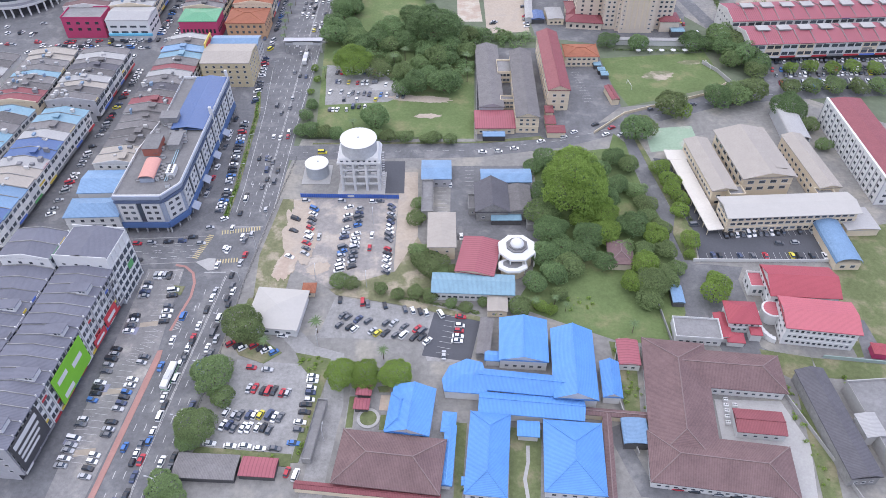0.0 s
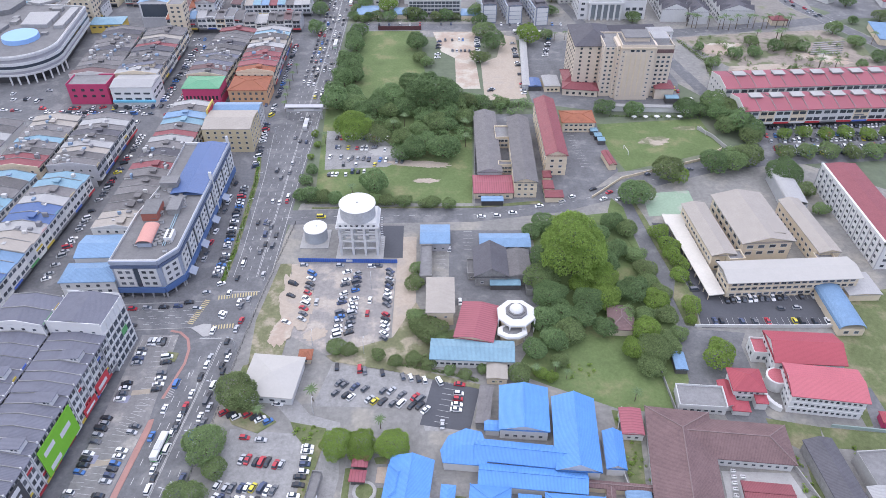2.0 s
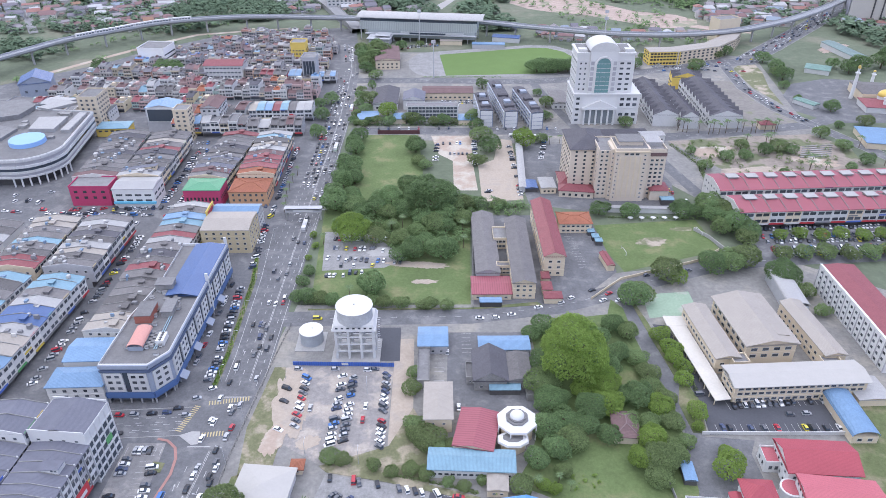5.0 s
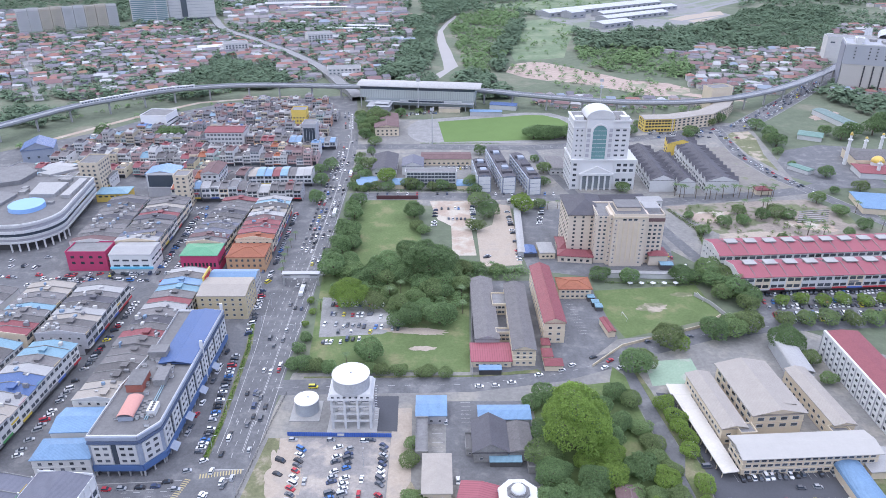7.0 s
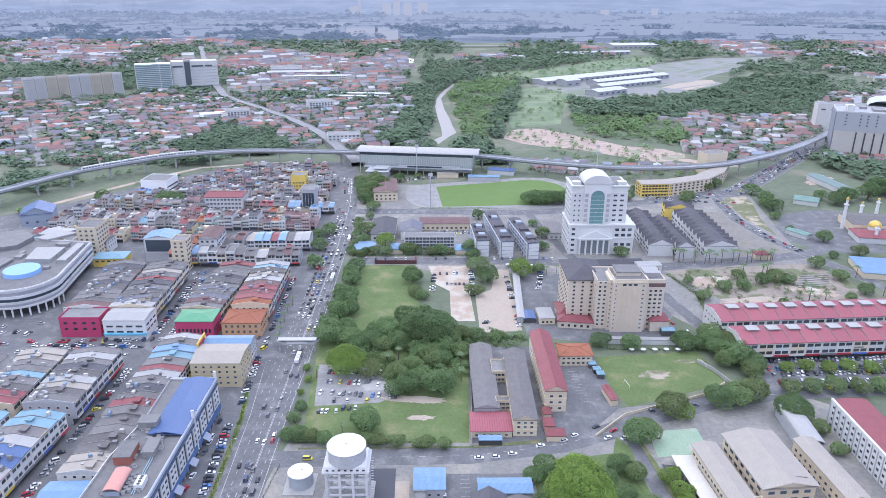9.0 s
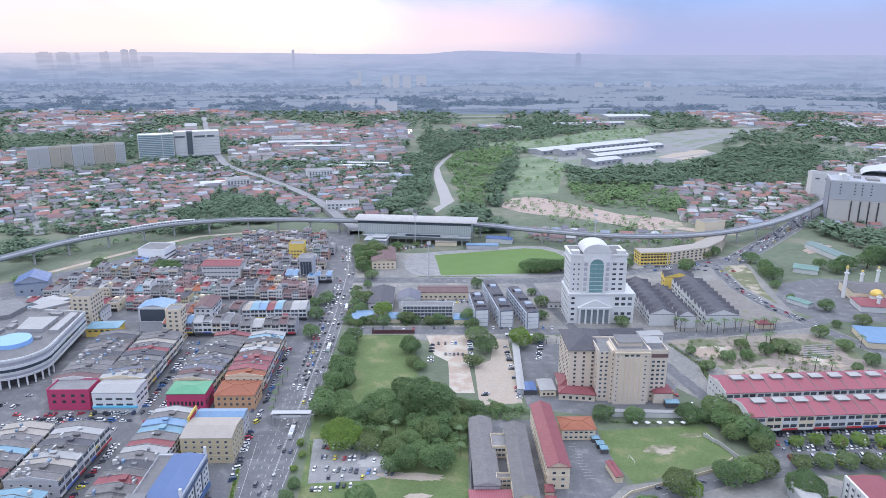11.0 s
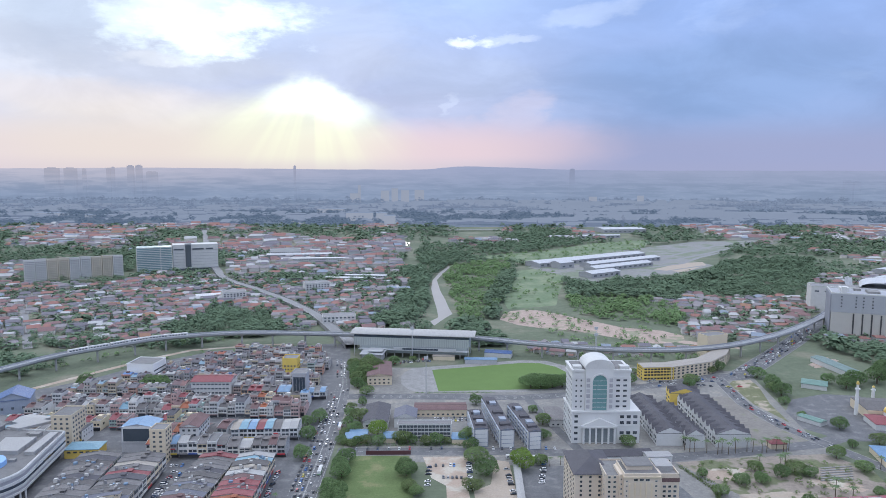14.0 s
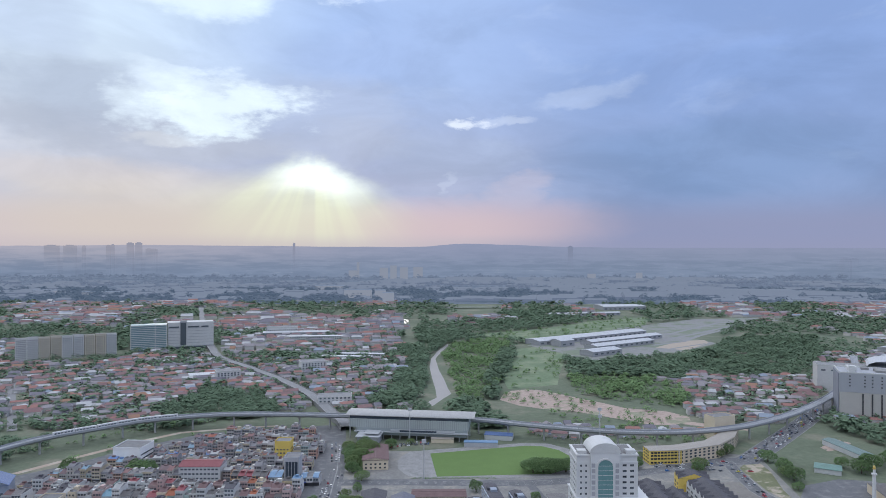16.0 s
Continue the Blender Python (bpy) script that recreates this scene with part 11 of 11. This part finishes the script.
tagged(new("rooftop_clutter", b.mesh("rooftop_clutter", island_palette("clutter_paint", [(0.0, (0.40, 0.40, 0.40)), (0.35, (0.22, 0.22, 0.23)), (0.6, (0.52, 0.51, 0.49)), (0.85, (0.20, 0.28, 0.38))]))), "small tanks and condensers on the terrace roofs", "roof clutter", kind="stuff")

# ---------------------------------------------------------------- cars
R_C = random.Random(4)
for x, y, h in ((-93, 232, 88), (-91, 252, 88), (-91.6, 242, 88), (-93.4, 219, 86), (-94.4, 209, 86), (-85, 210, 86), (-87.2, 203, 86), (-85.4, 283, 89), (-85.2, 274, 89), (-85.2, 261, 89), (-87.4, 226, 88), (-83.6, 228, 88)):
    car(x, y, h, group="traffic on the avenue")
for s, x0, y0, x1, y1 in ((28, -104.5, 95, -91.5, 196), (14, -101, 95, -94.5, 170), (20, -93.5, 100, -85.5, 198), (16, -89.5, 100, -84.5, 198), (7, -108, 95, -101, 185)):
    for k in range(s):
        if R_C.random() < 0.72:
            t = (k + R_C.uniform(0.2, 0.8)) / s
            car(x0 + (x1 - x0) * t, y0 + (y1 - y0) * t, 85, group="traffic on the avenue")
for x, h in ((-91.5, 90), (-87.8, 90), (-84.3, 90), (-80.6, 90)):
    for k in range(14):
        if R_C.random() < 0.62:
            y = 236 + 17 * (k + R_C.random() * 0.9)
            car(x + (y - 236) * 0.018, y, h, group="traffic on the avenue")
for x, busy in ((-91.2, 0.9), (-87.6, 0.95), (-84.4, 0.8), (-80, 0.45), (-76.4, 0.4)):
    for k in range(34):
        y = 440 + 7.6 * (k + R_C.random() * 0.5)
        if R_C.random() < busy * (1.0 if y < 640 else 0.45):
            car(x - max(0.0, y - 640) * 0.07, y, 90 + (4 if y > 640 else 0), far=True)
for x0, y0, x1, y1, n in ((-175, 412, -172, 500, 12), (-90, 722, -99, 790, 12), (-87, 722, -95, 790, 10), (-94, 722, -103, 790, 8)):
    car_row(x0, y0, x1, y1, n, 90, 0.3, far=True)
# crossing street
for x, y, h in ((-190, 219, 5), (-176, 219, 5), (-141, 222, 2), (-132, 222, 2), (-126, 222.5, 3), (-119, 223, 5), (-113, 223.5, 5), (-129, 212, 2), (-109, 226, 8), (-103, 232, 20), (-98, 238, 30), (-151, 221, 3), (-104.5, 222, 6), (-92, 218, 80), (-86, 224, 80), (-84, 215, 85)):
    car(x, y, h, group="traffic on the cross street")
# shop car park
car_row(-107.5, 168, -109.5, 204, 13, 8, 0.35)
car_row(-115.5, 112, -110.5, 162, 20, -8, 0.3)
car_row(-124.5, 116, -122, 166, 20, -8, 0.3)
car_row(-120.5, 172, -120, 200, 11, 5, 0.3)
car_row(-121, 203, -110, 203, 6, 92, 0.3)
# office car park and side street
car_row(-101.6, 242, -100.5, 262, 8, 5, 0.2)
car_row(-101.5, 262, -104.5, 322, 20, 10, 0.2)
car_row(-110, 245, -109.5, 320, 18, 80, 0.5)
car_row(-177.5, 240, -176, 370, 40, 28, 0.15, "cars in the side street")
car_row(-164.5, 268, -163.6, 384, 30, 85, 0.55, "cars in the side street")
for x0, y0, x1, y1, n, h in ((-177, 412, -178, 502, 32, 6), (-166, 412, -165.4, 502, 32, 4), (-108, 408, -230, 404, 26, 90), (-120, 393, -236, 398, 34, 2), (-104.5, 392, -106, 500, 30, 60), (-104, 512, -200, 511, 26, 88), (-196, 224, -192, 300, 24, 85), (-256, 408, -256, 430, 7, 5), (-240, 440, -243, 500, 20, 8), (-262, 385, -300, 388, 14, 5), (-268, 372, -310, 374, 14, 3), (-262, 400, -330, 408, 22, 2)):
    car_row(x0, y0, x1, y1, n, h, 0.3, far=True)
for x0, y0, x1, y1, n, h in ((-62, 366, -30, 366, 12, 80), (-60, 356, -28, 352, 12, 85), (-64, 345, -20, 340, 14, 80), (-50, 330, -34, 329, 5, 85)):
    car_row(x0, y0, x1, y1, n, h, 0.35, far=True)
car_row(-102.5, 330, -105, 384, 16, 20, 0.35, "cars in the side street")
# sandy car park: rows of angled cars
for x, y0, y1, n, h in ((-59, 214, 246, 10, -30), (-43.2, 204, 247, 15, 22), (-38.4, 206, 246, 14, 22), (-23.8, 203, 248, 16, -38), (-65, 212, 240, 7, -25)):
    car_row(x, y0, x + (0.6 if x > -60 else -1), y1, n, h, 0.12 if x > -60 else 0.4, "cars in the sandy car park")
car(-31.5, 219, 88, 4), car(-31, 227, 88, 0), car(-54, 226, 88, 1)
# middle car park
for x, y, h, c in ((-41, 189, 95, 2), (-32, 188, 92, 4), (-30, 187, 100, 3), (-23, 186, 105, 2), (-39, 181, 50, 3), (-37, 180, 50, 3), (-40, 176, 50, 3), (-33, 179, 50, 7), (-36, 175, 50, 2), (-34, 174, 50, 0), (-29, 178, 50, 3), (-22, 177, 50, 3), (-19, 177, 50, 1), (-27, 173, 50, 1), (-25, 172, 50, 6), (-22, 172, 50, 2), (-15, 175, 50, 3), (-10, 174, 50, 4), (-8, 173, 50, 3), (-18, 171, 50, 3), (-15, 171, 50, 0), (-11, 170, 50, 2), (-8, 170, 50, 2), (-6, 168, 50, 0)):
    car(x, y, h, c, group="cars in the middle car park")
for x, y, h, c in ((-15, 184, 105, 3), (-12, 183.4, 105, 0), (-9, 182.8, 105, 2), (-6.6, 182.2, 105, 0), (-1, 181.6, 115, 0), (6.8, 180, -8, 4), (6.4, 175.6, -4, 0), (6, 173, -4, 4), (5.6, 170.4, -4, 0), (5.2, 168, -4, 0), (0.2, 161.4, 88, 1)):
    car(x, y, h, c, group="cars in the middle car park")
# front car park
for x, y, c in ((-69, 147, 1), (-67, 147, 4), (-64, 146, 2), (-62, 146, 4), (-60, 146, 2), (-57, 145, 4), (-55, 145, 1)):
    car(x, y, 76, c, group="cars in the front car park")
for x, y, c in ((-75, 137, 0), (-72, 136, 1), (-70, 136, 3), (-67, 136, 7), (-65, 136, 0), (-63, 136, 6), (-60, 136, 7), (-58, 135, 0), (-56, 135, 3)):
    car(x, y, 72, c, group="cars in the front car park")
for x, y, c in ((-75, 132, 0), (-73, 132, 7), (-71, 131, 3), (-68, 131, 0), (-66, 131, 0), (-63, 131, 0), (-61, 131, 2), (-59, 130, 3)):
    car(x, y, 72, c, group="cars in the front car park")
for x, y, c in ((-78, 125, 0), (-71, 124, 0), (-66, 124, 0), (-61, 123, 0), (-56, 123, 3)):
    car(x, y, -4, c, group="cars in the front car park")
for x, y, c in ((-47, 152, 0), (-47, 150, 0), (-47, 147, 0), (-47, 145, 7), (-47, 142, 0), (-48, 140, 2), (-48, 137, 2), (-49, 133, 0), (-49, 130, 3), (-50, 125, 5)):
    car(x, y, -3, c, group="cars in the front car park")
for x, y, c in ((-70, 156, 4), (-64, 155, 1), (-61, 171, 0)):
    car(x, y, -5, c, group="cars in the front car park")
for x, y, c in ((-80, 167, 4), (-77, 166, 2), (-75, 165, 0), (-71, 166, 4), (-68, 165, 2), (-66, 164, 0), (-63, 163, 5)):
    car(x, y, 35, c, group="cars in the front car park")
car(-50.5, 114.5, 80, 4), car(-47.6, 113.5, 80, 0)
# school and east side
car_row(122, 226.3, 163, 229.5, 16, 92, 0.4, "cars in the school car park")
car_row(113, 213.5, 163, 213.5, 18, 92, 0.35, "cars in the school car park")
car_row(107.2, 272, 111.6, 232, 15, 8, 0.45, "cars in the school car park")
for x, y, h in ((152, 221.5, 0), (145, 221, 0), (163, 220, 100), (20, 288, 0), (28, 288.5, 0), (36, 291, 3), (50, 297, 15), (68, 305, 25), (80, 312, 30), (88, 309, 30), (92, 303, 35), (84, 303, 30), (-60, 288, 0), (112, 326, 20), (131, 334, 15), (136, 331, 15), (62, 301, 20), (3.6, 262, 90), (18, 262, 88), (8, 226, 88), (74, 108.6, 172), (79, 107.8, 172), (86, 106.8, 172), (92, 105.8, 172), (99, 104.8, 172)):
    car(x, y, h, far=False)
for k in range(16):
    car(R_C.uniform(-64, -36), R_C.choice((337, 342, 327, 356)), R_C.choice((80, 95)), far=True)
# crowded car park of the red shops, northern lots and highway queues
for y, n in ((385, 44), (379, 44), (370, 44), (364, 40), (356, 44), (350, 40)):
    car_row(190, y - 3, 300, y + 2, n, 80, 0.12, far=True)
for x0, y0, x1, y1, n in ((2, 510, 20, 510, 7), (4, 490, 22, 490, 6), (-3, 470, -1, 515, 8), (26, 470, 27, 515, 12), (54, 420, 53, 505, 18), (30, 424, 34, 430, 3), (36, 440, 37, 430, 2), (74, 480, 82, 520, 12), (140, 402, 162, 404, 8), (152, 430, 166, 398, 10), (14, 600, 36, 602, 12), (2, 604, 30, 606, 12), (30, 540, 110, 540, 12), (-60, 540, 20, 541, 10), (-40, 775, 0, 786, 20), (-36, 782, -4, 792, 16), (100, 625, 118, 590, 8)):
    car_row(x0, y0, x1, y1, n, 90 if abs(x1 - x0) > 8 else 5, 0.25, far=True)
for off in (-8, -4.5, -1.5, 3, 7):
    for (xa, ya), (xb, yb) in zip([(312, 724), (359, 775), (441, 866)], [(359, 775), (441, 866), (500, 935)]):
        a = math.atan2(yb - ya, xb - xa)
        car_row(xa + math.sin(a) * off, ya - math.cos(a) * off, xb + math.sin(a) * off, yb - math.cos(a) * off, int(math.hypot(xb - xa, yb - ya) / 8), math.degrees(a), 0.3, far=True)
for off in (-3, 1.5):
    for (xa, ya), (xb, yb) in zip([(286, 690), (281, 640), (289, 583)], [(281, 640), (289, 583), (307, 537)]):
        a = math.atan2(yb - ya, xb - xa)
        car_row(xa + math.sin(a) * off, ya - math.cos(a) * off, xb + math.sin(a) * off, yb - math.cos(a) * off, 6, math.degrees(a), 0.3, far=True)
for k in range(40):
    car(R_C.uniform(210, 300), R_C.uniform(690, 722), R_C.uniform(0, 30), far=True)
for k in range(60):
    car(R_C.uniform(-250, -182), R_C.choice((398, 403, 392, 386, 380)) + R_C.uniform(-2, 2), R_C.choice((0, 30, 90)), far=True)
for k in range(46):
    car(R_C.uniform(-300, -252), R_C.uniform(300, 425), R_C.choice((70, 85, 60)), far=True)


def bus(x, y, heading, stripe):
    root = thing("bus", pose(x, y, 0, 0, 0, heading), "white city bus with a coloured stripe", "bus")
    part("body", MB().box(-5.6, -1.25, 0.4, 5.6, 1.25, 3.0).box(-5.4, -1.15, 3.0, 5.4, 1.15, 3.2), WHITE_CLEAN, root)
    part("window_strip", MB().box(-5.2, -1.29, 1.5, 5.3, 1.29, 2.4), NAVY_GLASS, root)
    part("stripe", MB().box(-5.62, -1.28, 0.8, 5.62, 1.28, 1.3), stripe, root)
    part("roof_unit", MB().box(-2.5, -0.8, 3.2, 1.5, 0.8, 3.5), METAL, root)
    for px in (-3.4, 3.6):
        for s in (-1, 1):
            part("wheel", wheel_mesh(), None, root, m=pose(px, s * 1.12, 0.46) @ Matrix.Scale(1.5, 4))


bus(-98.4, 151.5, 84, AWNING[4]), bus(-81, 380, 90, AWNING[5]), bus(-77, 500, 90, AWNING[4])
bus(72, 520, 0, AWNING[5]), bus(60, 522, 4, AWNING[5]), bus(-74, 585, 90, AWNING[0])
for (b, i) in FAR_CARS:
    if b.v:
        colour = PAINTS[i][0]
        tagged(new(f"parked_cars_{colour}", b.mesh("parked_cars", PAINTS[i][1], NAVY_GLASS)), f"many {colour.replace('_', ' ')} cars parked and queueing", "cars", kind="stuff")


def street_lamp(x, y, rot, h=9):
    root = thing("street_lamp", pose(x, y, 0, 0, 0, rot), "grey steel street lamp with a curved arm", "street lamp", "street lamps")
    part("pole", MB().cyl(0, 0, 0, h, 0.12, 0.08, 6), METAL, root)
    part("arm", MB().bar((0, 0, h), (2.2, 0, h + 0.5), 0.05), METAL, root)
    part("head", MB().box(1.8, -0.15, h + 0.4, 2.7, 0.15, h + 0.6), METAL, root)


for k in range(6):
    street_lamp(-89.6 + 0.09 * (k * 22), 108 + k * 22, 170)
    street_lamp(-95.6, 243 + k * 24, 0)
    street_lamp(-75.5, 330 + k * 40, 180)
for x, y in ((-40, 126), (-47, 166), (-31, 196), (-31, 235), (-52, 200)):
    street_lamp(x, y, 90, 7)
